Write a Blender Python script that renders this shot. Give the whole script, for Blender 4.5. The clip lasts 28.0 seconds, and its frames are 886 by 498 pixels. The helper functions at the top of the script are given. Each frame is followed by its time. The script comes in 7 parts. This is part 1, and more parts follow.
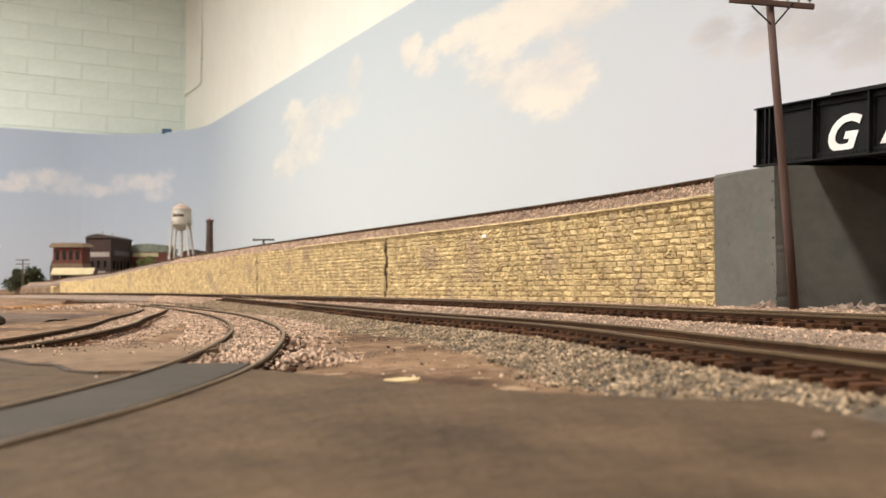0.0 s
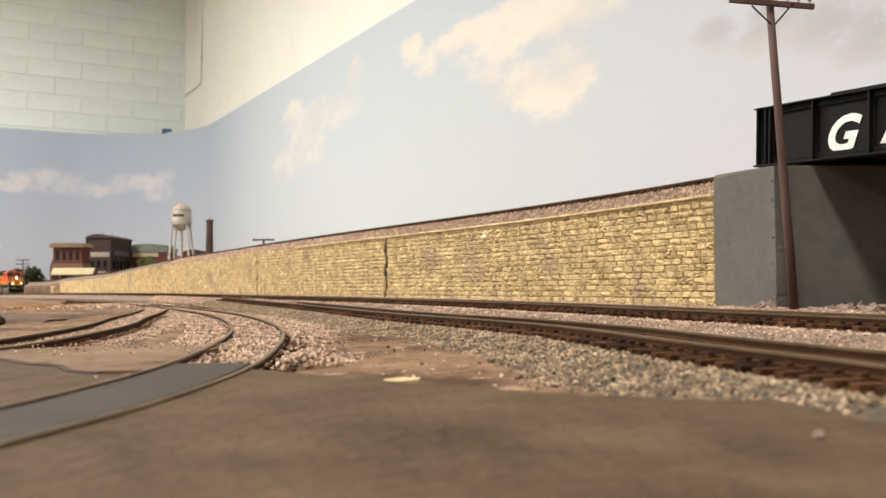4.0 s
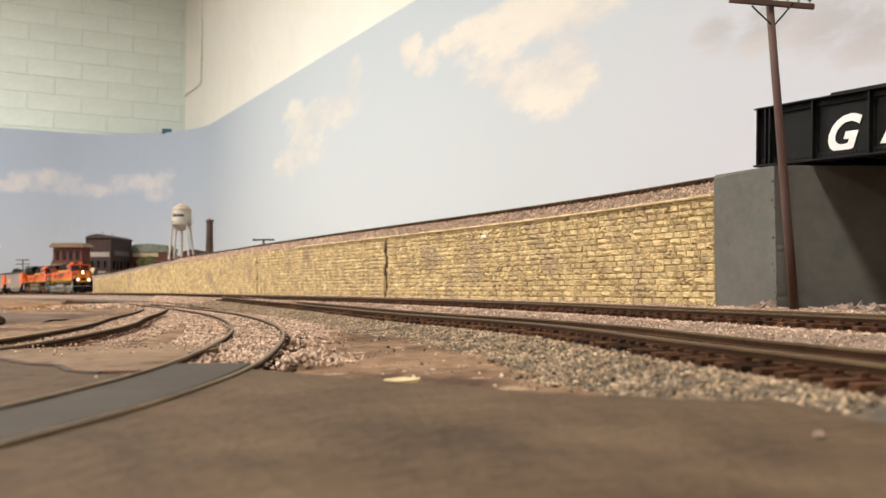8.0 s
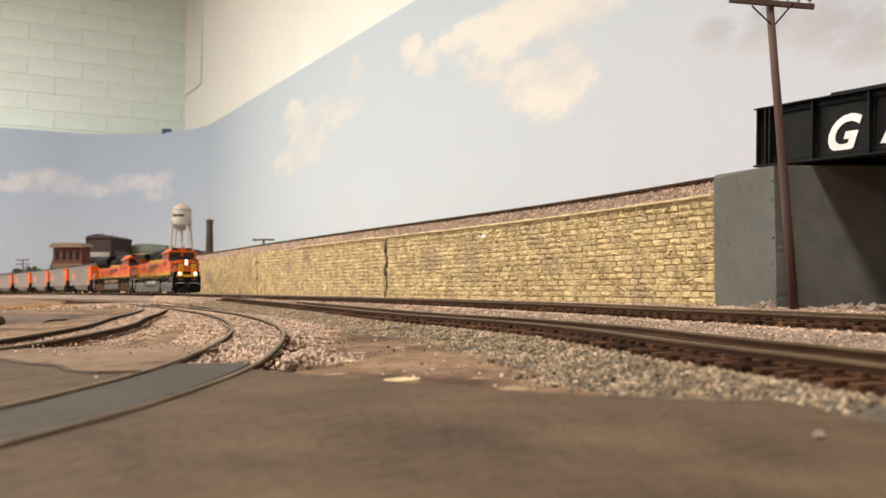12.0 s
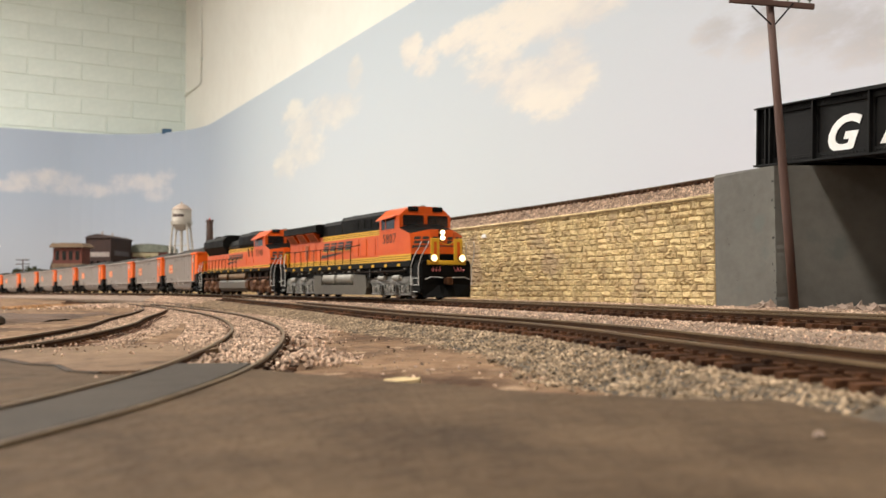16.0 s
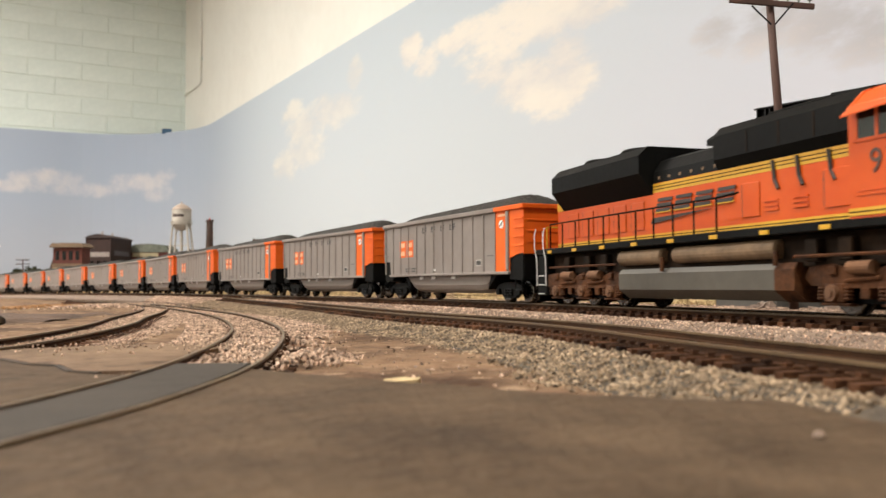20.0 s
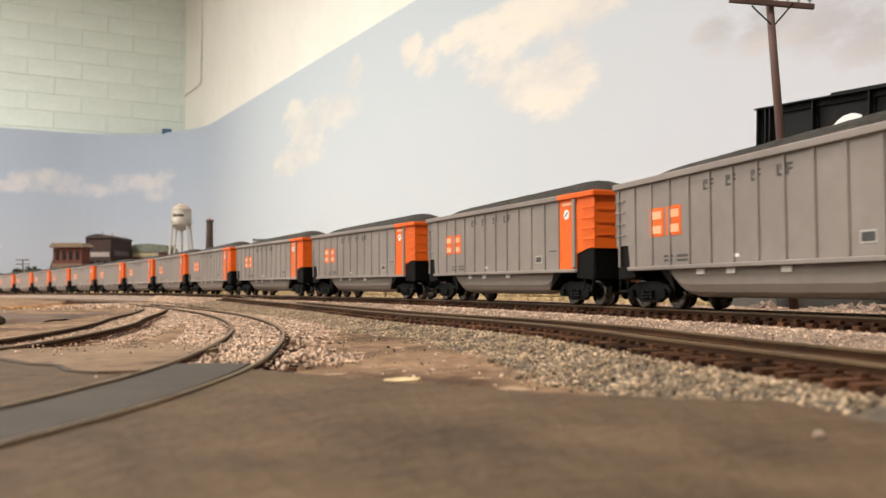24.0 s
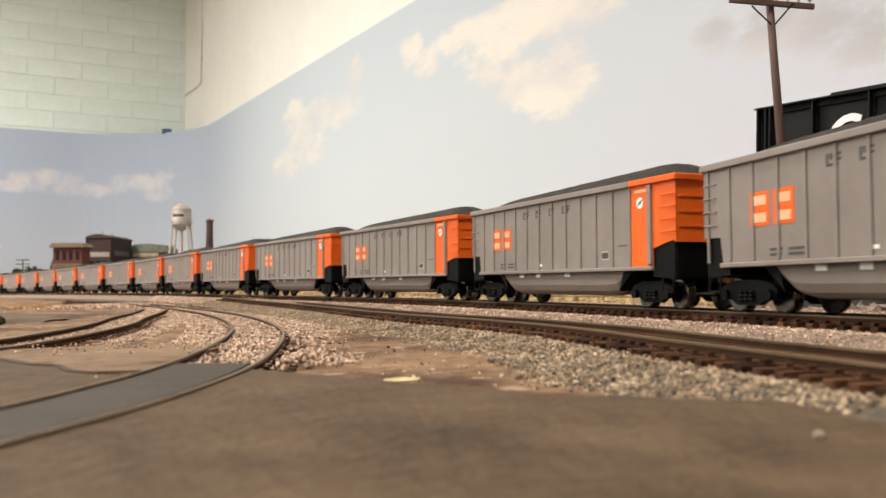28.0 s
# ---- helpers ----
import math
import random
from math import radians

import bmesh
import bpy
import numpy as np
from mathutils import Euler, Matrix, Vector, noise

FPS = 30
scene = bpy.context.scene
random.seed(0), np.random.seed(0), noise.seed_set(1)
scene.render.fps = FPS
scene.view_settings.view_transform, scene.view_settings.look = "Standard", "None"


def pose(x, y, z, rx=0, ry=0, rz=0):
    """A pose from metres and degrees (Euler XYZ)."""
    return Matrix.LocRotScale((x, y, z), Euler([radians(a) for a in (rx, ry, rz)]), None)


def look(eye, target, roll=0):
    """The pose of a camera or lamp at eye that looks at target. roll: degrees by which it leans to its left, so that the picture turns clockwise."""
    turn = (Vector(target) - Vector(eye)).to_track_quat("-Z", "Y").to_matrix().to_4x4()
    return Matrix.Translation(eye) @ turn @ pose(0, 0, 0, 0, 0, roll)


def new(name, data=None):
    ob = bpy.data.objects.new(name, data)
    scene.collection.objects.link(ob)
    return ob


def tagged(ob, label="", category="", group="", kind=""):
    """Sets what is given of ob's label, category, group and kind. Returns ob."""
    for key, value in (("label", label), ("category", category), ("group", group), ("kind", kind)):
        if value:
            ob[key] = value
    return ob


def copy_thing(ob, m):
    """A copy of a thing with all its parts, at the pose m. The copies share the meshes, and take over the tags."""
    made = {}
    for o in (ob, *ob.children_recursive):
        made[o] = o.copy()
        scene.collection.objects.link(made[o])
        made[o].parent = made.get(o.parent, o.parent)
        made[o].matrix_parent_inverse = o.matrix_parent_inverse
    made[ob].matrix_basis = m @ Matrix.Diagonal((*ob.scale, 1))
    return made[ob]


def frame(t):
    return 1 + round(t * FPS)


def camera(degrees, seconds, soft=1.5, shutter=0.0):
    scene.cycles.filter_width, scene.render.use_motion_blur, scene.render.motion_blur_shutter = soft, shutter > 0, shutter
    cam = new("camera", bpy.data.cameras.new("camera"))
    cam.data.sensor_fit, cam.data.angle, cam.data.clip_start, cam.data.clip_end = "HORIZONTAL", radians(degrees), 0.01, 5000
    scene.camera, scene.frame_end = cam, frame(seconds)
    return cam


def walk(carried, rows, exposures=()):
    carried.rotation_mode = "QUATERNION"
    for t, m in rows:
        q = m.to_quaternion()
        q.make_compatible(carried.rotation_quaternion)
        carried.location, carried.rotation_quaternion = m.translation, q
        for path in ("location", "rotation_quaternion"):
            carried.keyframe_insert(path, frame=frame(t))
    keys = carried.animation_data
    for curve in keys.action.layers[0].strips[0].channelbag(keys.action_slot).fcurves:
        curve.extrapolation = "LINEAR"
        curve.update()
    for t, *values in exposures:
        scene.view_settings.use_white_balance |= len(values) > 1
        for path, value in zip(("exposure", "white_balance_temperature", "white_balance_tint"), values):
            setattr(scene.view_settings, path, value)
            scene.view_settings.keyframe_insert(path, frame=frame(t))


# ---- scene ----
# A model railway in a room, scale 1:87. Lengths in the building code are millimetres, U turns them into metres.
U = 0.001
F_PX, PITCH, ROLL, EYE_Z = 1587.2, 2.503, 0.303, 7.55
SECONDS = 28.0
cam = camera(52.575, SECONDS, soft=1.5, shutter=0.2)
eye = Vector((0, 0, EYE_Z * U))
aim = eye + Vector((0, math.cos(radians(PITCH)), math.sin(radians(PITCH))))
still = look(eye, aim, -ROLL)
walk(cam, [(0.0, still), (SECONDS, still)], exposures=[(0.0, -0.04), (7.0, -0.06), (12.0, -0.08), (18.0, -0.08), (22.0, -0.06), (SECONDS, -0.04)])
cam.data.dof.use_dof, cam.data.dof.focus_distance, cam.data.dof.aperture_fstop = True, 0.36, 43.0

# ---- light: unseen lamps added under the ceiling, placed and weighted to suit ----
world = bpy.data.worlds.new("room_air")
scene.world = world
world.use_nodes = True
world.node_tree.nodes["Background"].inputs[0].default_value = (0.9, 0.93, 1.0, 1)
world.node_tree.nodes["Background"].inputs[1].default_value = 0.05
CEIL = 1550.0
LAMPS = [(-166, -311), (900, -750), (2400, -750), (900, -2500), (-700, -2500), (2500, -2500), (2500, -4200)]
WATTS = [30.0, 18.0, 78.0, 16.0, 12.0, 66.0, 66.0]
LAMP_TURN = 119.5
for k, ((run, off), watts) in enumerate(zip(LAMPS, WATTS)):
    x, y = (run * -0.4924 + off * 0.8704) * U, (run * 0.8704 + off * 0.4924) * U
    data = bpy.data.lights.new("added_ceiling_lamp", "AREA")
    data.shape, data.size, data.size_y, data.energy, data.color = "RECTANGLE", 1.2 if k else 0.26, 0.28 if k else 0.16, watts, (1.0, 0.955, 0.89)
    lamp = new("added_ceiling_lamp", data)
    lamp.matrix_world = pose(x, y, CEIL * U - 0.10, 0, 0, LAMP_TURN)
    tagged(lamp, "unseen lamp added under the ceiling to light the layout", "lamp")

# ---- materials ----
def material(name, dark, light, scale=40.0, rough=0.8, metal=0.0, spec=0.5, bump=0.0, bump_scale=None, vary=0.0, spots=None, island=False, stretch=None, detail=6.0, fixed=False):
    """Two colours mixed by noise at two scales, with relief, a shift of value from piece to piece, and sparse spots."""
    m = bpy.data.materials.new(name)
    m.use_nodes = True
    nt = m.node_tree
    n, l = nt.nodes, nt.links
    bsdf = n["Principled BSDF"]
    bsdf.inputs["Metallic"].default_value, bsdf.inputs["Specular IOR Level"].default_value = metal, spec
    tc = n.new("ShaderNodeTexCoord")
    src = n.new("ShaderNodeNewGeometry").outputs["Position"] if fixed else tc.outputs["Object"]
    if stretch:
        mp = n.new("ShaderNodeMapping")
        mp.inputs["Scale"].default_value = stretch
        l.new(src, mp.inputs[0])
        src = mp.outputs[0]
    a, b = n.new("ShaderNodeTexNoise"), n.new("ShaderNodeTexNoise")
    a.inputs["Scale"].default_value, a.inputs["Detail"].default_value = scale, detail
    b.inputs["Scale"].default_value, b.inputs["Detail"].default_value = scale * 7.3, 3.0
    for k in (a, b):
        l.new(src, k.inputs["Vector"])
    mix = n.new("ShaderNodeMath")
    mix.operation = "MULTIPLY_ADD"
    l.new(b.outputs[0], mix.inputs[0])
    mix.inputs[1].default_value = 0.45
    l.new(a.outputs[0], mix.inputs[2])
    ramp = n.new("ShaderNodeValToRGB")
    ramp.color_ramp.elements[0].position, ramp.color_ramp.elements[1].position = 0.5, 0.95
    ramp.color_ramp.elements[0].color, ramp.color_ramp.elements[1].color = (*dark, 1), (*light, 1)
    l.new(mix.outputs[0], ramp.inputs[0])
    col = ramp.outputs[0]
    if spots:
        v = n.new("ShaderNodeTexNoise")
        v.inputs["Scale"].default_value, v.inputs["Detail"].default_value = spots[1], 5.0
        l.new(src, v.inputs["Vector"])
        r = n.new("ShaderNodeMapRange")
        r.inputs["From Min"].default_value, r.inputs["From Max"].default_value = spots[2], spots[2] + 0.08
        l.new(v.outputs[0], r.inputs[0])
        mx = n.new("ShaderNodeMix")
        mx.data_type = "RGBA"
        l.new(r.outputs[0], mx.inputs[0])
        l.new(col, mx.inputs[6])
        mx.inputs[7].default_value = (*spots[0], 1)
        col = mx.outputs[2]
    if vary:
        rnd = n.new("ShaderNodeNewGeometry").outputs["Random Per Island"] if island else n.new("ShaderNodeObjectInfo").outputs["Random"]
        mr = n.new("ShaderNodeMapRange")
        mr.inputs["To Min"].default_value, mr.inputs["To Max"].default_value = 1 - vary, 1 + vary
        l.new(rnd, mr.inputs[0])
        hs = n.new("ShaderNodeHueSaturation")
        l.new(mr.outputs[0], hs.inputs["Value"])
        l.new(col, hs.inputs["Color"])
        col = hs.outputs[0]
    l.new(col, bsdf.inputs["Base Color"])
    rr = n.new("ShaderNodeMapRange")
    rr.inputs["To Min"].default_value, rr.inputs["To Max"].default_value = max(0.03, rough - 0.12), min(1, rough + 0.12)
    l.new(a.outputs[0], rr.inputs[0])
    l.new(rr.outputs[0], bsdf.inputs["Roughness"])
    if bump:
        bm_noise = n.new("ShaderNodeTexNoise")
        bm_noise.inputs["Scale"].default_value, bm_noise.inputs["Detail"].default_value = bump_scale or scale * 9, 5.0
        l.new(src, bm_noise.inputs["Vector"])
        bp = n.new("ShaderNodeBump")
        bp.inputs["Strength"].default_value, bp.inputs["Distance"].default_value = min(1.0, bump), 0.0006 * max(1.0, bump)
        l.new(bm_noise.outputs[0], bp.inputs["Height"])
        l.new(bp.outputs[0], bsdf.inputs["Normal"])
    return m


def glow(name, colour, strength):
    m = bpy.data.materials.new(name)
    m.use_nodes = True
    b = m.node_tree.nodes["Principled BSDF"]
    b.inputs["Base Color"].default_value = (*colour, 1)
    b.inputs["Emission Color"].default_value, b.inputs["Emission Strength"].default_value = (*colour, 1), strength
    return m


def glass(name, tint):
    m = bpy.data.materials.new(name)
    m.use_nodes = True
    b = m.node_tree.nodes["Principled BSDF"]
    b.inputs["Base Color"].default_value, b.inputs["Roughness"].default_value = (*tint, 1), 0.06
    b.inputs["Transmission Weight"].default_value = 0.6
    return m


M_DIRT = material("packed_dirt", (0.0560, 0.0285, 0.0140), (0.2500, 0.1530, 0.0880), 34, 0.95, bump=3.0, bump_scale=300, spots=((0.29, 0.195, 0.122), 120, 0.60), spec=0.2)
M_PAVE = material("asphalt_pavement", (0.0460, 0.0282, 0.0148), (0.1030, 0.0675, 0.0385), 60, 0.92, bump=1.8, bump_scale=420, spots=((0.041, 0.026, 0.0145), 20, 0.57), spec=0.2)
M_SLAB = material("worn_concrete_paving", (0.0375, 0.0228, 0.0122), (0.1080, 0.0695, 0.0390), 30, 0.9, bump=2.2, bump_scale=300, spots=((0.034, 0.0215, 0.012), 55, 0.62), spec=0.2)
M_INFILL = material("grey_track_infill", (0.0350, 0.0280, 0.0215), (0.0600, 0.0485, 0.0380), 30, 0.85, bump=0.3, bump_scale=700, spec=0.2)
M_PINK = material("pinkish_ballast", (0.1920, 0.1210, 0.0810), (0.6550, 0.4720, 0.3430), 200, 0.9, vary=0.65, island=True)
M_GREYB = material("grey_ballast", (0.1080, 0.0750, 0.0465), (0.4200, 0.3060, 0.1960), 200, 0.9, vary=0.62, island=True)
M_BEDP = material("pink_ballast_bed", (0.0700, 0.0460, 0.0320), (0.2600, 0.1820, 0.1300), 260, 0.95, bump=1.0, bump_scale=700)
M_BEDG = material("grey_ballast_bed", (0.0300, 0.0210, 0.0130), (0.1000, 0.0760, 0.0500), 260, 0.95, bump=1.0, bump_scale=700)
M_TIE = material("dark_brown_tie", (0.0190, 0.0076, 0.0034), (0.1000, 0.0450, 0.0215), 150, 0.85, bump=0.4, vary=0.6, spec=0.12, fixed=True)
M_RAIL = material("rusty_rail", (0.0240, 0.0090, 0.0031), (0.0600, 0.0255, 0.0090), 120, 0.8, 0.0, bump=0.2, spec=0.15)
M_RAILTOP = material("polished_rail_head", (0.0720, 0.0430, 0.0180), (0.1450, 0.0920, 0.0410), 60, 0.45, 0.1)
M_STONE = material("yellow_limestone", (0.3350, 0.2260, 0.1030), (0.6500, 0.4960, 0.2500), 150, 0.9, bump=1.4, bump_scale=900, vary=0.18, spots=((0.385, 0.275, 0.155), 26, 0.56), fixed=True)
M_STONEJ = material("yellow_limestone_joined", (0.3350, 0.2260, 0.1030), (0.6500, 0.4960, 0.2500), 150, 0.9, bump=1.4, bump_scale=900, vary=0.18, island=True, spots=((0.385, 0.275, 0.155), 26, 0.56), fixed=True)
M_JOINT = material("shaded_mortar", (0.1000, 0.0640, 0.0280), (0.2100, 0.1430, 0.0660), 90, 0.95, bump=0.6)
M_CONC = material("grey_painted_concrete", (0.0790, 0.0725, 0.0615), (0.1220, 0.1130, 0.0970), 35, 0.75, bump=0.3, bump_scale=200, spots=((0.090, 0.092, 0.080), 60, 0.62))
M_GIRDER = material("matt_black_steel", (0.0036, 0.0035, 0.0035), (0.0095, 0.0090, 0.0086), 60, 0.6, 0.1, bump=0.2, spec=0.15)
M_WHITE = material("white_lettering", (0.72, 0.70, 0.67), (0.85, 0.84, 0.82), 80, 0.6)
M_POLE = material("creosoted_pole", (0.0480, 0.0215, 0.0145), (0.1100, 0.0540, 0.0390), 60, 0.75, bump=0.4, stretch=(1, 1, 0.15))
M_INSUL = material("green_glass_insulator", (0.10, 0.14, 0.11), (0.20, 0.25, 0.21), 80, 0.3)
M_ORANGE = material("orange_loco_paint", (0.5200, 0.0660, 0.0042), (0.6200, 0.0960, 0.0075), 30, 0.34, bump=0.05, spec=0.35)
M_ORANGE2 = material("orange_car_paint", (0.6600, 0.0980, 0.0060), (0.7600, 0.1350, 0.0120), 30, 0.5, bump=0.05, vary=0.05, spec=0.25)
M_YELLOW = material("yellow_stripe_paint", (0.5500, 0.2850, 0.0085), (0.6300, 0.3550, 0.0170), 30, 0.45)
M_BLACK = material("black_paint", (0.0018, 0.0018, 0.0016), (0.0062, 0.0060, 0.0053), 60, 0.55, bump=0.1, spec=0.08)
M_SILVER = material("silver_truck_paint", (0.0700, 0.0640, 0.0550), (0.2300, 0.2180, 0.1950), 160, 0.45, 0.3, bump=0.3)
M_TANK = material("grey_fuel_tank", (0.0480, 0.0400, 0.0290), (0.0780, 0.0670, 0.0500), 40, 0.5, bump=0.1)
# Rust with the shade low on the train darkened into its colour.
M_RUSTY = material("rust_dusted_truck", (0.0180, 0.0065, 0.0024), (0.1150, 0.0420, 0.0130), 90, 0.8, bump=0.4, spec=0.2)
M_CARGREY = material("grey_car_paint", (0.1950, 0.1640, 0.1430), (0.2480, 0.2120, 0.1880), 25, 0.5, bump=0.05, vary=0.05, spec=0.25)
M_COAL = material("crushed_coal", (0.0070, 0.0060, 0.0050), (0.0480, 0.0420, 0.0350), 600, 0.7, bump=1.0, bump_scale=1100, spec=0.15)
M_WHEEL = material("shiny_wheel", (0.0700, 0.0640, 0.0560), (0.2400, 0.2280, 0.2050), 60, 0.2, 0.9)
M_GLASS = glass("dark_cab_glass", (0.035, 0.034, 0.032))
M_LIGHT = glow("lit_headlight", (1.0, 0.92, 0.70), 7.0)
# Amber glow that draws the halo round the lit lamps.
M_HALO = glow("headlight_halo", (1.0, 0.66, 0.26), 1.3)
# Dark colour for the shade inside open joints; the cinder lump shares it.
M_GAP = material("dark_gap_shade_and_cinder", (0.014, 0.009, 0.004), (0.060, 0.036, 0.018), 90, 0.95)
M_HANDRAIL = material("pale_grab_rail", (0.4800, 0.4560, 0.4160), (0.6000, 0.5760, 0.5440), 80, 0.5)
M_LOGO = material("dark_emblem_paint", (0.02, 0.014, 0.01), (0.035, 0.025, 0.02), 60, 0.5)
M_DIGIT = material("faded_dark_digit", (0.045, 0.018, 0.010), (0.075, 0.030, 0.016), 60, 0.5)
M_BLUE = material("blue_tape", (0.02, 0.07, 0.14), (0.04, 0.11, 0.2), 60, 0.6)
M_WALLW = material("white_wall_paint", (0.7250, 0.7150, 0.6500), (0.7850, 0.7800, 0.7150), 3, 0.8, bump=0.15, bump_scale=90)
M_BLOCK = material("pale_mint_block_paint", (0.6250, 0.7000, 0.6550), (0.7150, 0.7800, 0.7300), 9, 0.75, bump=0.5, bump_scale=160, vary=0.02)
M_GROUT = material("painted_block_joint", (0.5886, 0.6592, 0.6004), (0.6828, 0.7534, 0.6887), 9, 0.85)
M_CEIL = material("white_ceiling", (0.72, 0.71, 0.68), (0.78, 0.77, 0.74), 4, 0.9)
M_FLOOR = material("grey_room_floor", (0.22, 0.21, 0.20), (0.32, 0.31, 0.30), 3, 0.7)
M_BRICKD = material("dark_brick", (0.0190, 0.0078, 0.0055), (0.0420, 0.0180, 0.0125), 70, 0.85, bump=0.4)
M_BRICKR = material("red_brick", (0.0700, 0.0165, 0.0100), (0.1250, 0.0330, 0.0200), 70, 0.85, bump=0.4)
M_TAN = material("tan_siding", (0.1350, 0.0850, 0.0480), (0.1950, 0.1300, 0.0800), 60, 0.85)
M_CREAM = material("cream_awning", (0.3300, 0.2650, 0.1500), (0.4200, 0.3450, 0.2100), 60, 0.8)
M_ROOFG = material("grey_green_roof", (0.0900, 0.0960, 0.0720), (0.1700, 0.1750, 0.1350), 60, 0.85)
M_TOWER = material("weathered_white_steel", (0.3300, 0.2950, 0.2450), (0.5000, 0.4600, 0.4000), 50, 0.6)
M_TOWERR = material("rusty_tower_roof", (0.3000, 0.2300, 0.1800), (0.4200, 0.3400, 0.2800), 60, 0.7)
M_STACK = material("dark_chimney_brick", (0.050, 0.030, 0.022), (0.095, 0.058, 0.043), 60, 0.9, bump=0.4)
M_LEAF = material("dark_leaves", (0.0140, 0.0170, 0.0040), (0.0420, 0.0440, 0.0110), 90, 0.9, vary=0.4, island=True)
M_BUSH = material("bright_leaves", (0.06, 0.075, 0.015), (0.13, 0.14, 0.035), 90, 0.9, vary=0.35, island=True)
M_BARK = material("rough_bark", (0.04, 0.024, 0.014), (0.13, 0.085, 0.05), 150, 0.95, bump=1.0, bump_scale=300)
M_ROCK = material("pale_rocks", (0.2016, 0.1386, 0.1020), (0.3600, 0.2706, 0.2100), 150, 0.9, vary=0.25, island=True, bump=0.6)
M_TUBE = glow("glowing_tube", (1.0, 0.95, 0.85), 3.0)
M_BRICKD2 = material("weathered_dark_roof", (0.03, 0.02, 0.017), (0.07, 0.045, 0.038), 50, 0.85)
M_SIGN = material("faded_pale_sign", (0.20, 0.16, 0.14), (0.32, 0.27, 0.24), 60, 0.85)
M_SIGN2 = material("faded_dark_sign", (0.07, 0.06, 0.065), (0.12, 0.105, 0.11), 60, 0.85)
M_VAN = material("pale_van_paint", (0.2700, 0.2760, 0.2880), (0.3300, 0.3360, 0.3480), 40, 0.4)
M_BEACON = material("red_beacon_glass", (0.45, 0.05, 0.05), (0.6, 0.08, 0.07), 60, 0.4)
M_RUSTSOIL = material("orange_soil", (0.2700, 0.1300, 0.0480), (0.4400, 0.2450, 0.1100), 120, 0.95, vary=0.3, island=True)
M_DARKSOIL = material("dark_soil", (0.0640, 0.0350, 0.0190), (0.1400, 0.0820, 0.0460), 120, 0.95, vary=0.25, island=True)
M_SOILFLAT = material("dark_damp_soil", (0.0420, 0.0215, 0.0110), (0.1150, 0.0640, 0.0350), 45, 0.95, bump=2.0, bump_scale=260)
M_PIT = material("dark_chipped_pit", (0.020, 0.019, 0.016), (0.045, 0.043, 0.038), 90, 0.9)
M_DUSTTAN = material("dust_caked_tan", (0.105, 0.064, 0.031), (0.240, 0.150, 0.080), 70, 0.8)
M_COPING = material("pale_coping", (0.34, 0.24, 0.11), (0.66, 0.51, 0.28), 90, 0.85, bump=0.5)
M_SLABP = material("pale_dusty_concrete", (0.1000, 0.0620, 0.0360), (0.2300, 0.1500, 0.0930), 30, 0.92, bump=2.0, bump_scale=260, spots=((0.070, 0.043, 0.025), 60, 0.60), spec=0.2)
M_PALESTEEL = material("pale_dusty_steel", (0.1700, 0.1560, 0.1310), (0.3000, 0.2800, 0.2420), 90, 0.5, 0.2, bump=0.2)
# Lighter copy of the truck rust, for parts that catch the light.
M_RUSTLIT = material("dusty_lit_rust", (0.0650, 0.0270, 0.0095), (0.1750, 0.0750, 0.0280), 90, 0.8, bump=0.3)
M_GRIME = material("grimy_dark_steel", (0.008, 0.005, 0.003), (0.03, 0.017, 0.009), 70, 0.8, spec=0.1)


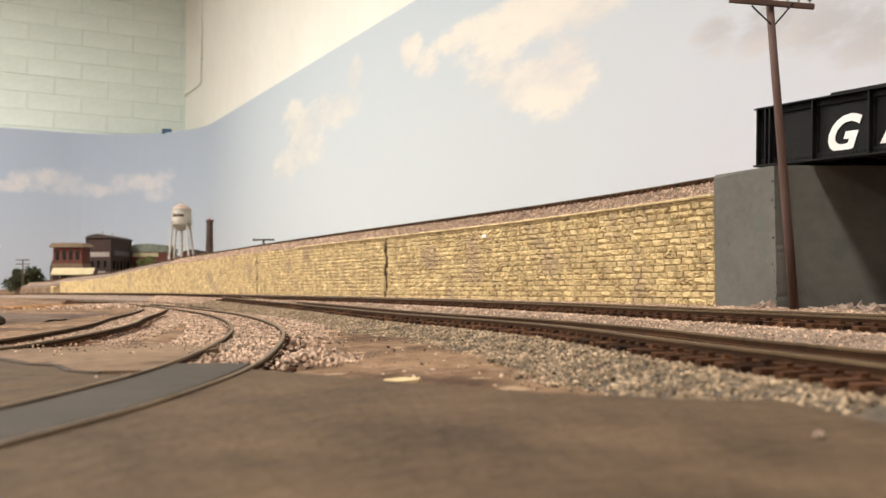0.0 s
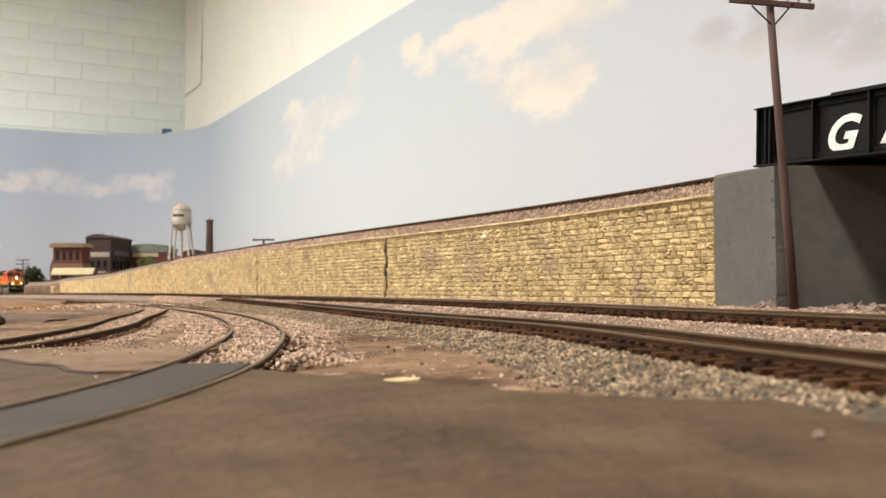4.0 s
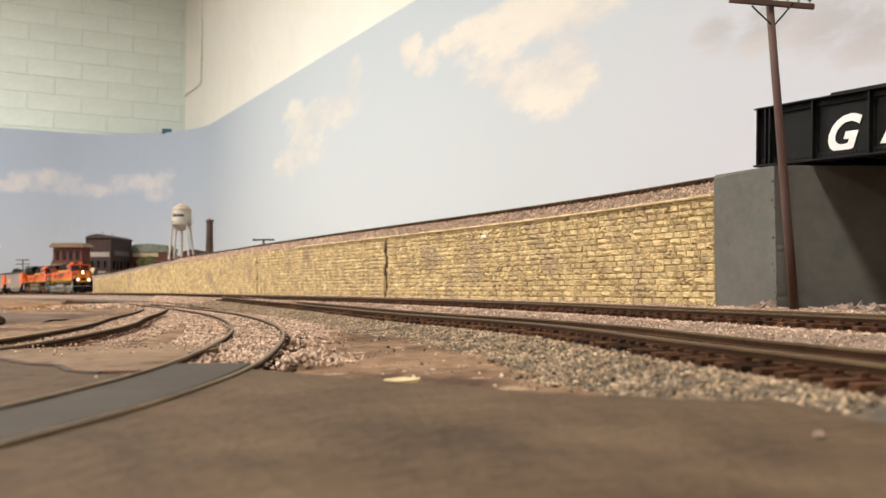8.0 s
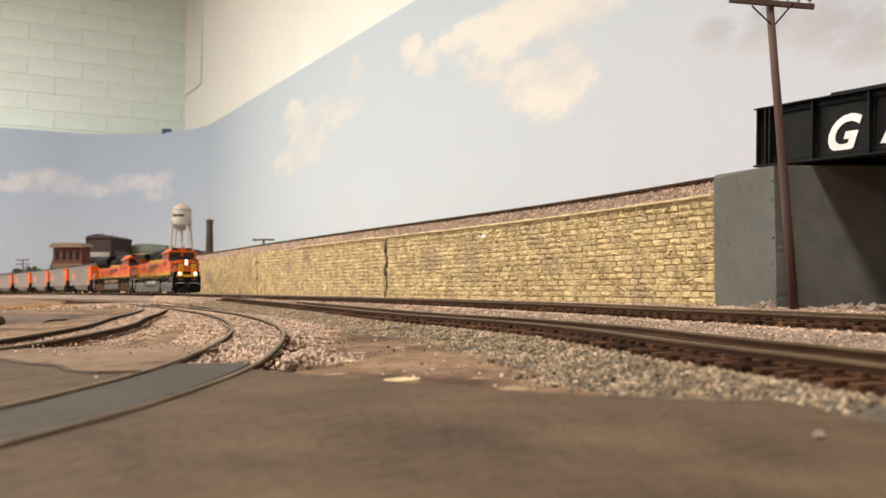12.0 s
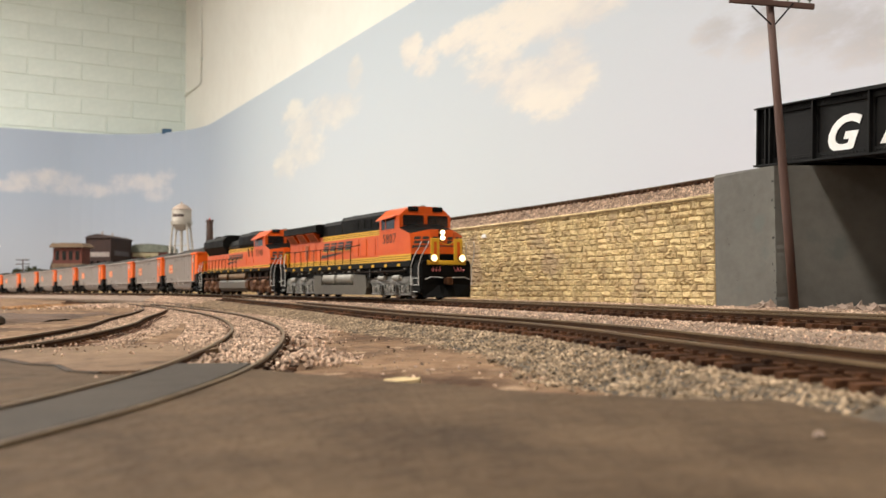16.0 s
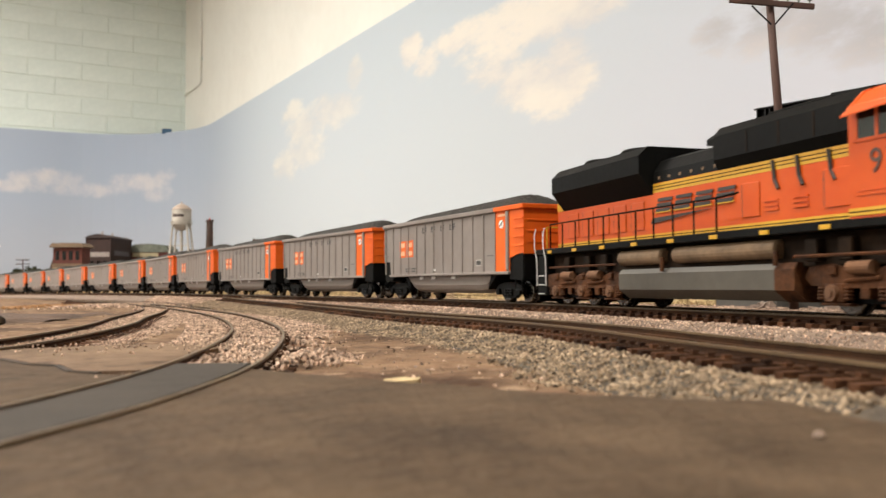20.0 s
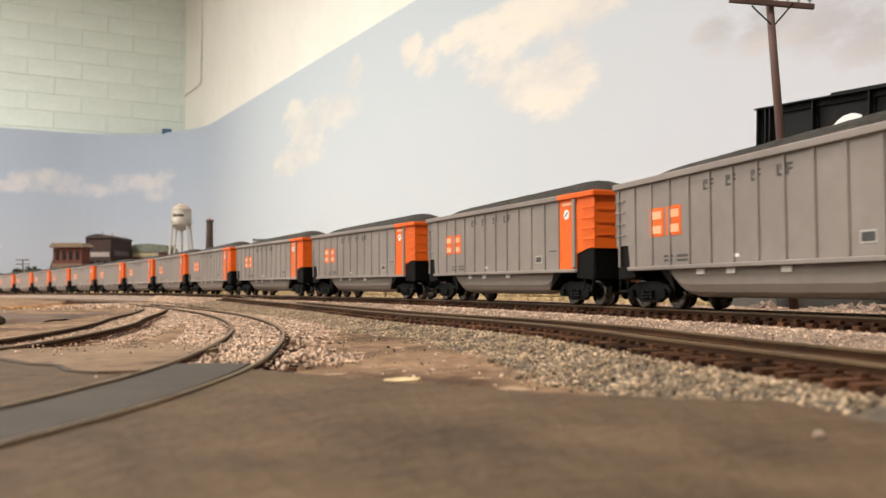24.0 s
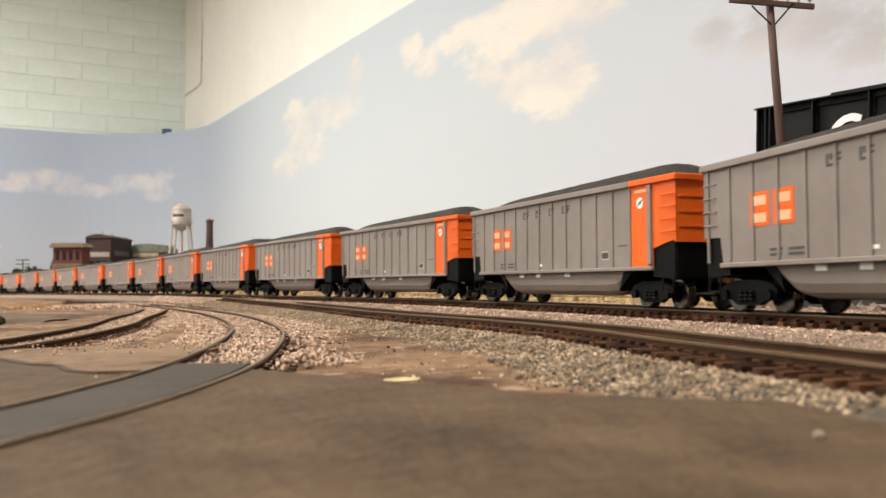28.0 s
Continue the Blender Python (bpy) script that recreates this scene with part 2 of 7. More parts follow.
# ---- mesh building ----
class Geo:
    """Collects faces in millimetres."""

    def __init__(self):
        self.v, self.f = [], []

    def add(self, verts, faces):
        k = len(self.v)
        self.v.extend(verts)
        self.f.extend([tuple(i + k for i in f) for f in faces])
        return self

    def box(self, x0, x1, y0, y1, z0, z1, c=0.0):
        """A box, with its edges cut by c."""
        if c <= 0:
            return self.add([(x, y, z) for x in (x0, x1) for y in (y0, y1) for z in (z0, z1)],
                            [(0, 1, 3, 2), (4, 6, 7, 5), (0, 4, 5, 1), (2, 3, 7, 6), (0, 2, 6, 4), (1, 5, 7, 3)])
        c = min(c, 0.45 * min(x1 - x0, y1 - y0, z1 - z0))
        bm = bmesh.new()
        bmesh.ops.create_cube(bm, size=1)
        for v in bm.verts:
            v.co = ((x0 + x1) / 2 + v.co.x * (x1 - x0), (y0 + y1) / 2 + v.co.y * (y1 - y0), (z0 + z1) / 2 + v.co.z * (z1 - z0))
        bmesh.ops.bevel(bm, geom=bm.edges[:], offset=c, segments=1, affect="EDGES")
        bm.verts.index_update()
        self.add([tuple(v.co) for v in bm.verts], [[v.index for v in f.verts] for f in bm.faces])
        bm.free()
        return self

    def prism(self, outline, a0, a1, axis="y"):
        """A closed outline pushed along an axis. Outline pairs: (x, z) for y, (y, z) for x, (x, y) for z."""
        def at(p, a):
            return {"y": (p[0], a, p[1]), "x": (a, p[0], p[1]), "z": (p[0], p[1], a)}[axis]
        n = len(outline)
        verts = [at(p, a0) for p in outline] + [at(p, a1) for p in outline]
        faces = [(i, (i + 1) % n, n + (i + 1) % n, n + i) for i in range(n)] + [tuple(range(n - 1, -1, -1)), tuple(range(n, 2 * n))]
        return self.add(verts, faces)

    def tube(self, p, q, r, n=8, r2=None):
        """A round bar from p to q."""
        p, q = Vector(p), Vector(q)
        r2 = r if r2 is None else r2
        d = (q - p).normalized()
        s = d.orthogonal().normalized()
        t = d.cross(s)
        ring = lambda c, rr: [tuple(c + rr * (math.cos(6.28318 * i / n) * s + math.sin(6.28318 * i / n) * t)) for i in range(n)]
        return self.add(ring(p, r) + ring(q, r2),
                        [(i, (i + 1) % n, n + (i + 1) % n, n + i) for i in range(n)] + [tuple(range(n - 1, -1, -1)), tuple(range(n, 2 * n))])

    def wire(self, points, r, n=6):
        for p, q in zip(points[:-1], points[1:]):
            self.tube(p, q, r, n)
        return self

    def lathe(self, rings, n=20, at=(0, 0)):
        """Rings of (radius, z) round an upright axis."""
        verts, faces = [], []
        for r, z in rings:
            verts += [(at[0] + r * math.cos(6.28318 * i / n), at[1] + r * math.sin(6.28318 * i / n), z) for i in range(n)]
        for k in range(len(rings) - 1):
            faces += [(k * n + i, k * n + (i + 1) % n, (k + 1) * n + (i + 1) % n, (k + 1) * n + i) for i in range(n)]
        faces += [tuple(range(n - 1, -1, -1)), tuple(range((len(rings) - 1) * n, len(rings) * n))]
        return self.add(verts, faces)

    def sweep(self, path, profile):
        """A closed profile of (side, up) along points (x, y, z, sx, sy), where (sx, sy) points sideways."""
        n = len(profile)
        verts = [(x + a * sx, y + a * sy, z + b) for x, y, z, sx, sy in path for a, b in profile]
        faces = [(k * n + i, (k + 1) * n + i, (k + 1) * n + (i + 1) % n, k * n + (i + 1) % n) for k in range(len(path) - 1) for i in range(n)]
        faces += [tuple(range(n)), tuple(range(len(path) * n - 1, (len(path) - 1) * n - 1, -1))]
        return self.add(verts, faces)

    def mesh(self, name, mat):
        me = bpy.data.meshes.new(name)
        me.from_pydata([(x * U, y * U, z * U) for x, y, z in self.v], [], self.f)
        me.materials.append(mat)
        bm = bmesh.new()
        bm.from_mesh(me)
        bmesh.ops.recalc_face_normals(bm, faces=bm.faces)
        bm.to_mesh(me)
        bm.free()
        return me


def part(name, geo, mat, parent=None, label="", kind="", m=None, smooth=False):
    """One mesh object, under a thing or a part where one is given."""
    ob = new(name, geo if isinstance(geo, bpy.types.Mesh) else geo.mesh(name, mat))
    if smooth:
        ob.data.polygons.foreach_set("use_smooth", [True] * len(ob.data.polygons))
    if parent:
        ob.parent = parent
    if m is not None:
        ob.matrix_basis = m
    return tagged(ob, label, kind=kind)


def thing(name, label, category, group="", m=None, kind=""):
    ob = new(name)
    ob.empty_display_size = 0.02
    if m is not None:
        ob.matrix_basis = m
    return tagged(ob, label, category, group, kind)


def mpose(x, y, z, rx=0, ry=0, rz=0):
    """A pose from millimetres and degrees."""
    return pose(x * U, y * U, z * U, rx, ry, rz)


def lettering(name, text, size, mat, parent, m, label="", depth=0.12, shear=0.0):
    cu = bpy.data.curves.new(name, "FONT")
    cu.body, cu.size, cu.extrude, cu.shear, cu.align_x = text, size * U, depth * U, shear, "CENTER"
    cu.resolution_u = 3
    tmp = bpy.data.objects.new(name, cu)
    me = bpy.data.meshes.new_from_object(tmp)
    bpy.data.objects.remove(tmp)
    me.materials.clear()
    me.materials.append(mat)
    ob = new(name, me)
    ob.parent = parent
    ob.matrix_basis = m
    return tagged(ob, label)


# ---- the line of the main track ----
KNOTS = np.linspace(-600, 2600, 11)
HEADINGS = np.array([0.0693, -0.1383, -0.3393, -0.5088, -0.5043, -0.5146, -0.5998, -0.5868, -0.6285, -0.6705, -0.7123])
RUN = np.arange(-3200.0, 8400.0, 4.0)


def natural_spline(xk, yk, x):
    n, h = len(xk), xk[1] - xk[0]
    a, b = np.eye(n) * 4, np.zeros(n)
    a[0, 0] = a[-1, -1] = 1
    for i in range(1, n - 1):
        a[i, i - 1] = a[i, i + 1] = 1
    b[1:-1] = 6 * (yk[2:] - 2 * yk[1:-1] + yk[:-2]) / h ** 2
    m = np.linalg.solve(a, b)
    i = np.clip(((x - xk[0]) // h).astype(int), 0, n - 2)
    t = x - xk[i]
    return yk[i] + t * ((yk[i + 1] - yk[i]) / h - h * (2 * m[i] + m[i + 1]) / 6) + m[i] / 2 * t ** 2 + (m[i + 1] - m[i]) / (6 * h) * t ** 3


def main_line():
    """The centre line, from beyond the bridge back to the far bend: the run backwards, x, y, z and the heading."""
    th = natural_spline(KNOTS, HEADINGS, np.clip(RUN, -600, 2450))
    end = natural_spline(KNOTS, HEADINGS, np.array([2450.0]))[0]
    th[RUN < -600] = np.maximum(HEADINGS[0] - (-600 - RUN[RUN < -600]) / 1300.0, radians(-29.5))
    far = RUN > 2450
    th[far] = np.maximum(end - (RUN[far] - 2450) / 750.0, radians(-119.5))
    k = np.argmin(abs(RUN))
    x, y = np.cumsum(np.sin(th) * 4.0), np.cumsum(np.cos(th) * 4.0)
    r = np.clip(RUN, 0, 2261)
    z = 0.0052 * r - 0.0023 * r * r / 1000
    return x - x[k] + X_AT0, y - y[k] + Y_AT0, z, th


X_AT0, Y_AT0 = 90.8, 295.2
MX, MY, MZ, MTH = main_line()


def main_at(s, off=0.0):
    """x, y, z and heading of the main line; off: to the wall's side."""
    x, y, z, th = (np.interp(s, RUN, a) for a in (MX, MY, MZ, MTH))
    return x + off * np.cos(th), y - off * np.sin(th), z, th


def main_path(s0, s1, step, off=0.0, dz=0.0):
    out = []
    for s in np.arange(s0, s1 + 0.1, step):
        x, y, z, th = main_at(s, off)
        out.append((float(x), float(y), float(z) + dz, math.cos(th), -math.sin(th)))
    return out


def smooth_path(points, step):
    """A smooth line through points (x, y, z), with its sideways vectors."""
    p = np.array(points, float)
    d = np.concatenate([[0], np.cumsum(np.linalg.norm(np.diff(p[:, :2], axis=0), axis=1))])
    fine = np.arange(0, d[-1], step)
    t = np.gradient(p, d, axis=0)
    k = np.clip(np.searchsorted(d, fine, "right") - 1, 0, len(d) - 2)
    h = (d[k + 1] - d[k])[:, None]
    u = ((fine - d[k]) / h[:, 0])[:, None]
    q = (2 * u**3 - 3 * u**2 + 1) * p[k] + (u**3 - 2 * u**2 + u) * h * t[k] + (3 * u**2 - 2 * u**3) * p[k + 1] + (u**3 - u**2) * h * t[k + 1]
    g = np.gradient(q[:, :2], axis=0)
    g /= np.linalg.norm(g, axis=1)[:, None]
    return [(float(a[0]), float(a[1]), float(a[2]), float(b[1]), float(-b[0])) for a, b in zip(q, g)]


# ---- the room ----
ALONG = (-0.4924, 0.8704)      # the long wall's direction, away from the camera
ACROSS = (0.8704, 0.4924)      # the end wall's direction, and the long wall's normal
D_WALL, D_BACK = 985.0, 970.0  # distance of the long wall and of its backdrop from the camera
CORNER_RUN = 4120.0
TABLE_Z, FLOOR_Z = -11.0, -1120.0


def room(a, d, z):
    """A point by its run along the long wall, its distance across, and its height."""
    return (a * ALONG[0] + d * ACROSS[0], a * ALONG[1] + d * ACROSS[1], z)


def slab(name, a0, a1, d0, d1, z0, z1, mat, label):
    g = Geo().add([room(a, d, z) for a in (a0, a1) for d in (d0, d1) for z in (z0, z1)],
                  [(0, 1, 3, 2), (4, 6, 7, 5), (0, 4, 5, 1), (2, 3, 7, 6), (0, 2, 6, 4), (1, 5, 7, 3)])
    return part(name, g, mat, None, label, kind="structure")


A0, D0 = -3400.0, -5600.0
slab("floor", A0, CORNER_RUN + 20, D0, D_WALL, FLOOR_Z - 80, FLOOR_Z, M_FLOOR, "grey sealed concrete room floor")
slab("ceiling", A0, CORNER_RUN + 20, D0, D_WALL, CEIL, CEIL + 80, M_CEIL, "white painted room ceiling")
slab("wall_long", A0, CORNER_RUN + 120, D_WALL, D_WALL + 120, FLOOR_Z, CEIL, M_WALLW, "off-white painted wall above the painted sky")
slab("wall_behind", A0 - 120, A0, D0, D_WALL, FLOOR_Z, CEIL, M_WALLW, "off-white painted room wall behind the layout")
slab("wall_aisle", A0, CORNER_RUN + 20, D0 - 120, D0, FLOOR_Z, CEIL, M_WALLW, "off-white painted wall beyond the aisle")
wall_end = slab("wall_end", CORNER_RUN + 20, CORNER_RUN + 140, D0, D_WALL, FLOOR_Z, CEIL, M_GROUT, "pale mint painted block wall in running bond")

# ---- the table ----
g = Geo()
g.add([room(a, d, z) for a, d in ((A0 + 700, -420), (A0 + 700, D_BACK), (CORNER_RUN, D_BACK), (CORNER_RUN, -5000), (1900, -5000), (1900, -420)) for z in (TABLE_Z - 60, TABLE_Z)],
      [(0, 2, 4, 6, 8, 10), (1, 3, 5, 7, 9, 11)] + [(2 * i, 2 * ((i + 1) % 6), 2 * ((i + 1) % 6) + 1, 2 * i + 1) for i in range(6)])
part("ground", g, M_DIRT, None, "packed brown dirt surface of the model layout", kind="structure")

# ---- end wall of painted blocks ----
BLOCK_L, BLOCK_H, GAP = 214.0, 74.0, 4.5
face = CORNER_RUN + 20
b = Geo()
lx, lz = BLOCK_L - GAP, BLOCK_H - GAP
b.box(-lx / 2, lx / 2, -3.0, 6.0, -lz / 2, lz / 2, 2.2)
BLOCK_MESH = b.mesh("block", M_BLOCK)
row = 0
rng = random.Random(11)
far_blocks = Geo()
for z in np.arange(623.0, CEIL - 30, BLOCK_H):
    for k in range(0, 30):
        d = D_WALL - 127 - BLOCK_L * (k - 1) - (BLOCK_L / 2 if row % 2 else 0)
        x, y, _ = room(face, d, 0)
        if k < 14 and z < 1350:
            part("block", BLOCK_MESH, M_BLOCK, wall_end, m=mpose(x + rng.uniform(-0.6, 0.6), y + rng.uniform(-0.6, 0.6), z + BLOCK_H / 2, 0, 0, math.degrees(math.atan2(ACROSS[1], ACROSS[0]))))
        else:
            m = Matrix.Translation((x, y, z + BLOCK_H / 2)) @ Matrix.Rotation(math.atan2(ACROSS[1], ACROSS[0]), 4, "Z")
            far_blocks.box(-lx / 2, lx / 2, -3.0, 6.0, -lz / 2, lz / 2)
            far_blocks.v[-8:] = [tuple(m @ Vector(v)) for v in far_blocks.v[-8:]]
    row += 1
part("block_rest", far_blocks, M_BLOCK, wall_end, "more blocks of the wall", kind="stuff")

# conduit on the long wall, near the corner
cond = thing("electrical_conduit", "thin painted steel conduit bent into the wall corner", "conduit")
a1 = 3835.0
def on_wall(a, z, out=7.0):
    return room(a, D_WALL - out, z)
part("pipe", Geo().wire([on_wall(a1, CEIL), on_wall(a1, 910), on_wall(a1 + 14, 893), on_wall(a1 + 296, 897)], 3.4, 10), M_WALLW, cond, smooth=True)
for z in (1000, 1300):
    part("strap", Geo().box(-9, 9, -3, 3, -6, 6, 1), M_GROUT, cond, m=mpose(*on_wall(a1, z, 3.5), 0, 0, -60))
tape = thing("tape_strip", "short piece of blue masking tape on the backdrop's top edge", "tape")
part("strip", Geo().box(-20, 20, -3, 3, -11, 11, 0.8), M_BLUE, tape, m=mpose(-1189, 3843, 690, 0, 0, 15))

# unseen ceiling fittings, added where the lamps hang
for k, (run, off) in enumerate(LAMPS):
    hl = 620 if k else 140
    x, y, _ = room(run, off, 0)
    f = thing("fluorescent_fitting", "unseen white ceiling fitting with glowing tubes, added at a lamp", "light fitting", "ceiling lights", m=mpose(x, y, CEIL, 0, 0, LAMP_TURN))
    part("housing", Geo().prism([(-170, 0), (-170, -30), (-90, -70), (90, -70), (170, -30), (170, 0)], -hl, hl, "x"), M_CEIL, f)
    for yy in (-60, 60):
        part("tube", Geo().tube((30 - hl, yy, -86), (hl - 30, yy, -86), 13, 12), M_TUBE, f, "glowing tube of an added fitting")


# ---- tracks ----
GAUGE = 8.25 + 0.45
HEAD = ((-0.45, -0.55), (-0.45, -0.05), (-0.35, 0.0), (0.35, 0.0), (0.45, -0.05), (0.45, -0.55))
WEB = ((-0.95, -2.1), (-0.95, -1.85), (-0.22, -1.6), (-0.22, -0.75), (-0.43, -0.55), (0.43, -0.55), (0.22, -0.75), (0.22, -1.6), (0.95, -1.85), (0.95, -2.1))


def side_path(path, off):
    return [(x + off * sx, y + off * sy, z, sx, sy) for x, y, z, sx, sy in path]


TIE_MESH = Geo().box(-15.5, 15.5, -1.25, 1.25, -4.9, -2.1, 0.12).box(-10.7, -9.2, -0.6, 0.6, -2.1, -1.35).box(9.2, 10.7, -0.6, 0.6, -2.1, -1.35).mesh("tie", M_TIE)


def track(label, path, near, pitch=5.9, ties=True):
    """Two rails and their ties along a path; the ties of the stretch near=(from, to), in millimetres of run, are parts."""
    t = thing("railway_track", label, "track")
    for side in (-GAUGE, GAUGE):
        p = side_path(path, side)
        rail = part("rail", Geo().sweep(p, WEB), M_RAIL, t, "rusty brown steel rail")
        part("rail_head", Geo().sweep(p, HEAD), M_RAILTOP, rail, "worn bright rail head")
    if not ties:
        return t
    xy = np.array([a[:3] for a in path])
    run = np.concatenate([[0], np.cumsum(np.linalg.norm(np.diff(xy[:, :2], axis=0), axis=1))])
    rest = Geo()
    rng = random.Random(5)
    for d in np.arange(2, run[-1], pitch):
        x, y, z = (float(np.interp(d, run, xy[:, i])) for i in range(3))
        x2, y2 = (float(np.interp(d + 3, run, xy[:, i])) for i in range(2))
        a = math.degrees(math.atan2(y2 - y, x2 - x)) - 90 + rng.uniform(-1.5, 1.5)
        if near[0] < d < near[1]:
            part("tie", TIE_MESH, M_TIE, t, m=mpose(x, y, z, 0, 0, a))
        else:
            m = Matrix.Translation((x, y, z)) @ Matrix.Rotation(radians(a), 4, "Z")
            rest.box(-15.5, 15.5, -1.25, 1.25, -4.9, -2.1)
            rest.v[-8:] = [tuple(m @ Vector(v)) for v in rest.v[-8:]]
    if rest.v:
        part("tie_rest", rest, M_TIE, t, "dark brown wooden ties", kind="stuff")
    return t


MAIN = main_path(-2300, 2600, 8.0)
track("main railway track with rusty rails on dark ties", MAIN, (1900, 3500))
FAR_MAIN = main_path(2600, 7900, 16.0)
track("far bend of the main railway track", FAR_MAIN, (0, 0), ties=False)

SIDING = smooth_path([(80, -300, -3), (82, -100, -3), (78, 30, -3), (68, 123, -3), (57, 172, -3), (41.5, 251, -3), (20, 315, -3), (-2, 365, -3), (-54, 510, -2.8), (-98, 620, -2), (-152, 735, -0.6), (-188, 800, 1.0)], 5.0)
track("siding track with rusty rails beside the main track", SIDING, (300, 1300))
SPUR = smooth_path([(-66, -120, -6.8), (-62, 10, -6.8), (-55.2, 55, -6.8), (-50.6, 86, -6.8), (-46.5, 112, -6.8), (-45, 135, -6.8), (-44.6, 155, -6.8), (-45.6, 178, -6.8), (-48.2, 205, -6.8), (-57.5, 273, -6.8), (-67, 323, -6.8), (-86, 397, -6.8), (-120, 503, -6.8), (-198, 690, -6.8), (-248, 800, -6.8), (-330, 960, -6.8), (-520, 1260, -6.8)], 4.0)
track("curved spur track set into paving", SPUR, (270, 900))
LEFT = smooth_path([(-128, 60, -6.8), (-122, 180, -6.8), (-120.5, 243, -6.8), (-128, 307, -6.8), (-144, 392, -6.8), (-164, 466, -6.8), (-194, 590, -6.8), (-226, 705, -6.8), (-270, 830, -6.8)], 4.0)
track("second spur track joining at a turnout", LEFT, (40, 700))


# ---- ballast ----
STONE_V = np.array([(1, 0.2, 0.1), (-0.9, 0.3, 0.0), (0.1, 1, -0.1), (0.0, -0.95, 0.15), (0.2, 0.1, 0.9), (-0.1, 0.0, -0.9)])
STONE_F = np.array([(0, 2, 4), (2, 1, 4), (1, 3, 4), (3, 0, 4), (2, 0, 5), (1, 2, 5), (3, 1, 5), (0, 3, 5)])


def stones(name, centres, size, mat, label, seed=1):
    """Many small crushed stones at the given places, one mesh."""
    rng = np.random.default_rng(seed)
    c = np.asarray(centres, float)
    n = len(c)
    sz = size * rng.uniform(0.55, 1.35, (n, 1, 1))
    v = STONE_V[None] + rng.normal(0, 0.28, (n, 6, 3))
    q = rng.normal(size=(n, 4))
    q /= np.linalg.norm(q, axis=1)[:, None]
    w, x, y, z = q.T
    rot = np.stack([1 - 2 * (y*y + z*z), 2 * (x*y - z*w), 2 * (x*z + y*w), 2 * (x*y + z*w), 1 - 2 * (x*x + z*z), 2 * (y*z - x*w), 2 * (x*z - y*w), 2 * (y*z + x*w), 1 - 2 * (x*x + y*y)], 1).reshape(n, 3, 3)
    v = np.einsum("nij,nkj->nki", rot, v) * sz * 0.5 + c[:, None]
    f = (STONE_F[None] + 6 * np.arange(n)[:, None, None]).reshape(-1, 3)
    me = bpy.data.meshes.new(name)
    me.from_pydata((v.reshape(-1, 3) * U).tolist(), [], f.tolist())
    me.materials.append(mat)
    return tagged(new(name, me), label, "ballast", kind="stuff")


def bed(name, path, profile, mat, label):
    return part(name, Geo().sweep(path, profile), mat, None, label, kind="structure")


def strew(path, profile, per_mm2, seed, keep=None):
    """Random places on an open profile of (side, up) along a path."""
    rng = np.random.default_rng(seed)
    p = np.array(path)
    run = np.concatenate([[0], np.cumsum(np.linalg.norm(np.diff(p[:, :2], axis=0), axis=1))])
    pr = np.array(profile, float)
    w = np.concatenate([[0], np.cumsum(np.linalg.norm(np.diff(pr, axis=0), axis=1))])
    n = int(run[-1] * w[-1] * per_mm2)
    d, e = rng.uniform(0, run[-1], n), rng.uniform(0, w[-1], n)
    a, b = np.interp(e, w, pr[:, 0]), np.interp(e, w, pr[:, 1])
    x, y, z, sx, sy = (np.interp(d, run, p[:, i]) for i in range(5))
    out = np.stack([x + a * sx, y + a * sy, z + b + rng.normal(0, 0.12, n)], 1)
    return out if keep is None else out[keep(d, a, out)]


def ragged(d, a, out):
    """An uneven outer edge for the siding's stones."""
    r = np.random.default_rng(31).random(len(a))
    edge = -36.5 + 2.2 * np.sin(d * 0.11) + 1.6 * np.sin(d * 0.31 + 1) + 1.2 * np.sin(d * 0.83)
    edge = np.maximum(edge, -19.0 - 0.6 * (out[:, 1] - 104.0))
    return a > edge - 7.0 * r ** 3


def spilled(d, a, out):
    """Stones inside the curve, and a spilled heap beyond the outer rail."""
    r = np.random.default_rng(32).random(len(a))
    reach = -4.0 - 0.116 * out[:, 1] + 4.0 * np.sin(d * 0.17) + 3.0 * np.sin(d * 0.43) - 6 * r
    near_rail = (a > 9.5) & (a < 17) & (out[:, 1] < 300) & (r < 0.75)
    return (a < 14) & (r < 0.97) & ~near_rail | (a >= 14) & (out[:, 0] < reach) & (out[:, 1] > 189 + 9 * r) & ~near_rail


MAIN_BED = main_path(-700, 2600, 10.0)
PROFILE_MAIN = ((-34, -9.4), (-22, -3.6), (-17, -3.5), (17, -3.5), (22, -3.3), (40, -3.6), (78, -1.8))
bed("main_track_bed", MAIN_BED, PROFILE_MAIN + ((78, -12), (-34, -12)), M_BEDP, "pinkish crushed stone bed of the main track")
MAIN_NEAR = main_path(-150, 950, 6.0)
stones("pinkish_ballast", strew(MAIN_NEAR, PROFILE_MAIN, 1.15, 3), 1.1, M_PINK, "loose pinkish crushed stone along the main track", 3)
PROFILE_SIDE = ((-37, -6.2), (-28, -5.2), (-21, -3.4), (-17, -3.5), (17, -3.5), (26, -4.5))
bed("siding_bed", SIDING, PROFILE_SIDE + ((26, -8.8), (-37, -8.8)), M_BEDG, "grey crushed stone bed of the siding")
stones("grey_ballast", strew([p for p in SIDING if p[1] > 70], ((-46, -6.4),) + PROFILE_SIDE, 1.75, 4, ragged), 0.88, M_GREYB, "loose grey crushed stone along the siding", 4)
SPUR_PART = [p for p in SPUR if 150 < p[1] < 760]
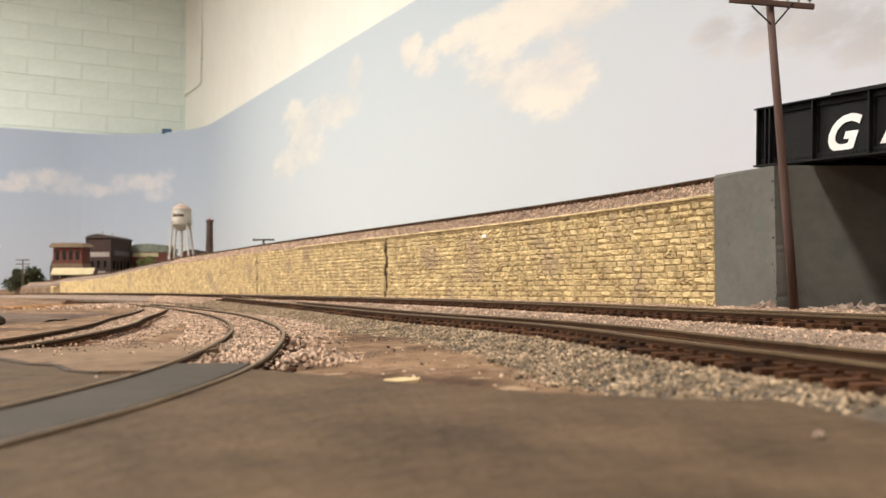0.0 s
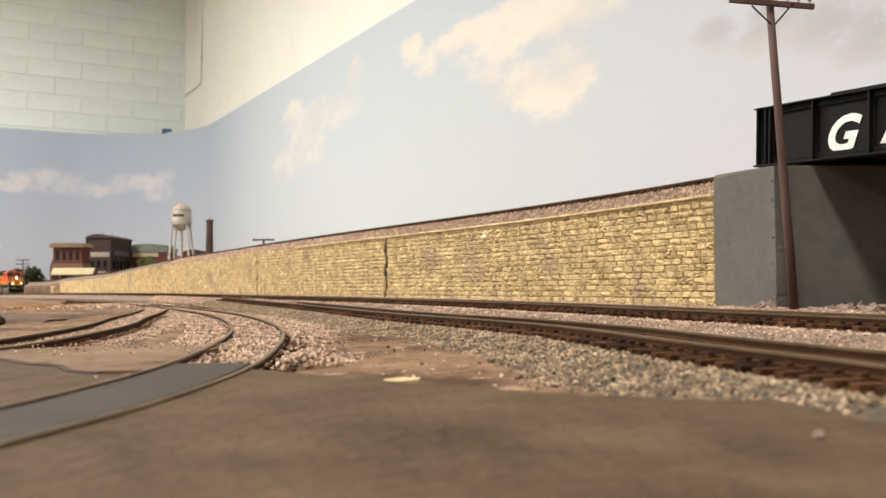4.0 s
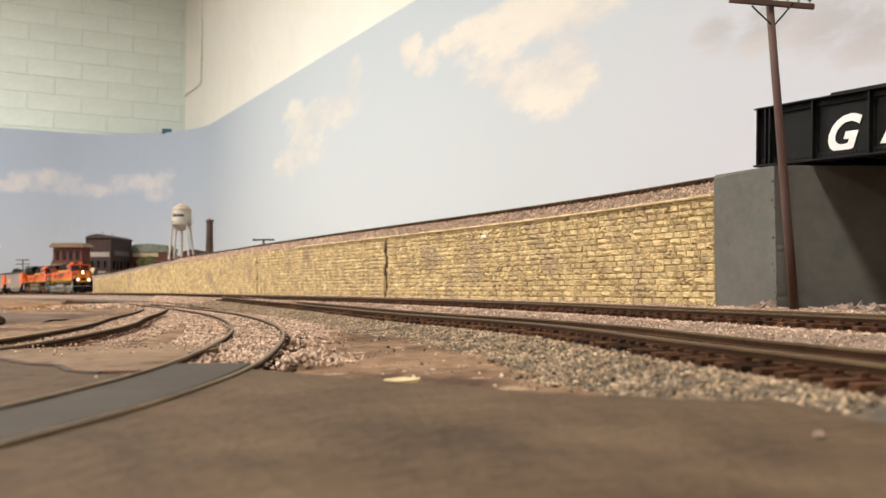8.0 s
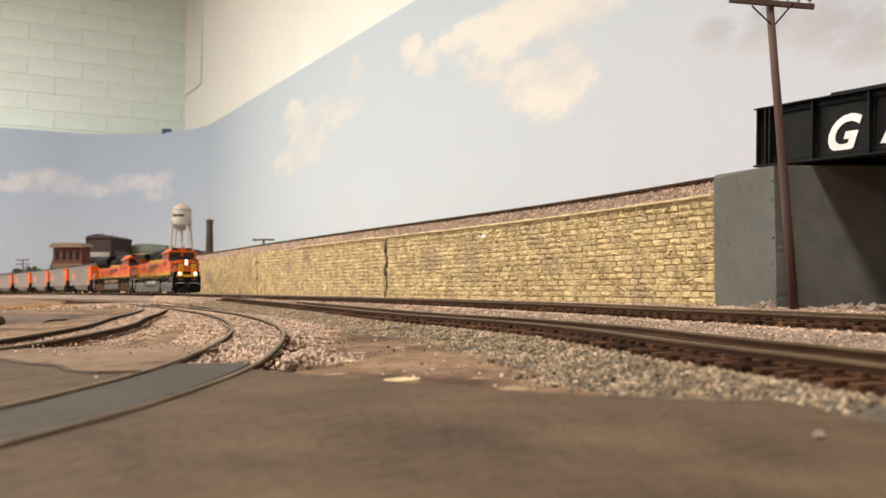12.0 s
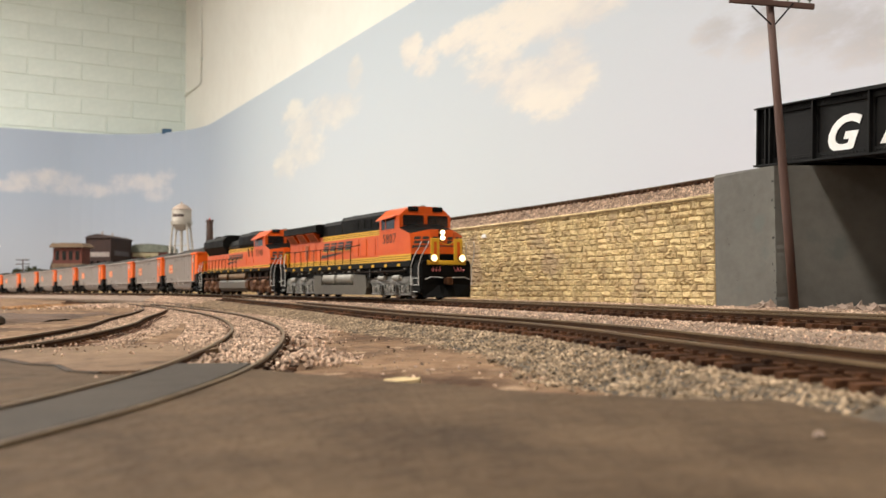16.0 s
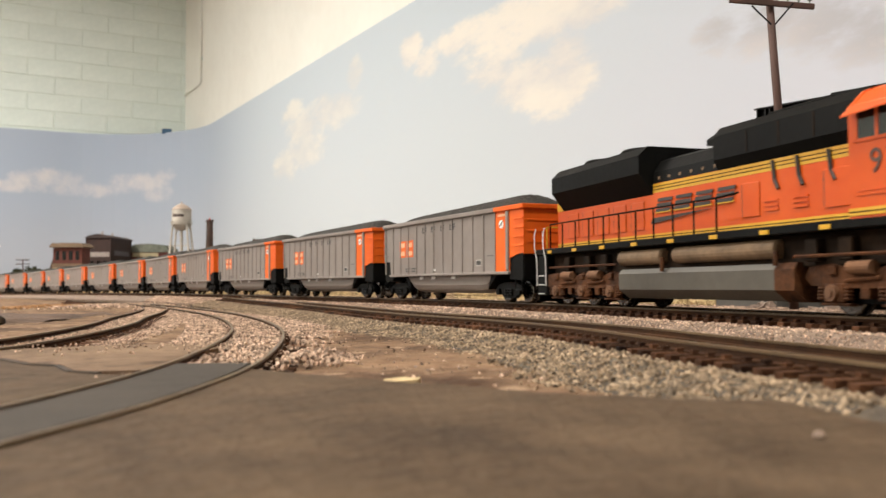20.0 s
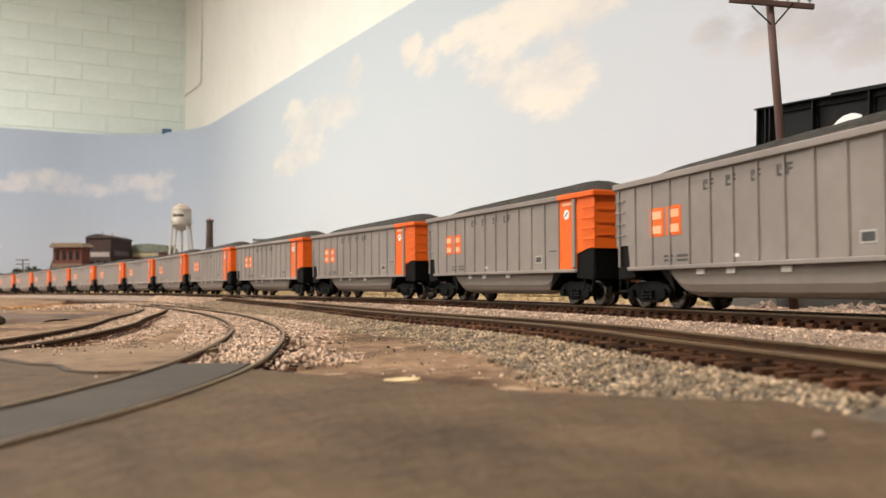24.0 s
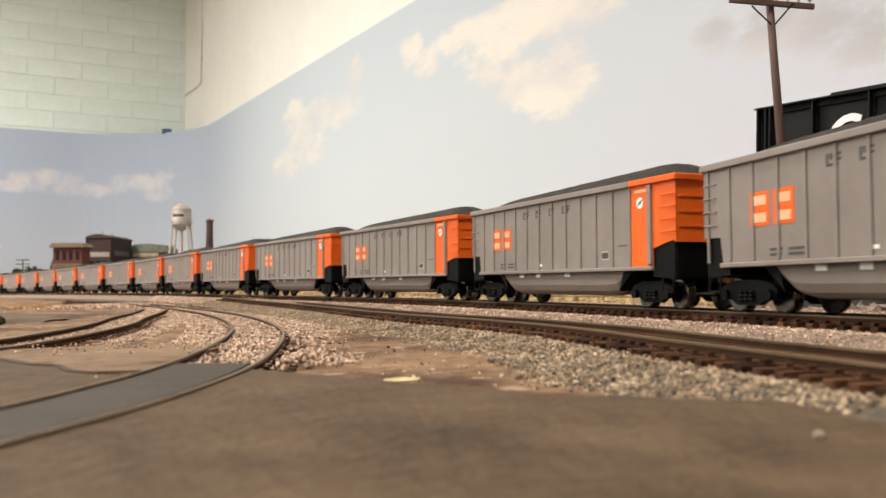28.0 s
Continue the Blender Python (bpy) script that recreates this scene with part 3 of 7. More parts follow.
stones("spur_ballast", strew(SPUR_PART, ((-27, -2.3), (-14, -1.75), (14, -1.75), (22, -2.0), (44, -2.4)), 0.85, 6, spilled), 1.0, M_PINK, "loose pinkish stone round the spur track", 6)
LEFT_PART = [p for p in LEFT if 150 < p[1]]
stones("second_spur_ballast", strew(LEFT_PART, ((-16, -2.9), (-9, -2.1), (9, -2.1), (12, -2.8), (19, -2.1), (27, -2.3)), 0.8, 7), 1.05, M_PINK, "loose pinkish stone round the second spur", 7)

# ---- paving ----
PAVE_EDGE = [(-27, 160), (-18, 152), (-7.5, 144), (2, 138), (13, 128), (30, 120), (45, 116.5), (57, 114.5), (67, 108), (72, 90), (76, 60), (80, -300)]
rng = random.Random(12)
rough_edge = []
for (xa, ya), (xb, yb) in zip(PAVE_EDGE[:-2], PAVE_EDGE[1:-1]):
    for k in range(5):
        rough_edge.append((xa + (xb - xa) * k / 5 + rng.uniform(-0.9, 0.9), ya + (yb - ya) * k / 5 + rng.uniform(-1.2, 1.2)))
along_spur = [(x + 9.25 * sx, y + 9.25 * sy) for x, y, z, sx, sy in SPUR if y < 168]
g = Geo().prism(along_spur + rough_edge + PAVE_EDGE[-2:], -11.5, -7.25, "z")
part("pavement", g, M_PAVE, None, "dusty brown asphalt paving at the layout's edge", kind="structure")
g = Geo().sweep([p for p in SPUR if p[1] < 181], ((-7.2, -3.2), (-7.2, -0.25), (7.2, -0.25), (7.2, -3.2)))
part("track_infill", g, M_INFILL, None, "smooth grey infill between the spur's rails", kind="structure")
inner = [(x - 9.6 * sx, y - 9.6 * sy) for x, y, z, sx, sy in SPUR if y < 215]
JOINT_LINE = [(-330, 203), (-170, 202), (-140, 206), (-98, 199.5), (-86, 186), (-79, 183), (-71, 170), (-64, 166)]
near_side = [p for p in inner if p[1] < 164]
far_side = [p for p in inner if p[1] > 167]
g = Geo().prism([(-330, -300)] + JOINT_LINE + near_side[::-1], -11.5, -7.85, "z")
part("paving", g, M_SLAB, None, "worn grey-brown concrete paving inside the curve", kind="structure")
g = Geo().prism([(x + 0.7, y + 1.1) for x, y in JOINT_LINE] + far_side + [(-58, 232), (-74, 250), (-90, 246), (-110, 232), (-200, 226), (-330, 216)], -11.5, -7.5, "z")
part("paving", g, M_SLABP, None, "pale dusty cracked concrete slab beyond the joint", kind="structure")
# The crack's shade is a dark strip laid along the slab joint.
crack = Geo()
for (xa, ya), (xb, yb) in zip(JOINT_LINE[:-1], JOINT_LINE[1:]):
    crack.add([(xa, ya - 0.4, -8), (xb, yb - 0.4, -8), (xb, yb - 0.4, -7.58), (xa, ya - 0.4, -7.58), (xa + 0.6, ya + 1.0, -8), (xb + 0.6, yb + 1.0, -8), (xb + 0.6, yb + 1.0, -7.58), (xa + 0.6, ya + 1.0, -7.58)],
              [(0, 1, 2, 3), (3, 2, 6, 7), (4, 7, 6, 5)])
part("paving_crack", crack, M_GAP, None, "dark strip for the shade in the crack between paving slabs", kind="structure")


# ---- retaining wall and the raised line ----
D_FACE = 75.0
WALL_S = (99.9, 2060.0)
SEAMS = (474.6, 834.0)
TOP_S, TOP_Z = (-400, 900, 1240, 1450, 1700, 2060, 2200, 2700), (49.5, 51.5, 49.0, 42.0, 31.5, 27.0, 20.0, 17.0)


def wall_top(s):
    return float(np.interp(s, TOP_S, TOP_Z))


def high_path(off, dz, s0, s1, step):
    out = []
    for s in np.arange(s0, s1 + 0.1, step):
        x, y, z, th = main_at(s, off)
        out.append((float(x), float(y), wall_top(s) + dz, math.cos(th), -math.sin(th)))
    return out


wall = thing("retaining_wall", "long yellow limestone retaining wall of rough-faced blocks", "wall", kind="structure")
g = Geo()
path = high_path(D_FACE + 1.6, 0, WALL_S[0], WALL_S[1], 12)
for (x, y, z, sx, sy), (x2, y2, z2, sx2, sy2) in zip(path[:-1], path[1:]):
    g.add([(x, y, -9), (x, y, z), (x2, y2, -9), (x2, y2, z2), (x + 5 * sx, y + 5 * sy, -9), (x + 5 * sx, y + 5 * sy, z), (x2 + 5 * sx2, y2 + 5 * sy2, -9), (x2 + 5 * sx2, y2 + 5 * sy2, z2)],
          [(0, 2, 3, 1), (4, 5, 7, 6), (1, 3, 7, 5)])
part("backing", g, M_JOINT, wall, "recessed mortar joints")
# Each open seam gets a dark strip that paints its depth shade.
for seam in SEAMS:
    gx, gy, _, gth = main_at(seam, D_FACE + 1.45)
    part("open_gap", Geo().box(-7.5, 7.5, -0.1, 0.1, -8, wall_top(seam) - 3), M_GAP, wall, "dark strip for the shade in the open joint", m=mpose(float(gx), float(gy), 0, 0, 0, math.degrees(math.atan2(-math.cos(gth), -math.sin(gth)))))

COURSE = 3.28


def rough_stone(l, h, rng):
    """A rock-faced stone l by h round its middle, its face towards -y: a rim, a chipped ring of eight and a peak."""
    e = 0.11
    a, b = l / 2 - e, h / 2 - e * 0.8
    j = lambda k: rng.uniform(-k, k)
    ring = ((-1, -1), (0, -1), (1, -1), (1, 0), (1, 1), (0, 1), (-1, 1), (-1, 0))
    back = [(sx * (a + 0.1), 1.8, sz * (b + 0.1)) for sx, sz in ring]
    rim = [(sx * a + j(0.2), 0.2 + j(0.22), sz * b + j(0.16)) for sx, sz in ring]
    mid = [(sx * a * 0.66 + j(l * 0.09), -0.22 + j(0.42), sz * b * 0.66 + j(0.28)) for sx, sz in ring]
    top = [(j(l * 0.2), -0.4 + j(0.5), j(0.5))]
    faces = [(i, (i + 1) % 8, 8 + (i + 1) % 8, 8 + i) for i in range(8)] + [(8 + i, 8 + (i + 1) % 8, 16 + (i + 1) % 8, 16 + i) for i in range(8)] + [(16 + i, 16 + (i + 1) % 8, 24) for i in range(8)]
    return back + rim + mid + top, faces


def lay_wall():
    rng = random.Random(21)
    lengths = (4.4, 5.4, 6.4, 7.4, 8.6)
    variants = []
    for l in lengths:
        for _ in range(4):
            variants.append((l, Geo().add(*rough_stone(l, COURSE, rng)).mesh("stone", M_STONE)))
    rest = Geo()
    spans = [(WALL_S[0] + 0.5, SEAMS[0] - 3.0), (SEAMS[0] + 3.0, SEAMS[1] - 1.8), (SEAMS[1] + 1.8, WALL_S[1])]
    z = -4.6
    row = 0
    while z < 53:
        for n, (a, b) in enumerate(spans):
            lean = 2.4 * math.sin(row * 1.1) + rng.uniform(-1.6, 1.2)
            s = a + (lean if n else 0.0)
            while s < b - 1.5:
                l = rng.choice(lengths) * rng.uniform(0.85, 1.2)
                end = b + 2.4 * math.sin(row * 1.1) * (1 if n < 2 else 0)
                if s + l > end - 2:
                    l = max(2.0, end - s)
                m_s = s + l / 2
                s += l
                tall = min(COURSE, wall_top(m_s) - 0.3 - z)
                if tall < 0.9:
                    continue
                x, y, _, th = main_at(m_s, D_FACE)
                turn = math.degrees(math.atan2(-math.cos(th), -math.sin(th)))
                dz = rng.uniform(-0.12, 0.12)
                if m_s < 262 and z > -3.5:
                    l0, me = min(variants, key=lambda v: abs(v[0] - l) + rng.uniform(0, 1.2))
                    st = part("stone", me, M_STONE, wall, m=mpose(float(x), float(y), z + tall / 2 + dz, 0, 0, turn))
                    st.scale = (l / l0, rng.uniform(0.8, 1.25), tall / COURSE)
                else:
                    v, f = rough_stone(l, tall, rng)
                    m = Matrix.Translation((float(x), float(y), z + tall / 2 + dz)) @ Matrix.Rotation(radians(turn), 4, "Z")
                    rest.add([tuple(m @ Vector(p)) for p in v], f)
        z += COURSE
        row += 1
    part("stone_rest", rest, M_STONEJ, wall, "more yellow rock-faced stones", kind="stuff")
    g = Geo().sweep(high_path(D_FACE - 0.6, 0.0, WALL_S[0] + 1, 700, 7), ((-0.5, -0.6), (-0.7, 0.1), (-0.2, 0.7), (2.2, 0.8), (2.4, -0.6)))
    part("coping", g, M_COPING, wall, "thin pale yellow coping strip")


lay_wall()
low = thing("low_wall", "low weathered grey concrete wall beyond the stone wall's end", "wall", kind="structure")
for k in range(7):
    g = Geo().sweep(high_path(D_FACE - 1, -6.5 - 0.6 * (k % 2), 2078 + 92 * k, 2168 + 92 * k, 15), ((0, -30), (0, -0.6), (0.8, 0), (5, 0), (5, -30)))
    part("wall_panel", g, M_SLABP, low)
fx_, fy_, _, fth = main_at(318, D_FACE - 1.2)
fleck = thing("wall_chip", "small white chip of bare plaster on the stone wall", "chip", m=mpose(float(fx_), float(fy_), 43.5, 0, 0, math.degrees(math.atan2(-math.cos(fth), -math.sin(fth)))))
part("chip", Geo().prism([(-2.6, -0.9), (2.2, -1.2), (1.4, 0.5), (0.1, 1.5), (-1.5, 0.7)], -0.5, 1.2, "y"), M_WHITE, fleck)
post = thing("end_post", "pale worn stone post at the wall's low end", "post")
x, y, z, th = main_at(2085, D_FACE - 4)
part("shaft", Geo().box(-9, 9, -7, 7, -9, 17, 2), M_COPING, post, m=mpose(float(x), float(y), 0, 0, 0, 35))

bed("embankment", high_path(D_FACE, 0, WALL_S[0] + 2, 2500, 12), ((1.7, -42), (1.7, -0.5), (10, 2.4), (22, 9.8), (52, 9.8), (70, 3), (560, -3), (560, -42)), M_BEDP, "sloped pinkish ballast of the raised line")
HIGH_NEAR = high_path(D_FACE, 0, WALL_S[0] + 3, 1300, 8)
stones("raised_ballast", strew(HIGH_NEAR, ((0.6, 0.1), (10, 2.7), (22, 10.1), (30, 10.2)), 1.15, 9), 1.3, M_PINK, "pinkish crushed stone on the raised bank", 9)
HIGH = high_path(D_FACE + 37, 13.8, WALL_S[0] + 3, 2300, 12)
track("raised railway track behind the retaining wall", HIGH, (0, 0))

# ---- bridge ----
ABX, ABY = 126.6, 416.8
abut = thing("bridge_abutment", "grey painted concrete bridge abutment with a chipped corner", "abutment")
fx, fy = 0.446, -0.895
c1 = (ABX + 36.6 * fx, ABY + 36.6 * fy)


def chipped_block():
    """Upright faces of the abutment with a ragged corner between them."""
    rng = random.Random(8)
    g, n = Geo(), 40
    for k in range(n + 1):
        z = -9 + 68.6 * k / n
        big = 0.9 if rng.random() < 0.14 else 0.0
        a, b = 0.25 + rng.uniform(0, 0.3) + big * rng.random(), 0.25 + rng.uniform(0, 0.3) + big * rng.random()
        if k == n:
            a = b = 0.8
        g.v += [(ABX + 0.6 * (k == n), ABY, z), (c1[0] - a * fx, c1[1] - a * fy, z), (c1[0] + b * 0.6, c1[1] + 0.5 + 0.3 * big, z), (c1[0] + 9, c1[1] + 0.4, z), (c1[0] + 75, c1[1] + 4, z), (c1[0] + 75, c1[1] + 60, z), (ABX + 40, ABY + 50, z)]
    for k in range(n):
        g.f += [(7 * k + i, 7 * k + (i + 1) % 7, 7 * k + 7 + (i + 1) % 7, 7 * k + 7 + i) for i in range(7)]
    g.f.append(tuple(range(7 * n, 7 * n + 7)))
    return g


part("concrete_body", chipped_block(), M_CONC, abut)
rng = random.Random(19)
for k in range(20):
    u = 36.2 - abs(rng.gauss(0, 0.9)) if k < 13 else rng.uniform(4, 34)
    z, r = rng.uniform(-2, 57), rng.uniform(0.2, 0.55) * (1 if k < 13 else 0.6)
    chip_ = Geo().prism([(r * rng.uniform(0.6, 1.3) * math.cos(i * 1.047), 1.5 * r * rng.uniform(0.6, 1.3) * math.sin(i * 1.047)) for i in range(6)], -0.06, 0.3, "y")
    part("pock_mark", chip_, M_PIT, abut, "dark chipped pit", m=mpose(ABX + u * fx, ABY + u * fy, z, 0, 0, math.degrees(math.atan2(fy, fx))))

girder = thing("plate_girder_bridge", "matt black riveted plate girder bridge with white lettering", "bridge", m=mpose(146.96, 413.1, 63.25, 0, 2.2, -62.0) @ Matrix.Scale(1.055, 4))
part("web_plate", Geo().box(0, 190, 0, 1.0, 0, 24.3), M_GIRDER, girder)
part("top_flange", Geo().box(-1, 38.6, -3.2, 3.5, 24.3, 25.0, 0.1).box(38.6, 191, -3.2, 3.5, 24.3, 25.8, 0.1), M_GIRDER, girder)
part("bottom_flange", Geo().box(-1, 191, -3.2, 3.5, -0.6, 0.2, 0.1), M_GIRDER, girder)
part("top_angle", Geo().box(0, 190, -0.9, 0, 21.7, 24.3, 0.1), M_GIRDER, girder)
part("bottom_angle", Geo().box(0, 190, -0.9, 0, 0.2, 2.8, 0.1), M_GIRDER, girder)
for x in (0.6, 5.0, 7.4, 29.4, 55.4, 81.6, 107.8, 134.0, 160.2, 186.4):
    part("stiffener", Geo().box(x - 0.45, x + 0.45, -2.8, 0, 0.2, 24.3, 0.1).box(x - 1.4, x + 1.4, -0.6, 0, 2.8, 21.7), M_GIRDER, girder)
rivet = Geo().lathe([(0.42, 0), (0.3, 0.28)], 6, (0, 0)).mesh("rivet", M_GIRDER)
for x in np.arange(1.5, 90, 1.7):
    for z in (1.5, 23.0):
        part("rivet", rivet, M_GIRDER, girder, m=mpose(float(x), -0.9, z, 90, 0, 0))
part("deck", Geo().box(-1, 191, 3.5, 52, 4, 9), M_GIRDER, girder)
part("far_girder", Geo().box(0, 190, 52, 53, 0, 24).box(-1, 191, 50, 55, 24, 25).box(-1, 191, 50, 55, -0.6, 0.2), M_GIRDER, girder)
for x in np.arange(6, 188, 20.0):
    part("cross_beam", Geo().box(x - 1, x + 1, 1, 52, 0.2, 4, 0.1), M_GIRDER, girder)
cu = bpy.data.curves.new("letter", "FONT")
cu.body, cu.size, cu.extrude, cu.shear, cu.offset, cu.resolution_u = "G", 19.4 * U, 0.15 * U, 0.34, 0.62 * U, 4
tmp = bpy.data.objects.new("letter", cu)
me = bpy.data.meshes.new_from_object(tmp)
bpy.data.objects.remove(tmp)
me.materials.clear()
me.materials.append(M_WHITE)
letter = new("letter", me)
letter.parent, letter.matrix_basis = girder, mpose(33.2, -0.25, 2.9, 90, 0, 0)
tagged(letter, "white painted letter")
part("letter_bar", Geo().prism([(58.8, 3.6), (62.2, 3.6), (69.7, 17.6), (66.2, 17.6)], -0.4, -0.1, "y"), M_WHITE, girder, "white slanted stroke of a letter")
pier = thing("bridge_pier", "grey concrete pier under the bridge's near end", "pier")
part("shaft", Geo().box(-12, 12, -30, 36, -9, 60.0, 1), M_CONC, pier, m=mpose(138.0 + 0.58 * 178 + 8, 394.0 - 0.814 * 178 + 6, 0, 0, 0, -54.5))

# ---- utility pole ----
pole = thing("utility_pole", "reddish brown leaning utility pole with a crossarm", "utility pole", m=mpose(142.8, 365, -6, 0, -3.35, 0))
part("shaft", Geo().lathe([(1.9, 0), (1.85, 40), (1.65, 90), (1.5, 147)], 14), M_POLE, pole, smooth=True)
arm = part("crossarm", Geo().box(-17.5, 17.5, -2.9, -1.5, 125.2, 127.6, 0.25), M_POLE, pole, m=mpose(-18.7, 0, 4.7, 0, 8.5, 0))
for x in (-15.5, -11, -6.5, 6.5, 11, 15.5):
    part("insulator", Geo().lathe([(0.35, 127.6), (0.35, 128.6), (0.95, 128.8), (0.8, 129.8), (0.95, 130.2), (0.5, 131.0)], 10, (x, -2.2)), M_INSUL, arm, "pale glass insulator")
for s in (-1, 1):
    part("brace", Geo().tube((s * 8.5, -2.9, 129.0), (s * 0.8, -2.0, 121.0), 0.35, 6), M_GIRDER, pole)

# rubble at the abutment's foot
def rubble(name, spots, size, label):
    rng = np.random.default_rng(15)
    c = []
    for x, y, z, r, n in spots:
        p = rng.normal(0, 1, (n, 2))
        c += [(x + r * a, y + 0.35 * r * b, z + max(0.0, 2.2 - abs(a) * 1.3)) for a, b in p]
    ob = stones(name, c, size, M_ROCK, label, 15)
    return ob


rubble("rock_rubble", [(136, 384, -3.5, 4, 26), (168, 374, -3.8, 10, 46), (182, 372, -3.8, 9, 36)], 4.6, "pale broken rocks at the foot of the abutment")

trunk = thing("tree", "rough brown bare tree trunk beside the bridge", "tree", m=mpose(179.5, 352, -6))
rings, rng = [], random.Random(4)
g = Geo()
n = 14
levels = [(0, 8.0), (4, 6.2), (10, 4.8), (20, 3.9), (34, 3.4), (50, 3.0), (64, 2.6)]
for z, r in levels:
    g.v += [(0.42 * z + r * (1 + rng.uniform(-0.18, 0.18)) * math.cos(6.28318 * i / n), r * (1 + rng.uniform(-0.18, 0.18)) * math.sin(6.28318 * i / n), z) for i in range(n)]
for k in range(len(levels) - 1):
    g.f += [(k * n + i, k * n + (i + 1) % n, (k + 1) * n + (i + 1) % n, (k + 1) * n + i) for i in range(n)]
part("trunk", g, M_BARK, trunk)

# ---- backdrop ----
def sky_paint():
    m = bpy.data.materials.new("painted_sky")
    m.use_nodes = True
    nt = m.node_tree
    n, l = nt.nodes, nt.links
    bsdf = n["Principled BSDF"]
    bsdf.inputs["Roughness"].default_value = 0.85
    tc = n.new("ShaderNodeTexCoord").outputs["Object"]

    def math_node(op, a, b=None, clamp=False):
        k = n.new("ShaderNodeMath")
        k.operation, k.use_clamp = op, clamp
        for i, q in enumerate((a, b)):
            if q is None:
                continue
            if isinstance(q, float):
                k.inputs[i].default_value = q
            else:
                l.new(q, k.inputs[i])
        return k.outputs[0]

    def along(v):
        k = n.new("ShaderNodeVectorMath")
        k.operation = "DOT_PRODUCT"
        l.new(tc, k.inputs[0])
        k.inputs[1].default_value = (*v, 0)
        return k.outputs["Value"]

    run, across = along(ALONG), along(ACROSS)
    sep = n.new("ShaderNodeSeparateXYZ")
    l.new(tc, sep.inputs[0])
    z = sep.outputs[2]

    flat = n.new("ShaderNodeCombineXYZ")
    l.new(math_node("MULTIPLY", run, 0.38), flat.inputs[0])
    l.new(across, flat.inputs[1])
    l.new(z, flat.inputs[2])

    def noise_at(scale, detail, rough=0.5):
        k = n.new("ShaderNodeTexNoise")
        k.inputs["Scale"].default_value, k.inputs["Detail"].default_value, k.inputs["Roughness"].default_value = scale, detail, rough
        l.new(flat.outputs[0], k.inputs["Vector"])
        return k.outputs[0]

    def ramp_of(v, lo, hi):
        k = n.new("ShaderNodeMapRange")
        k.interpolation_type = "SMOOTHSTEP"
        k.inputs["From Min"].default_value, k.inputs["From Max"].default_value = lo, hi
        l.new(v, k.inputs[0])
        return k.outputs[0]

    def mix(f, a, b):
        k = n.new("ShaderNodeMix")
        k.data_type = "RGBA"
        l.new(f, k.inputs[0])
        for i, q in ((6, a), (7, b)):
            if isinstance(q, tuple):
                k.inputs[i].default_value = (*q, 1)
            else:
                l.new(q, k.inputs[i])
        return k.outputs[2]

    big, fine = noise_at(3.0, 4.0), noise_at(16.0, 9.0, 0.66)
    up = math_node("MULTIPLY_ADD", big, 0.25)
    l.new(z, up.node.inputs[2])
    low = mix(ramp_of(run, 0.7, 1.6), (0.545, 0.548, 0.600), (0.520, 0.553, 0.575))
    pale = mix(ramp_of(up, 0.25, 0.85), low, (0.470, 0.530, 0.575))
    deep = mix(ramp_of(up, 0.15, 0.70), (0.425, 0.455, 0.510), (0.365, 0.425, 0.520))
    sky = mix(ramp_of(run, 2.8, 4.2), pale, deep)

    def puffs(coord, spots):
        total = None
        for u0, z0, a, b in spots:
            du = math_node("MULTIPLY", math_node("SUBTRACT", coord, u0 * U), 1000.0 / a)
            dz = math_node("MULTIPLY", math_node("SUBTRACT", z, z0 * U), 1000.0 / b)
            d = math_node("ADD", math_node("MULTIPLY", du, du), math_node("MULTIPLY", dz, dz))
            e = math_node("SUBTRACT", 1.0, d)
            total = e if total is None else math_node("MAXIMUM", total, e)
        return total

    one = puffs(run, [(1873, 572, 67, 49), (1790, 520, 73, 41), (1640, 545, 134, 41), (1480, 520, 207, 56), (1330, 500, 159, 61), (1215, 490, 110, 56), (1500, 450, 146, 56), (1380, 405, 146, 61), (1290, 370, 110, 61), (1270, 430, 85, 55)])
    two = puffs(run, [(2690, 560, 125, 42), (2560, 500, 188, 62), (2420, 520, 162, 55), (2290, 500, 138, 55), (2194, 583, 62, 50), (2560, 420, 200, 58), (2740, 400, 138, 58)])
    three = puffs(run, [(905, 368, 69, 41), (830, 362, 92, 55), (740, 335, 103, 51), (660, 310, 103, 51), (560, 300, 103, 57)])
    four = puffs(across, [(225, 445, 190, 30), (300, 470, 60, 38), (430, 480, 130, 46), (560, 440, 190, 34), (760, 470, 130, 42), (900, 500, 110, 36), (850, 420, 80, 36)])
    four = math_node("SUBTRACT", four, math_node("MULTIPLY", math_node("SUBTRACT", 1.0, ramp_of(run, 3.75, 3.95)), 4.0))
    wob = math_node("MULTIPLY", math_node("SUBTRACT", fine, 0.5), 3.6)
    for spots, lit, shade, lo, hi in ((one, (0.74, 0.68, 0.59), (0.56, 0.545, 0.54), -0.15, 0.9), (two, (0.68, 0.655, 0.59), (0.55, 0.55, 0.54), -0.1, 1.0), (three, (0.60, 0.55, 0.53), (0.37, 0.36, 0.37), -0.1, 0.9), (four, (0.64, 0.61, 0.60), (0.50, 0.52, 0.57), -0.5, 1.3)):
        soft = math_node("ADD", spots, wob)
        body = mix(ramp_of(math_node("ADD", big, math_node("MULTIPLY", fine, 0.6)), 0.62, 0.92), shade, lit)
        edge = math_node("MULTIPLY", ramp_of(soft, lo, hi), ramp_of(spots, -0.9, 0.1))
        sky = mix(math_node("MULTIPLY", edge, 0.80), sky, body)
    l.new(sky, bsdf.inputs["Base Color"])
    bp = n.new("ShaderNodeBump")
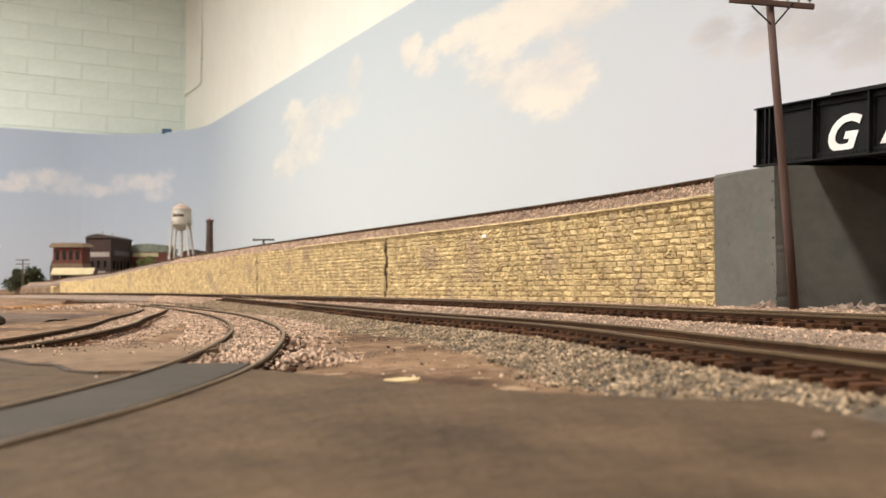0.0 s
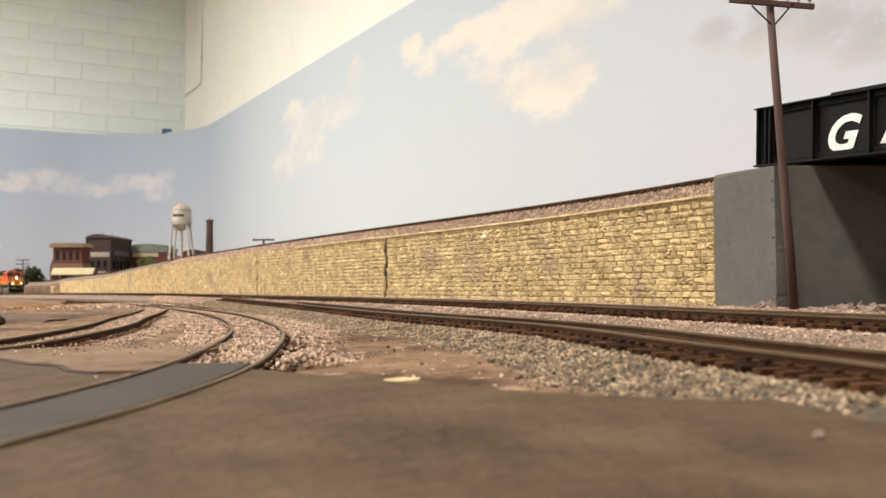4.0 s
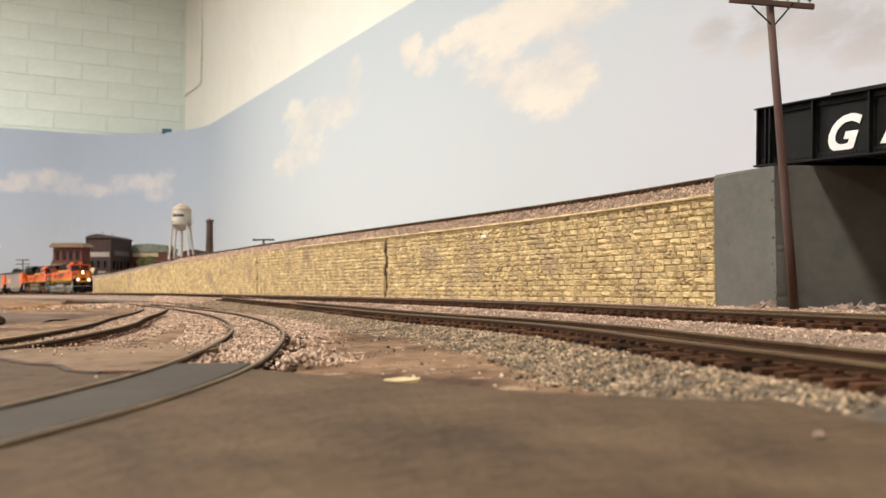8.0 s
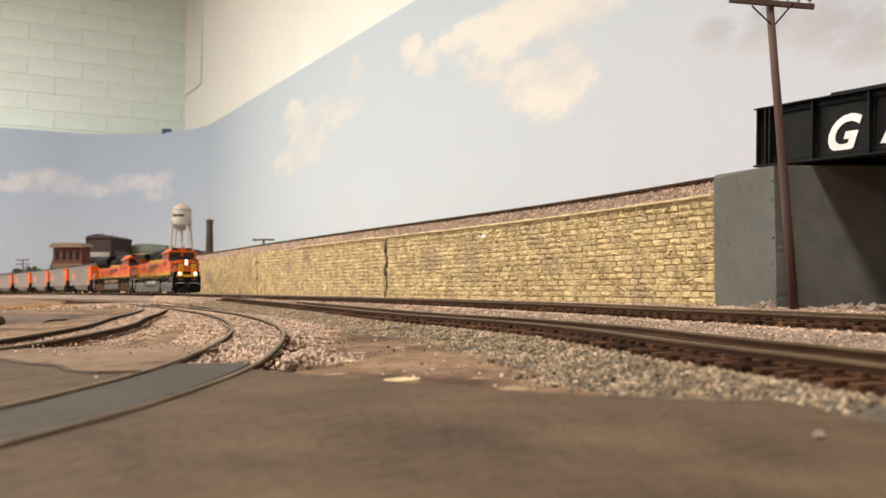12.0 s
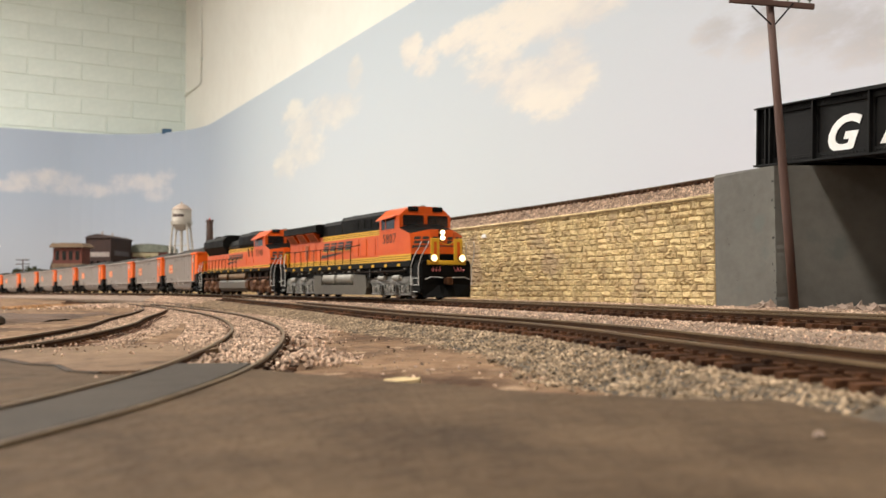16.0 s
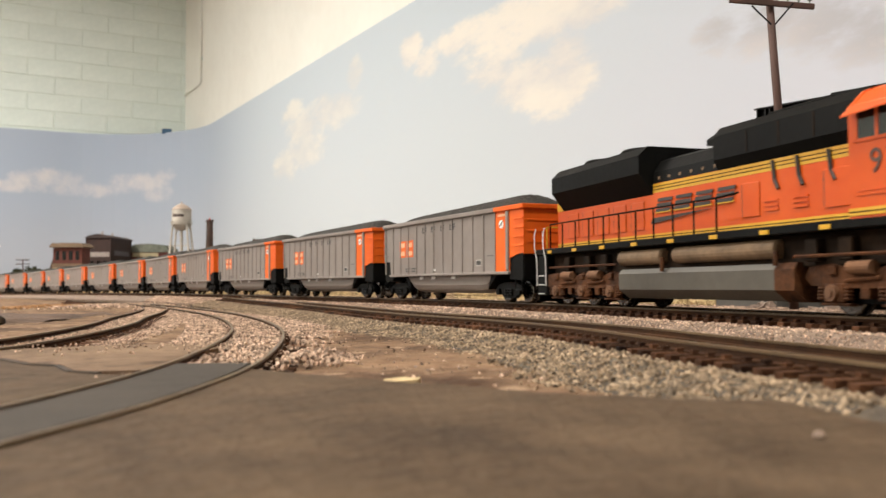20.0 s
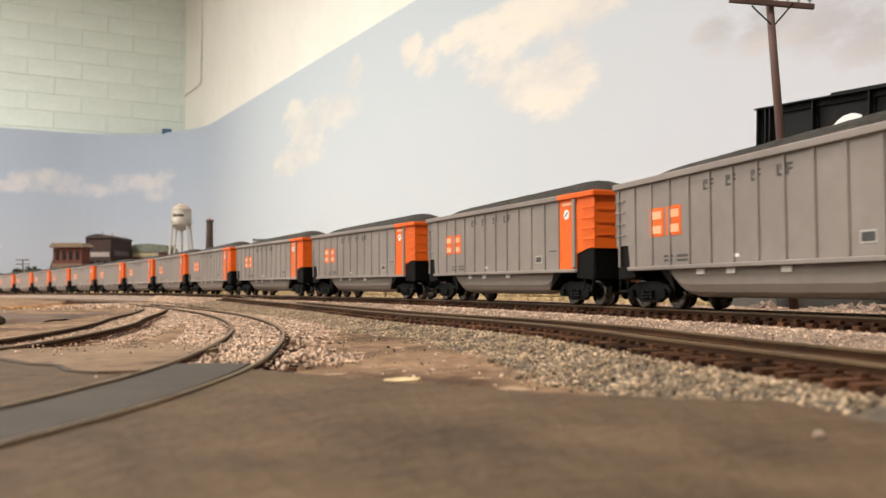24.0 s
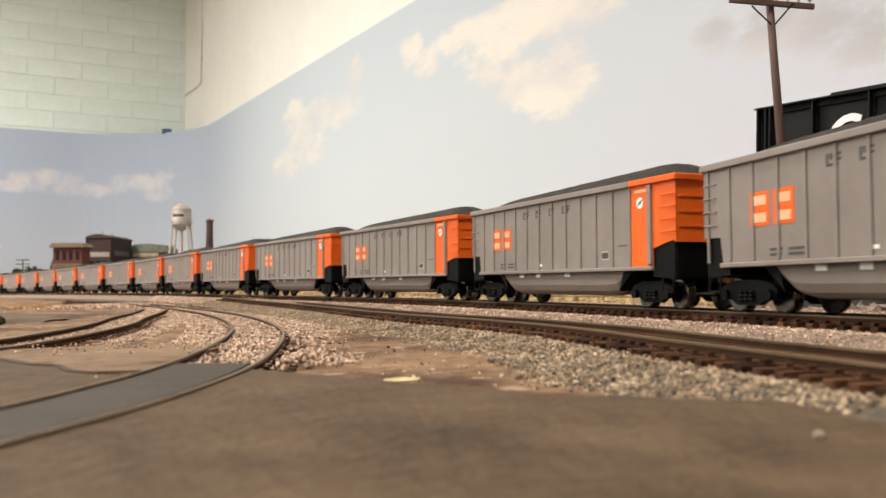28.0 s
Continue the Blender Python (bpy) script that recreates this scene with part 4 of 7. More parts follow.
    bp.inputs["Strength"].default_value, bp.inputs["Distance"].default_value = 0.1, 0.001
    l.new(noise_at(120.0, 3.0), bp.inputs["Height"])
    l.new(bp.outputs[0], bsdf.inputs["Normal"])
    return m


pts = [room(a, D_BACK, 0)[:2] for a in np.arange(A0, CORNER_RUN - 520, 100)]
R = 520.0
for k in range(19):
    t = k / 18 * math.pi / 2
    pts.append(room(CORNER_RUN - R + R * math.sin(t), D_BACK - R + R * math.cos(t), 0)[:2])
pts += [room(CORNER_RUN, D_BACK - R - d, 0)[:2] for d in np.arange(100, 5200, 100)]
n = len(pts)
off = []
for i in range(n):
    a, b = Vector(pts[max(0, i - 1)]), Vector(pts[min(n - 1, i + 1)])
    d = (b - a).normalized()
    off.append((pts[i][0] + 5 * d.y, pts[i][1] - 5 * d.x))
g = Geo()
for i in range(n):
    g.v += [(*pts[i], TABLE_Z - 40), (*pts[i], 684.0), (*off[i], 684.0), (*off[i], TABLE_Z - 40)]
g.f = [(4 * i + k, 4 * i + 4 + k, 4 * i + 4 + (k + 1) % 4, 4 * i + (k + 1) % 4) for i in range(n - 1) for k in range(4)]
part("backdrop", g, sky_paint(), None, "hand-painted pale blue sky with soft clouds", kind="structure", smooth=False)


# ---- the far town, behind the wall's low end ----
TOWN = 2600.0


def town(x, y, depth=TOWN):
    """A place in the town by its bearing and height as the eye has it."""
    return ((x - 784.0) / F_PX * depth, depth, EYE_Z + (513.4 - y) / F_PX * depth)


def house(name, label, x0, x1, depth, deep, base, top, mat):
    """A house as a thing whose origin is its front corner at the base; returns it with its width and height."""
    a, b = town(x0, 500, depth), town(x1, 500, depth)
    t = thing(name, label, "building", "town buildings", m=mpose(a[0], a[1], base))
    w, h = b[0] - a[0], town(0, top, depth)[2] - base
    return t, w, h


def windows(t, n, x0, x1, z0, z1, y, mat_f, label="dark window"):
    step = (x1 - x0) / n
    for k in range(n):
        a, b = x0 + step * (k + 0.22), x0 + step * (k + 0.78)
        f = part("window", Geo().box(a, b, y - 0.8, y + 0.3, z0, z1, 0.2), mat_f, t)
        part("pane", Geo().box(a + 0.7, b - 0.7, y - 1.0, y - 0.7, z0 + 0.7, z1 - 0.7), M_GLASS, f, label)


BASE = 22.0
# depot with a cream awning
t, w, h = house("depot_building", "tan and red two-storey depot with a cream awning", 91, 146, 2480, 70, BASE, 437, M_TAN)
part("lower_wall", Geo().box(0, w, 0, 60, 0, h * 0.56, 0.5), M_TAN, t)
part("upper_wall", Geo().box(3, w - 3, 1, 59, h * 0.56, h, 0.5), M_BRICKR, t, "red brick upper storey")
part("roof", Geo().prism([(-5, h - 1), (-5, h + 2), (4, h + 11), (w - 4, h + 11), (w + 5, h + 2), (w + 5, h - 1)], -7, 66, "y"), M_TAN, t, "tan flat-topped roof")
for k in range(7):
    part("siding_board", Geo().box(-0.6, w + 0.6, -0.8, 0, h * (0.47 + 0.014 * k), h * (0.479 + 0.014 * k)), M_TAN, t)
windows(t, 4, 6, w - 6, h * 0.66, h * 0.90, 0.8, M_BRICKD)
part("awning", Geo().prism([(-16, h * 0.26), (-16, h * 0.285), (0, h * 0.45), (0, h * 0.42)], 4, w + 34, "x"), M_CREAM, t, "pale cream sloped awning")
# Solid dark box that stands in for the shade below the awning.
part("under_awning", Geo().box(2, w + 30, -1, 40, 0, h * 0.27), M_BRICKD, t, "dark box for the shade under the awning")
for k in range(5):
    part("awning_post", Geo().box(6 + k * (w + 24) / 5, 7.5 + k * (w + 24) / 5, -15, -13.5, 0, h * 0.27), M_TAN, t)
part("side_shed", Geo().prism([(-9, 0), (-9, h * 0.5), (0, h * 0.72), (0, 0)], 10, 60, "y"), M_BRICKD2, t)

# tall dark brick warehouse
t, w, h = house("warehouse", "tall dark brick warehouse with faded pale signs", 152, 195, 2640, 90, BASE, 421, M_BRICKD)
DEEP = 180
part("body", Geo().box(0, w, 0, DEEP, 0, h, 0.5), M_BRICKD, t)
part("roof", Geo().prism([(-3, h), (-3, h + 2), (w * 0.2, h + 9), (w * 0.5, h + 12), (w * 0.8, h + 9), (w + 3, h + 2), (w + 3, h)], -4, DEEP + 4, "y"), M_BRICKD2, t, "brown shallow arched roof")
for x, y in ((w * 0.5, 30), (w * 0.5, 110)):
    part("roof_vent", Geo().tube((x, y, h + 10), (x, y, h + 19), 2.6, 10).tube((x, y, h + 19), (x, y, h + 20), 3.6, 10), M_TOWERR, t)
part("pilaster", Geo().box(-1.5, 3, -1.5, 2, 0, h).box(w - 3, w + 1.5, -1.5, 2, 0, h), M_BRICKD, t)
part("sign", Geo().box(10, w * 0.95, -0.8, 0, h * 0.60, h * 0.70), M_SIGN, t, "faded pale sign band")
part("sign", Geo().box(w, w + 0.8, 30, DEEP - 24, h * 0.64, h * 0.74), M_SIGN2, t, "faded dark sign band")
windows(t, 3, 8, w - 6, h * 0.36, h * 0.52, 0, M_BRICKD2)
for k in range(5):
    part("side_window", Geo().box(w, w + 0.9, 20 + 30 * k, 36 + 30 * k, h * 0.34, h * 0.52), M_GLASS, t, "dark side window")
part("loading_door", Geo().box(w * 0.5, w * 0.8, -0.8, 0, h * 0.08, h * 0.30), M_SIGN, t, "pale roller door")

# low brick works with a curved roof
t, w, h = house("brick_works", "low red brick works with a grey-green roof", 232, 296, 2820, 90, BASE, 447, M_BRICKR)
part("wall", Geo().box(0, w, 0, 100, 0, h, 0.5), M_BRICKR, t)
part("roof", Geo().prism([(-2, h), (-2, h + 16), (10, h + 25), (w * 0.5, h + 27), (w - 12, h + 23), (w + 3, h + 10), (w + 3, h)], -4, 104, "y"), M_ROOFG, t, "grey-green rounded roof")
part("cornice", Geo().box(4, w * 0.75, -2, 0, h * 0.86, h * 0.98, 0.3), M_CREAM, t, "pale stone band")
windows(t, 5, 6, w - 6, h * 0.35, h * 0.72, 0, M_BRICKD)
part("lean_to", Geo().box(w, w + 24, 20, 90, 0, h * 0.9, 0.5), M_BRICKR, t)

t, w, h = house("tool_shed", "small dark brick shed beside the water tower", 322, 350, 2760, 50, BASE, 447, M_BRICKR)
part("wall", Geo().box(0, w, 0, 50, 0, h, 0.5), M_BRICKR, t)
part("roof", Geo().prism([(-2, h), (w / 2, h + 8), (w + 2, h)], -3, 53, "y"), M_BRICKD2, t)

tank = thing("storage_tank", "dark horizontal storage tank on cradles", "tank", m=mpose(town(352, 0, 2700)[0], 2700, BASE))
part("shell", Geo().tube((0, -40, 82), (0, 40, 82), 22, 24), M_BRICKD2, tank)
for y in (-28, 28):
    part("cradle", Geo().box(-20, 20, y - 4, y + 4, 0, 72, 1), M_BRICKD, tank)

# water tower
wt = thing("water_tower", "white steel water tower on braced legs", "water tower", m=mpose(town(320.5, 0)[0], TOWN, BASE))
zt = [town(0, y)[2] - BASE for y in (361, 372, 400, 407, 470)]
part("tank", Geo().lathe([(4, zt[3] - 4), (17, zt[3]), (26, zt[2]), (28, zt[2] + 6), (28, zt[1])], 28), M_TOWER, wt, "white riveted tank", smooth=False)
part("roof", Geo().lathe([(29, zt[1] - 1), (29, zt[1] + 1), (14, zt[0] - 4), (3, zt[0])], 28), M_TOWERR, wt, "rusty conical roof")
part("finial", Geo().lathe([(2.2, zt[0]), (2.6, zt[0] + 3), (0.8, zt[0] + 6)], 10), M_TOWERR, wt)
part("sign", Geo().prism([(-20, -20), (-15, -25), (0, -29), (0, -27.8), (-14, -23), (-19, -18.5)], zt[2] + 24, zt[2] + 32, "z").prism([(0, -29), (14, -25.5), (13.4, -23.5), (0, -27.8)], zt[2] + 24, zt[2] + 32, "z"), M_BRICKD2, wt, "dark band of writing")
part("gallery", Geo().lathe([(25.6, zt[2] + 2), (31, zt[2] + 2), (31, zt[2] + 3), (25.6, zt[2] + 3)], 28), M_TOWER, wt)
for k in range(16):
    a = k * 6.28318 / 16
    part("railing_post", Geo().tube((30 * math.cos(a), 30 * math.sin(a), zt[2] + 3), (30 * math.cos(a), 30 * math.sin(a), zt[2] + 12), 0.6, 5), M_TOWER, wt)
part("railing", Geo().lathe([(29.6, zt[2] + 11.4), (30.4, zt[2] + 11.4), (30.4, zt[2] + 12.2), (29.6, zt[2] + 12.2)], 28), M_TOWER, wt)
for sx in (-1, 1):
    for sy in (-1, 1):
        part("leg", Geo().tube((sx * 35, sy * 30, 0), (sx * 20, sy * 17, zt[2] + 3), 3.2, 8), M_TOWER, wt)
for f in (0.32, 0.66):
    r = 30 - 13 * f
    z = f * zt[2]
    part("strut_ring", Geo().wire([(-r, -r, z), (r, -r, z), (r, r, z), (-r, r, z), (-r, -r, z)], 0.9), M_TOWER, wt)
for f0, f1 in ((0.0, 0.32), (0.32, 0.66), (0.66, 1.0)):
    r0, r1, z0, z1 = 30 - 13 * f0, 30 - 13 * f1, f0 * zt[2], f1 * zt[2]
    part("cross_brace", Geo().wire([(-r0, -r0, z0), (r1, -r1, z1)], 0.5).wire([(r0, -r0, z0), (-r1, -r1, z1)], 0.5), M_TOWER, wt)
part("riser_pipe", Geo().tube((0, 0, 0), (0, 0, zt[3]), 4.2, 12), M_TOWER, wt)

stack = thing("brick_chimney", "dark tapered brick chimney with a red-lit top", "chimney", m=mpose(town(370.5, 0, 2700)[0], 2700, BASE))
hz = town(0, 390, 2700)[2] - BASE
part("shaft", Geo().lathe([(13.5, 0), (12.0, hz * 0.4), (9.6, hz - 8)], 20), M_STACK, stack)
part("crown", Geo().lathe([(9.6, hz - 8), (11.4, hz - 6), (11.4, hz), (9, hz)], 20), M_STACK, stack)
part("beacon", Geo().lathe([(2, hz), (2.2, hz + 4), (0.8, hz + 6)], 10), M_BEACON, stack, "small red lamp")


def small_pole(x, depth, top, low, arms, half):
    z1, z0 = town(0, top, depth)[2], low
    t = thing("utility_pole", "thin dark utility pole with crossarms by the line", "utility pole", "far utility poles", m=mpose(town(x, 0, depth)[0], depth, z0))
    h = z1 - z0
    part("shaft", Geo().lathe([(2.0, 0), (1.5, h)], 10), M_STACK, t)
    for f in arms:
        part("crossarm", Geo().box(-half, half, -1.2, 1.2, h * f - 1.1, h * f + 1.1, 0.2), M_STACK, t)
        for k in (-0.9, -0.5, 0.5, 0.9):
            part("insulator", Geo().lathe([(0.7, h * f + 1.1), (0.5, h * f + 3)], 6, (k * half, 0)), M_INSUL, t)
    return t


small_pole(40, 2300, 458, 24.0, (0.965, 0.80), 17)
small_pole(466, 1330, 424, 52.0, (0.94,), 16)


def leafy(name, label, x, y, z, height, radius, mat, trunk_h, seed, count):
    """A tree or bush of many small leaf clumps on forked limbs."""
    rng = random.Random(seed)
    t = thing(name, label, "tree" if trunk_h > 10 else "bush", m=mpose(x, y, z))
    tr = Geo().tube((0, 0, 0), (1, 0, height * 0.5), max(1.2, radius * 0.08), 8, radius * 0.05)
    for k in range(7):
        a = rng.uniform(0, 6.28)
        tr.tube((0.5, 0, height * rng.uniform(0.2, 0.5)), (radius * 0.7 * math.cos(a), radius * 0.7 * math.sin(a), height * rng.uniform(0.5, 0.85)), radius * 0.045, 6, radius * 0.015)
    part("trunk", tr, M_BARK, t)
    g = Geo()
    lumps = [(rng.uniform(-0.7, 0.7) * radius, rng.uniform(-0.7, 0.7) * radius, rng.uniform(0.25, 0.85) * height, rng.uniform(0.25, 0.5) * radius) for _ in range(16)]
    for _ in range(count):
        lx, ly, lz, lr = rng.choice(lumps)
        d = Vector((rng.gauss(0, 1), rng.gauss(0, 1), rng.gauss(0, 0.8))).normalized() * lr * rng.uniform(0.6, 1.1)
        c = Vector((lx, ly, max(2.0, lz))) + d
        u = Vector((rng.gauss(0, 1), rng.gauss(0, 1), rng.gauss(0, 1))).normalized() * radius * 0.085
        v = u.orthogonal().normalized() * radius * 0.06
        g.add([tuple(c - u), tuple(c + v), tuple(c + u), tuple(c - v)], [(0, 1, 2, 3)])
    part("crown", g, mat, t, "uneven crown of small leaves")
    return t


p = town(41, 0, 2420)
leafy("tree", "dark green bushy tree with a ragged outline", p[0], p[1], 0.0, 66, 42, M_LEAF, 20, 3, 2600)
p = town(64, 0, 2440)
leafy("tree", "small dark green tree beside the depot", p[0], p[1], 0.0, 42, 24, M_LEAF, 12, 5, 1200)
p = town(263, 0, 2700)
leafy("bush", "bright green bush before the brick works", p[0], p[1], BASE, 92, 36, M_BUSH, 4, 7, 1600)
for x, s in ((186, 1.0), (206, 0.8)):
    p = town(x, 0, 2560)
    v = thing("parked_van", "small pale van parked before the warehouse", "van", m=mpose(p[0], p[1], BASE))
    part("body", Geo().prism([(-26 * s, 4), (-26 * s, 14 * s), (-18 * s, 25 * s), (22 * s, 26 * s), (26 * s, 20 * s), (26 * s, 4)], -9, 9, "y"), M_VAN, v)
    part("window", Geo().box(-16 * s, -4 * s, -9.4, -9, 15 * s, 22 * s), M_GLASS, v)
    for wx in (-16 * s, 16 * s):
        part("wheel", Geo().tube((wx, -9.6, 4.2), (wx, -7, 4.2), 4.2, 14), M_BLACK, v)
spot = thing("paint_spot", "small pale painted disc on the sky backdrop", "painted disc", m=mpose(*[c * 4010.0 / 4127.0 for c in (-1838.0, 3697.0)], 186.0))
part("disc", Geo().tube((0, -1, 0), (0, 1.5, 0), 9.5, 20), M_WHITE, spot, m=mpose(0, 0, 0, 0, 0, 29.5))

# ---- small things on the ground ----
chip = thing("stone_chip", "pale flat stone chip lying on the dirt", "stone", m=mpose(-7.5, 158, -9.2, 3, -2, 10))
part("flake", Geo().prism([(-3.6, -1.6), (-1.2, -2.4), (2.8, -1.5), (3.6, 0.6), (0.8, 2.2), (-2.6, 1.4)], 0, 0.9, "z"), M_COPING, chip)
pebble = thing("pebble", "small pale pebble on the asphalt paving", "stone", m=mpose(36.5, 88, -7.2))
part("stone", Geo().lathe([(0.3, 0), (0.6, 0.2), (0.5, 0.55), (0.2, 0.7)], 9), M_ROCK, pebble)
rng_ = np.random.default_rng(31)
heap = np.stack([rng_.normal(-30, 4.2, 700), rng_.normal(209, 8, 700), np.full(700, -9.0)], 1)
heap[:, 2] += 1.9 * np.exp(-((heap[:, 0] + 30) / 6) ** 2) * rng_.uniform(0, 1, 700)
stones("loose_stone_heap", heap, 1.0, M_PINK, "loose pinkish stones spilled beside the spur", 31)
slab_bits = np.stack([rng_.uniform(-150, -58, 150), 203 + 42 * rng_.random(150) ** 0.6, np.full(150, -7.3)], 1)
stones("slab_pebbles", slab_bits, 0.8, M_PINK, "small pinkish pebbles strewn on the pale slab", 33)
scatter = np.stack([rng_.uniform(-60, 20, 260), rng_.uniform(150, 420, 260), np.full(260, -9.3)], 1)
stones("scattered_stones", scatter, 1.0, M_PINK, "scattered small stones on the dirt", 32)

def soil(name, mat, x, y, rx, ry, n, size, label, seed):
    """Crumbs of soil, thick in the middle and thinning out."""
    rng = np.random.default_rng(seed)
    c = rng.normal(0, 0.5, (n, 2))
    stones(name, np.stack([x + rx * c[:, 0], y + ry * c[:, 1], -9.0 + 0.9 * np.exp(-2 * (c ** 2).sum(1))], 1), size, mat, label, seed)


soil("orange_soil_patch", M_RUSTSOIL, -400, 905, 24, 70, 1500, 2.2, "orange-stained crumbs of soil on the dirt", 40)
soil("pale_gravel_patch", M_PINK, -345, 960, 50, 120, 3600, 2.2, "pale pinkish gravel scattered on the dirt", 41)
g = Geo()
for i in range(31):
    for j in range(41):
        u, v = i / 15 - 1, j / 20 - 1
        edge = 1 - math.hypot(u, v) + 0.35 * noise.noise((u * 2.5, v * 2.5, 7))
        x, y = -258 + 46 * u, 500 + 125 * v
        g.v.append((x, y, -10.6 + 3.4 * max(0.0, min(1.0, edge * 4.0)) + 0.5 * noise.noise((x * 0.15, y * 0.1, 3)) + 0.3 * noise.noise((x * 0.5, y * 0.4, 5))))
g.f = [(i * 41 + j, (i + 1) * 41 + j, (i + 1) * 41 + j + 1, i * 41 + j + 1) for i in range(30) for j in range(40)]
part("soil_mound", g, M_SOILFLAT, None, "low mound of dark brown soil beside the spur", kind="structure", smooth=True)
soil("dark_soil_patch", M_DARKSOIL, -252, 500, 30, 70, 260, 0.9, "dark brown crumbs of soil beside the spur", 42)
soil("dirt_lumps", M_DARKSOIL, -22, 265, 22, 70, 26, 0.8, "dark crumbs and twigs on the dirt", 43)
soil("pale_crumbs", M_ROCK, 5, 190, 40, 40, 70, 0.5, "pale crumbs strewn over the dirt", 44)
lump = thing("dark_lump", "small black lump of cinder on the soil", "stone", m=mpose(-218, 440, -9.4))
part("cinder", Geo().lathe([(2.0, 0), (3.6, 1.2), (3.2, 3.4), (1.6, 4.6)], 9), M_GAP, lump)

# uneven dirt between the tracks
nx, ny = 200, 260
g = Geo()
for i in range(nx + 1):
    for j in range(ny + 1):
        x, y = -420 + 470 * i / nx, 40 + 900 * (j / ny) ** 1.5
        z = 0.55 * noise.noise((x * 0.03, y * 0.03, 1)) + 0.45 * noise.noise((x * 0.11, y * 0.11, 2)) + 0.32 * noise.noise((x * 0.3, y * 0.3, 3)) + 0.2 * noise.noise((x * 0.8, y * 0.8, 4))
        g.v.append((x, y, -9.3 + z))
g.f = [(i * (ny + 1) + j, (i + 1) * (ny + 1) + j, (i + 1) * (ny + 1) + j + 1, i * (ny + 1) + j + 1) for i in range(nx) for j in range(ny)]
part("dirt", g, M_DIRT, None, "uneven reddish brown dirt between the tracks", kind="structure", smooth=True)


# ---- the train; its things face along +x, with the railhead at z = 0 ----
def wheelset_geo(r, tread=2.6):
    g = Geo()
    for s in (-1, 1):
        rings = [(s * 9.7, r * 0.55), (s * 9.7, r * 0.92), (s * 9.45, r), (s * (9.45 - tread + 0.7), r * 1.005), (s * (9.45 - tread + 0.6), r * 1.10), (s * (9.45 - tread), r * 1.10), (s * (9.3 - tread), r * 0.5)]
        n = 22
        verts = [(rr * math.cos(6.28318 * i / n), y, rr * math.sin(6.28318 * i / n)) for y, rr in rings for i in range(n)]
        faces = [(k * n + i, k * n + (i + 1) % n, (k + 1) * n + (i + 1) % n, (k + 1) * n + i) for k in range(len(rings) - 1) for i in range(n)]
        faces += [tuple(range(n)), tuple(range(len(rings) * n - 1, (len(rings) - 1) * n - 1, -1))]
        g.add(verts, faces)
        for k in range(4):
            a = k * 1.5708 + 0.4
            g.tube((r * 0.75 * math.cos(a), s * 9.72, r * 0.75 * math.sin(a)), (r * 0.75 * math.cos(a), s * 9.85, r * 0.75 * math.sin(a)), r * 0.07, 6)
    g.tube((0, -9.2, 0), (0, 9.2, 0), 1.0, 10)
    return g


WHEEL_L = wheelset_geo(5.85).mesh("wheelset", M_WHEEL)
WHEEL_C = wheelset_geo(5.2).mesh("wheelset", M_WHEEL)
TRUCKS = []      # truck, its place on its thing
WHEELSETS = []   # wheelset, its place on its truck, radius


def wheels_at(truck, mesh, r, places):
    for x in places:
        w = part("wheelset", mesh, M_WHEEL, truck, "shiny steel wheels on an axle", m=mpose(x, 0, r))
        WHEELSETS.append((w, x, r))


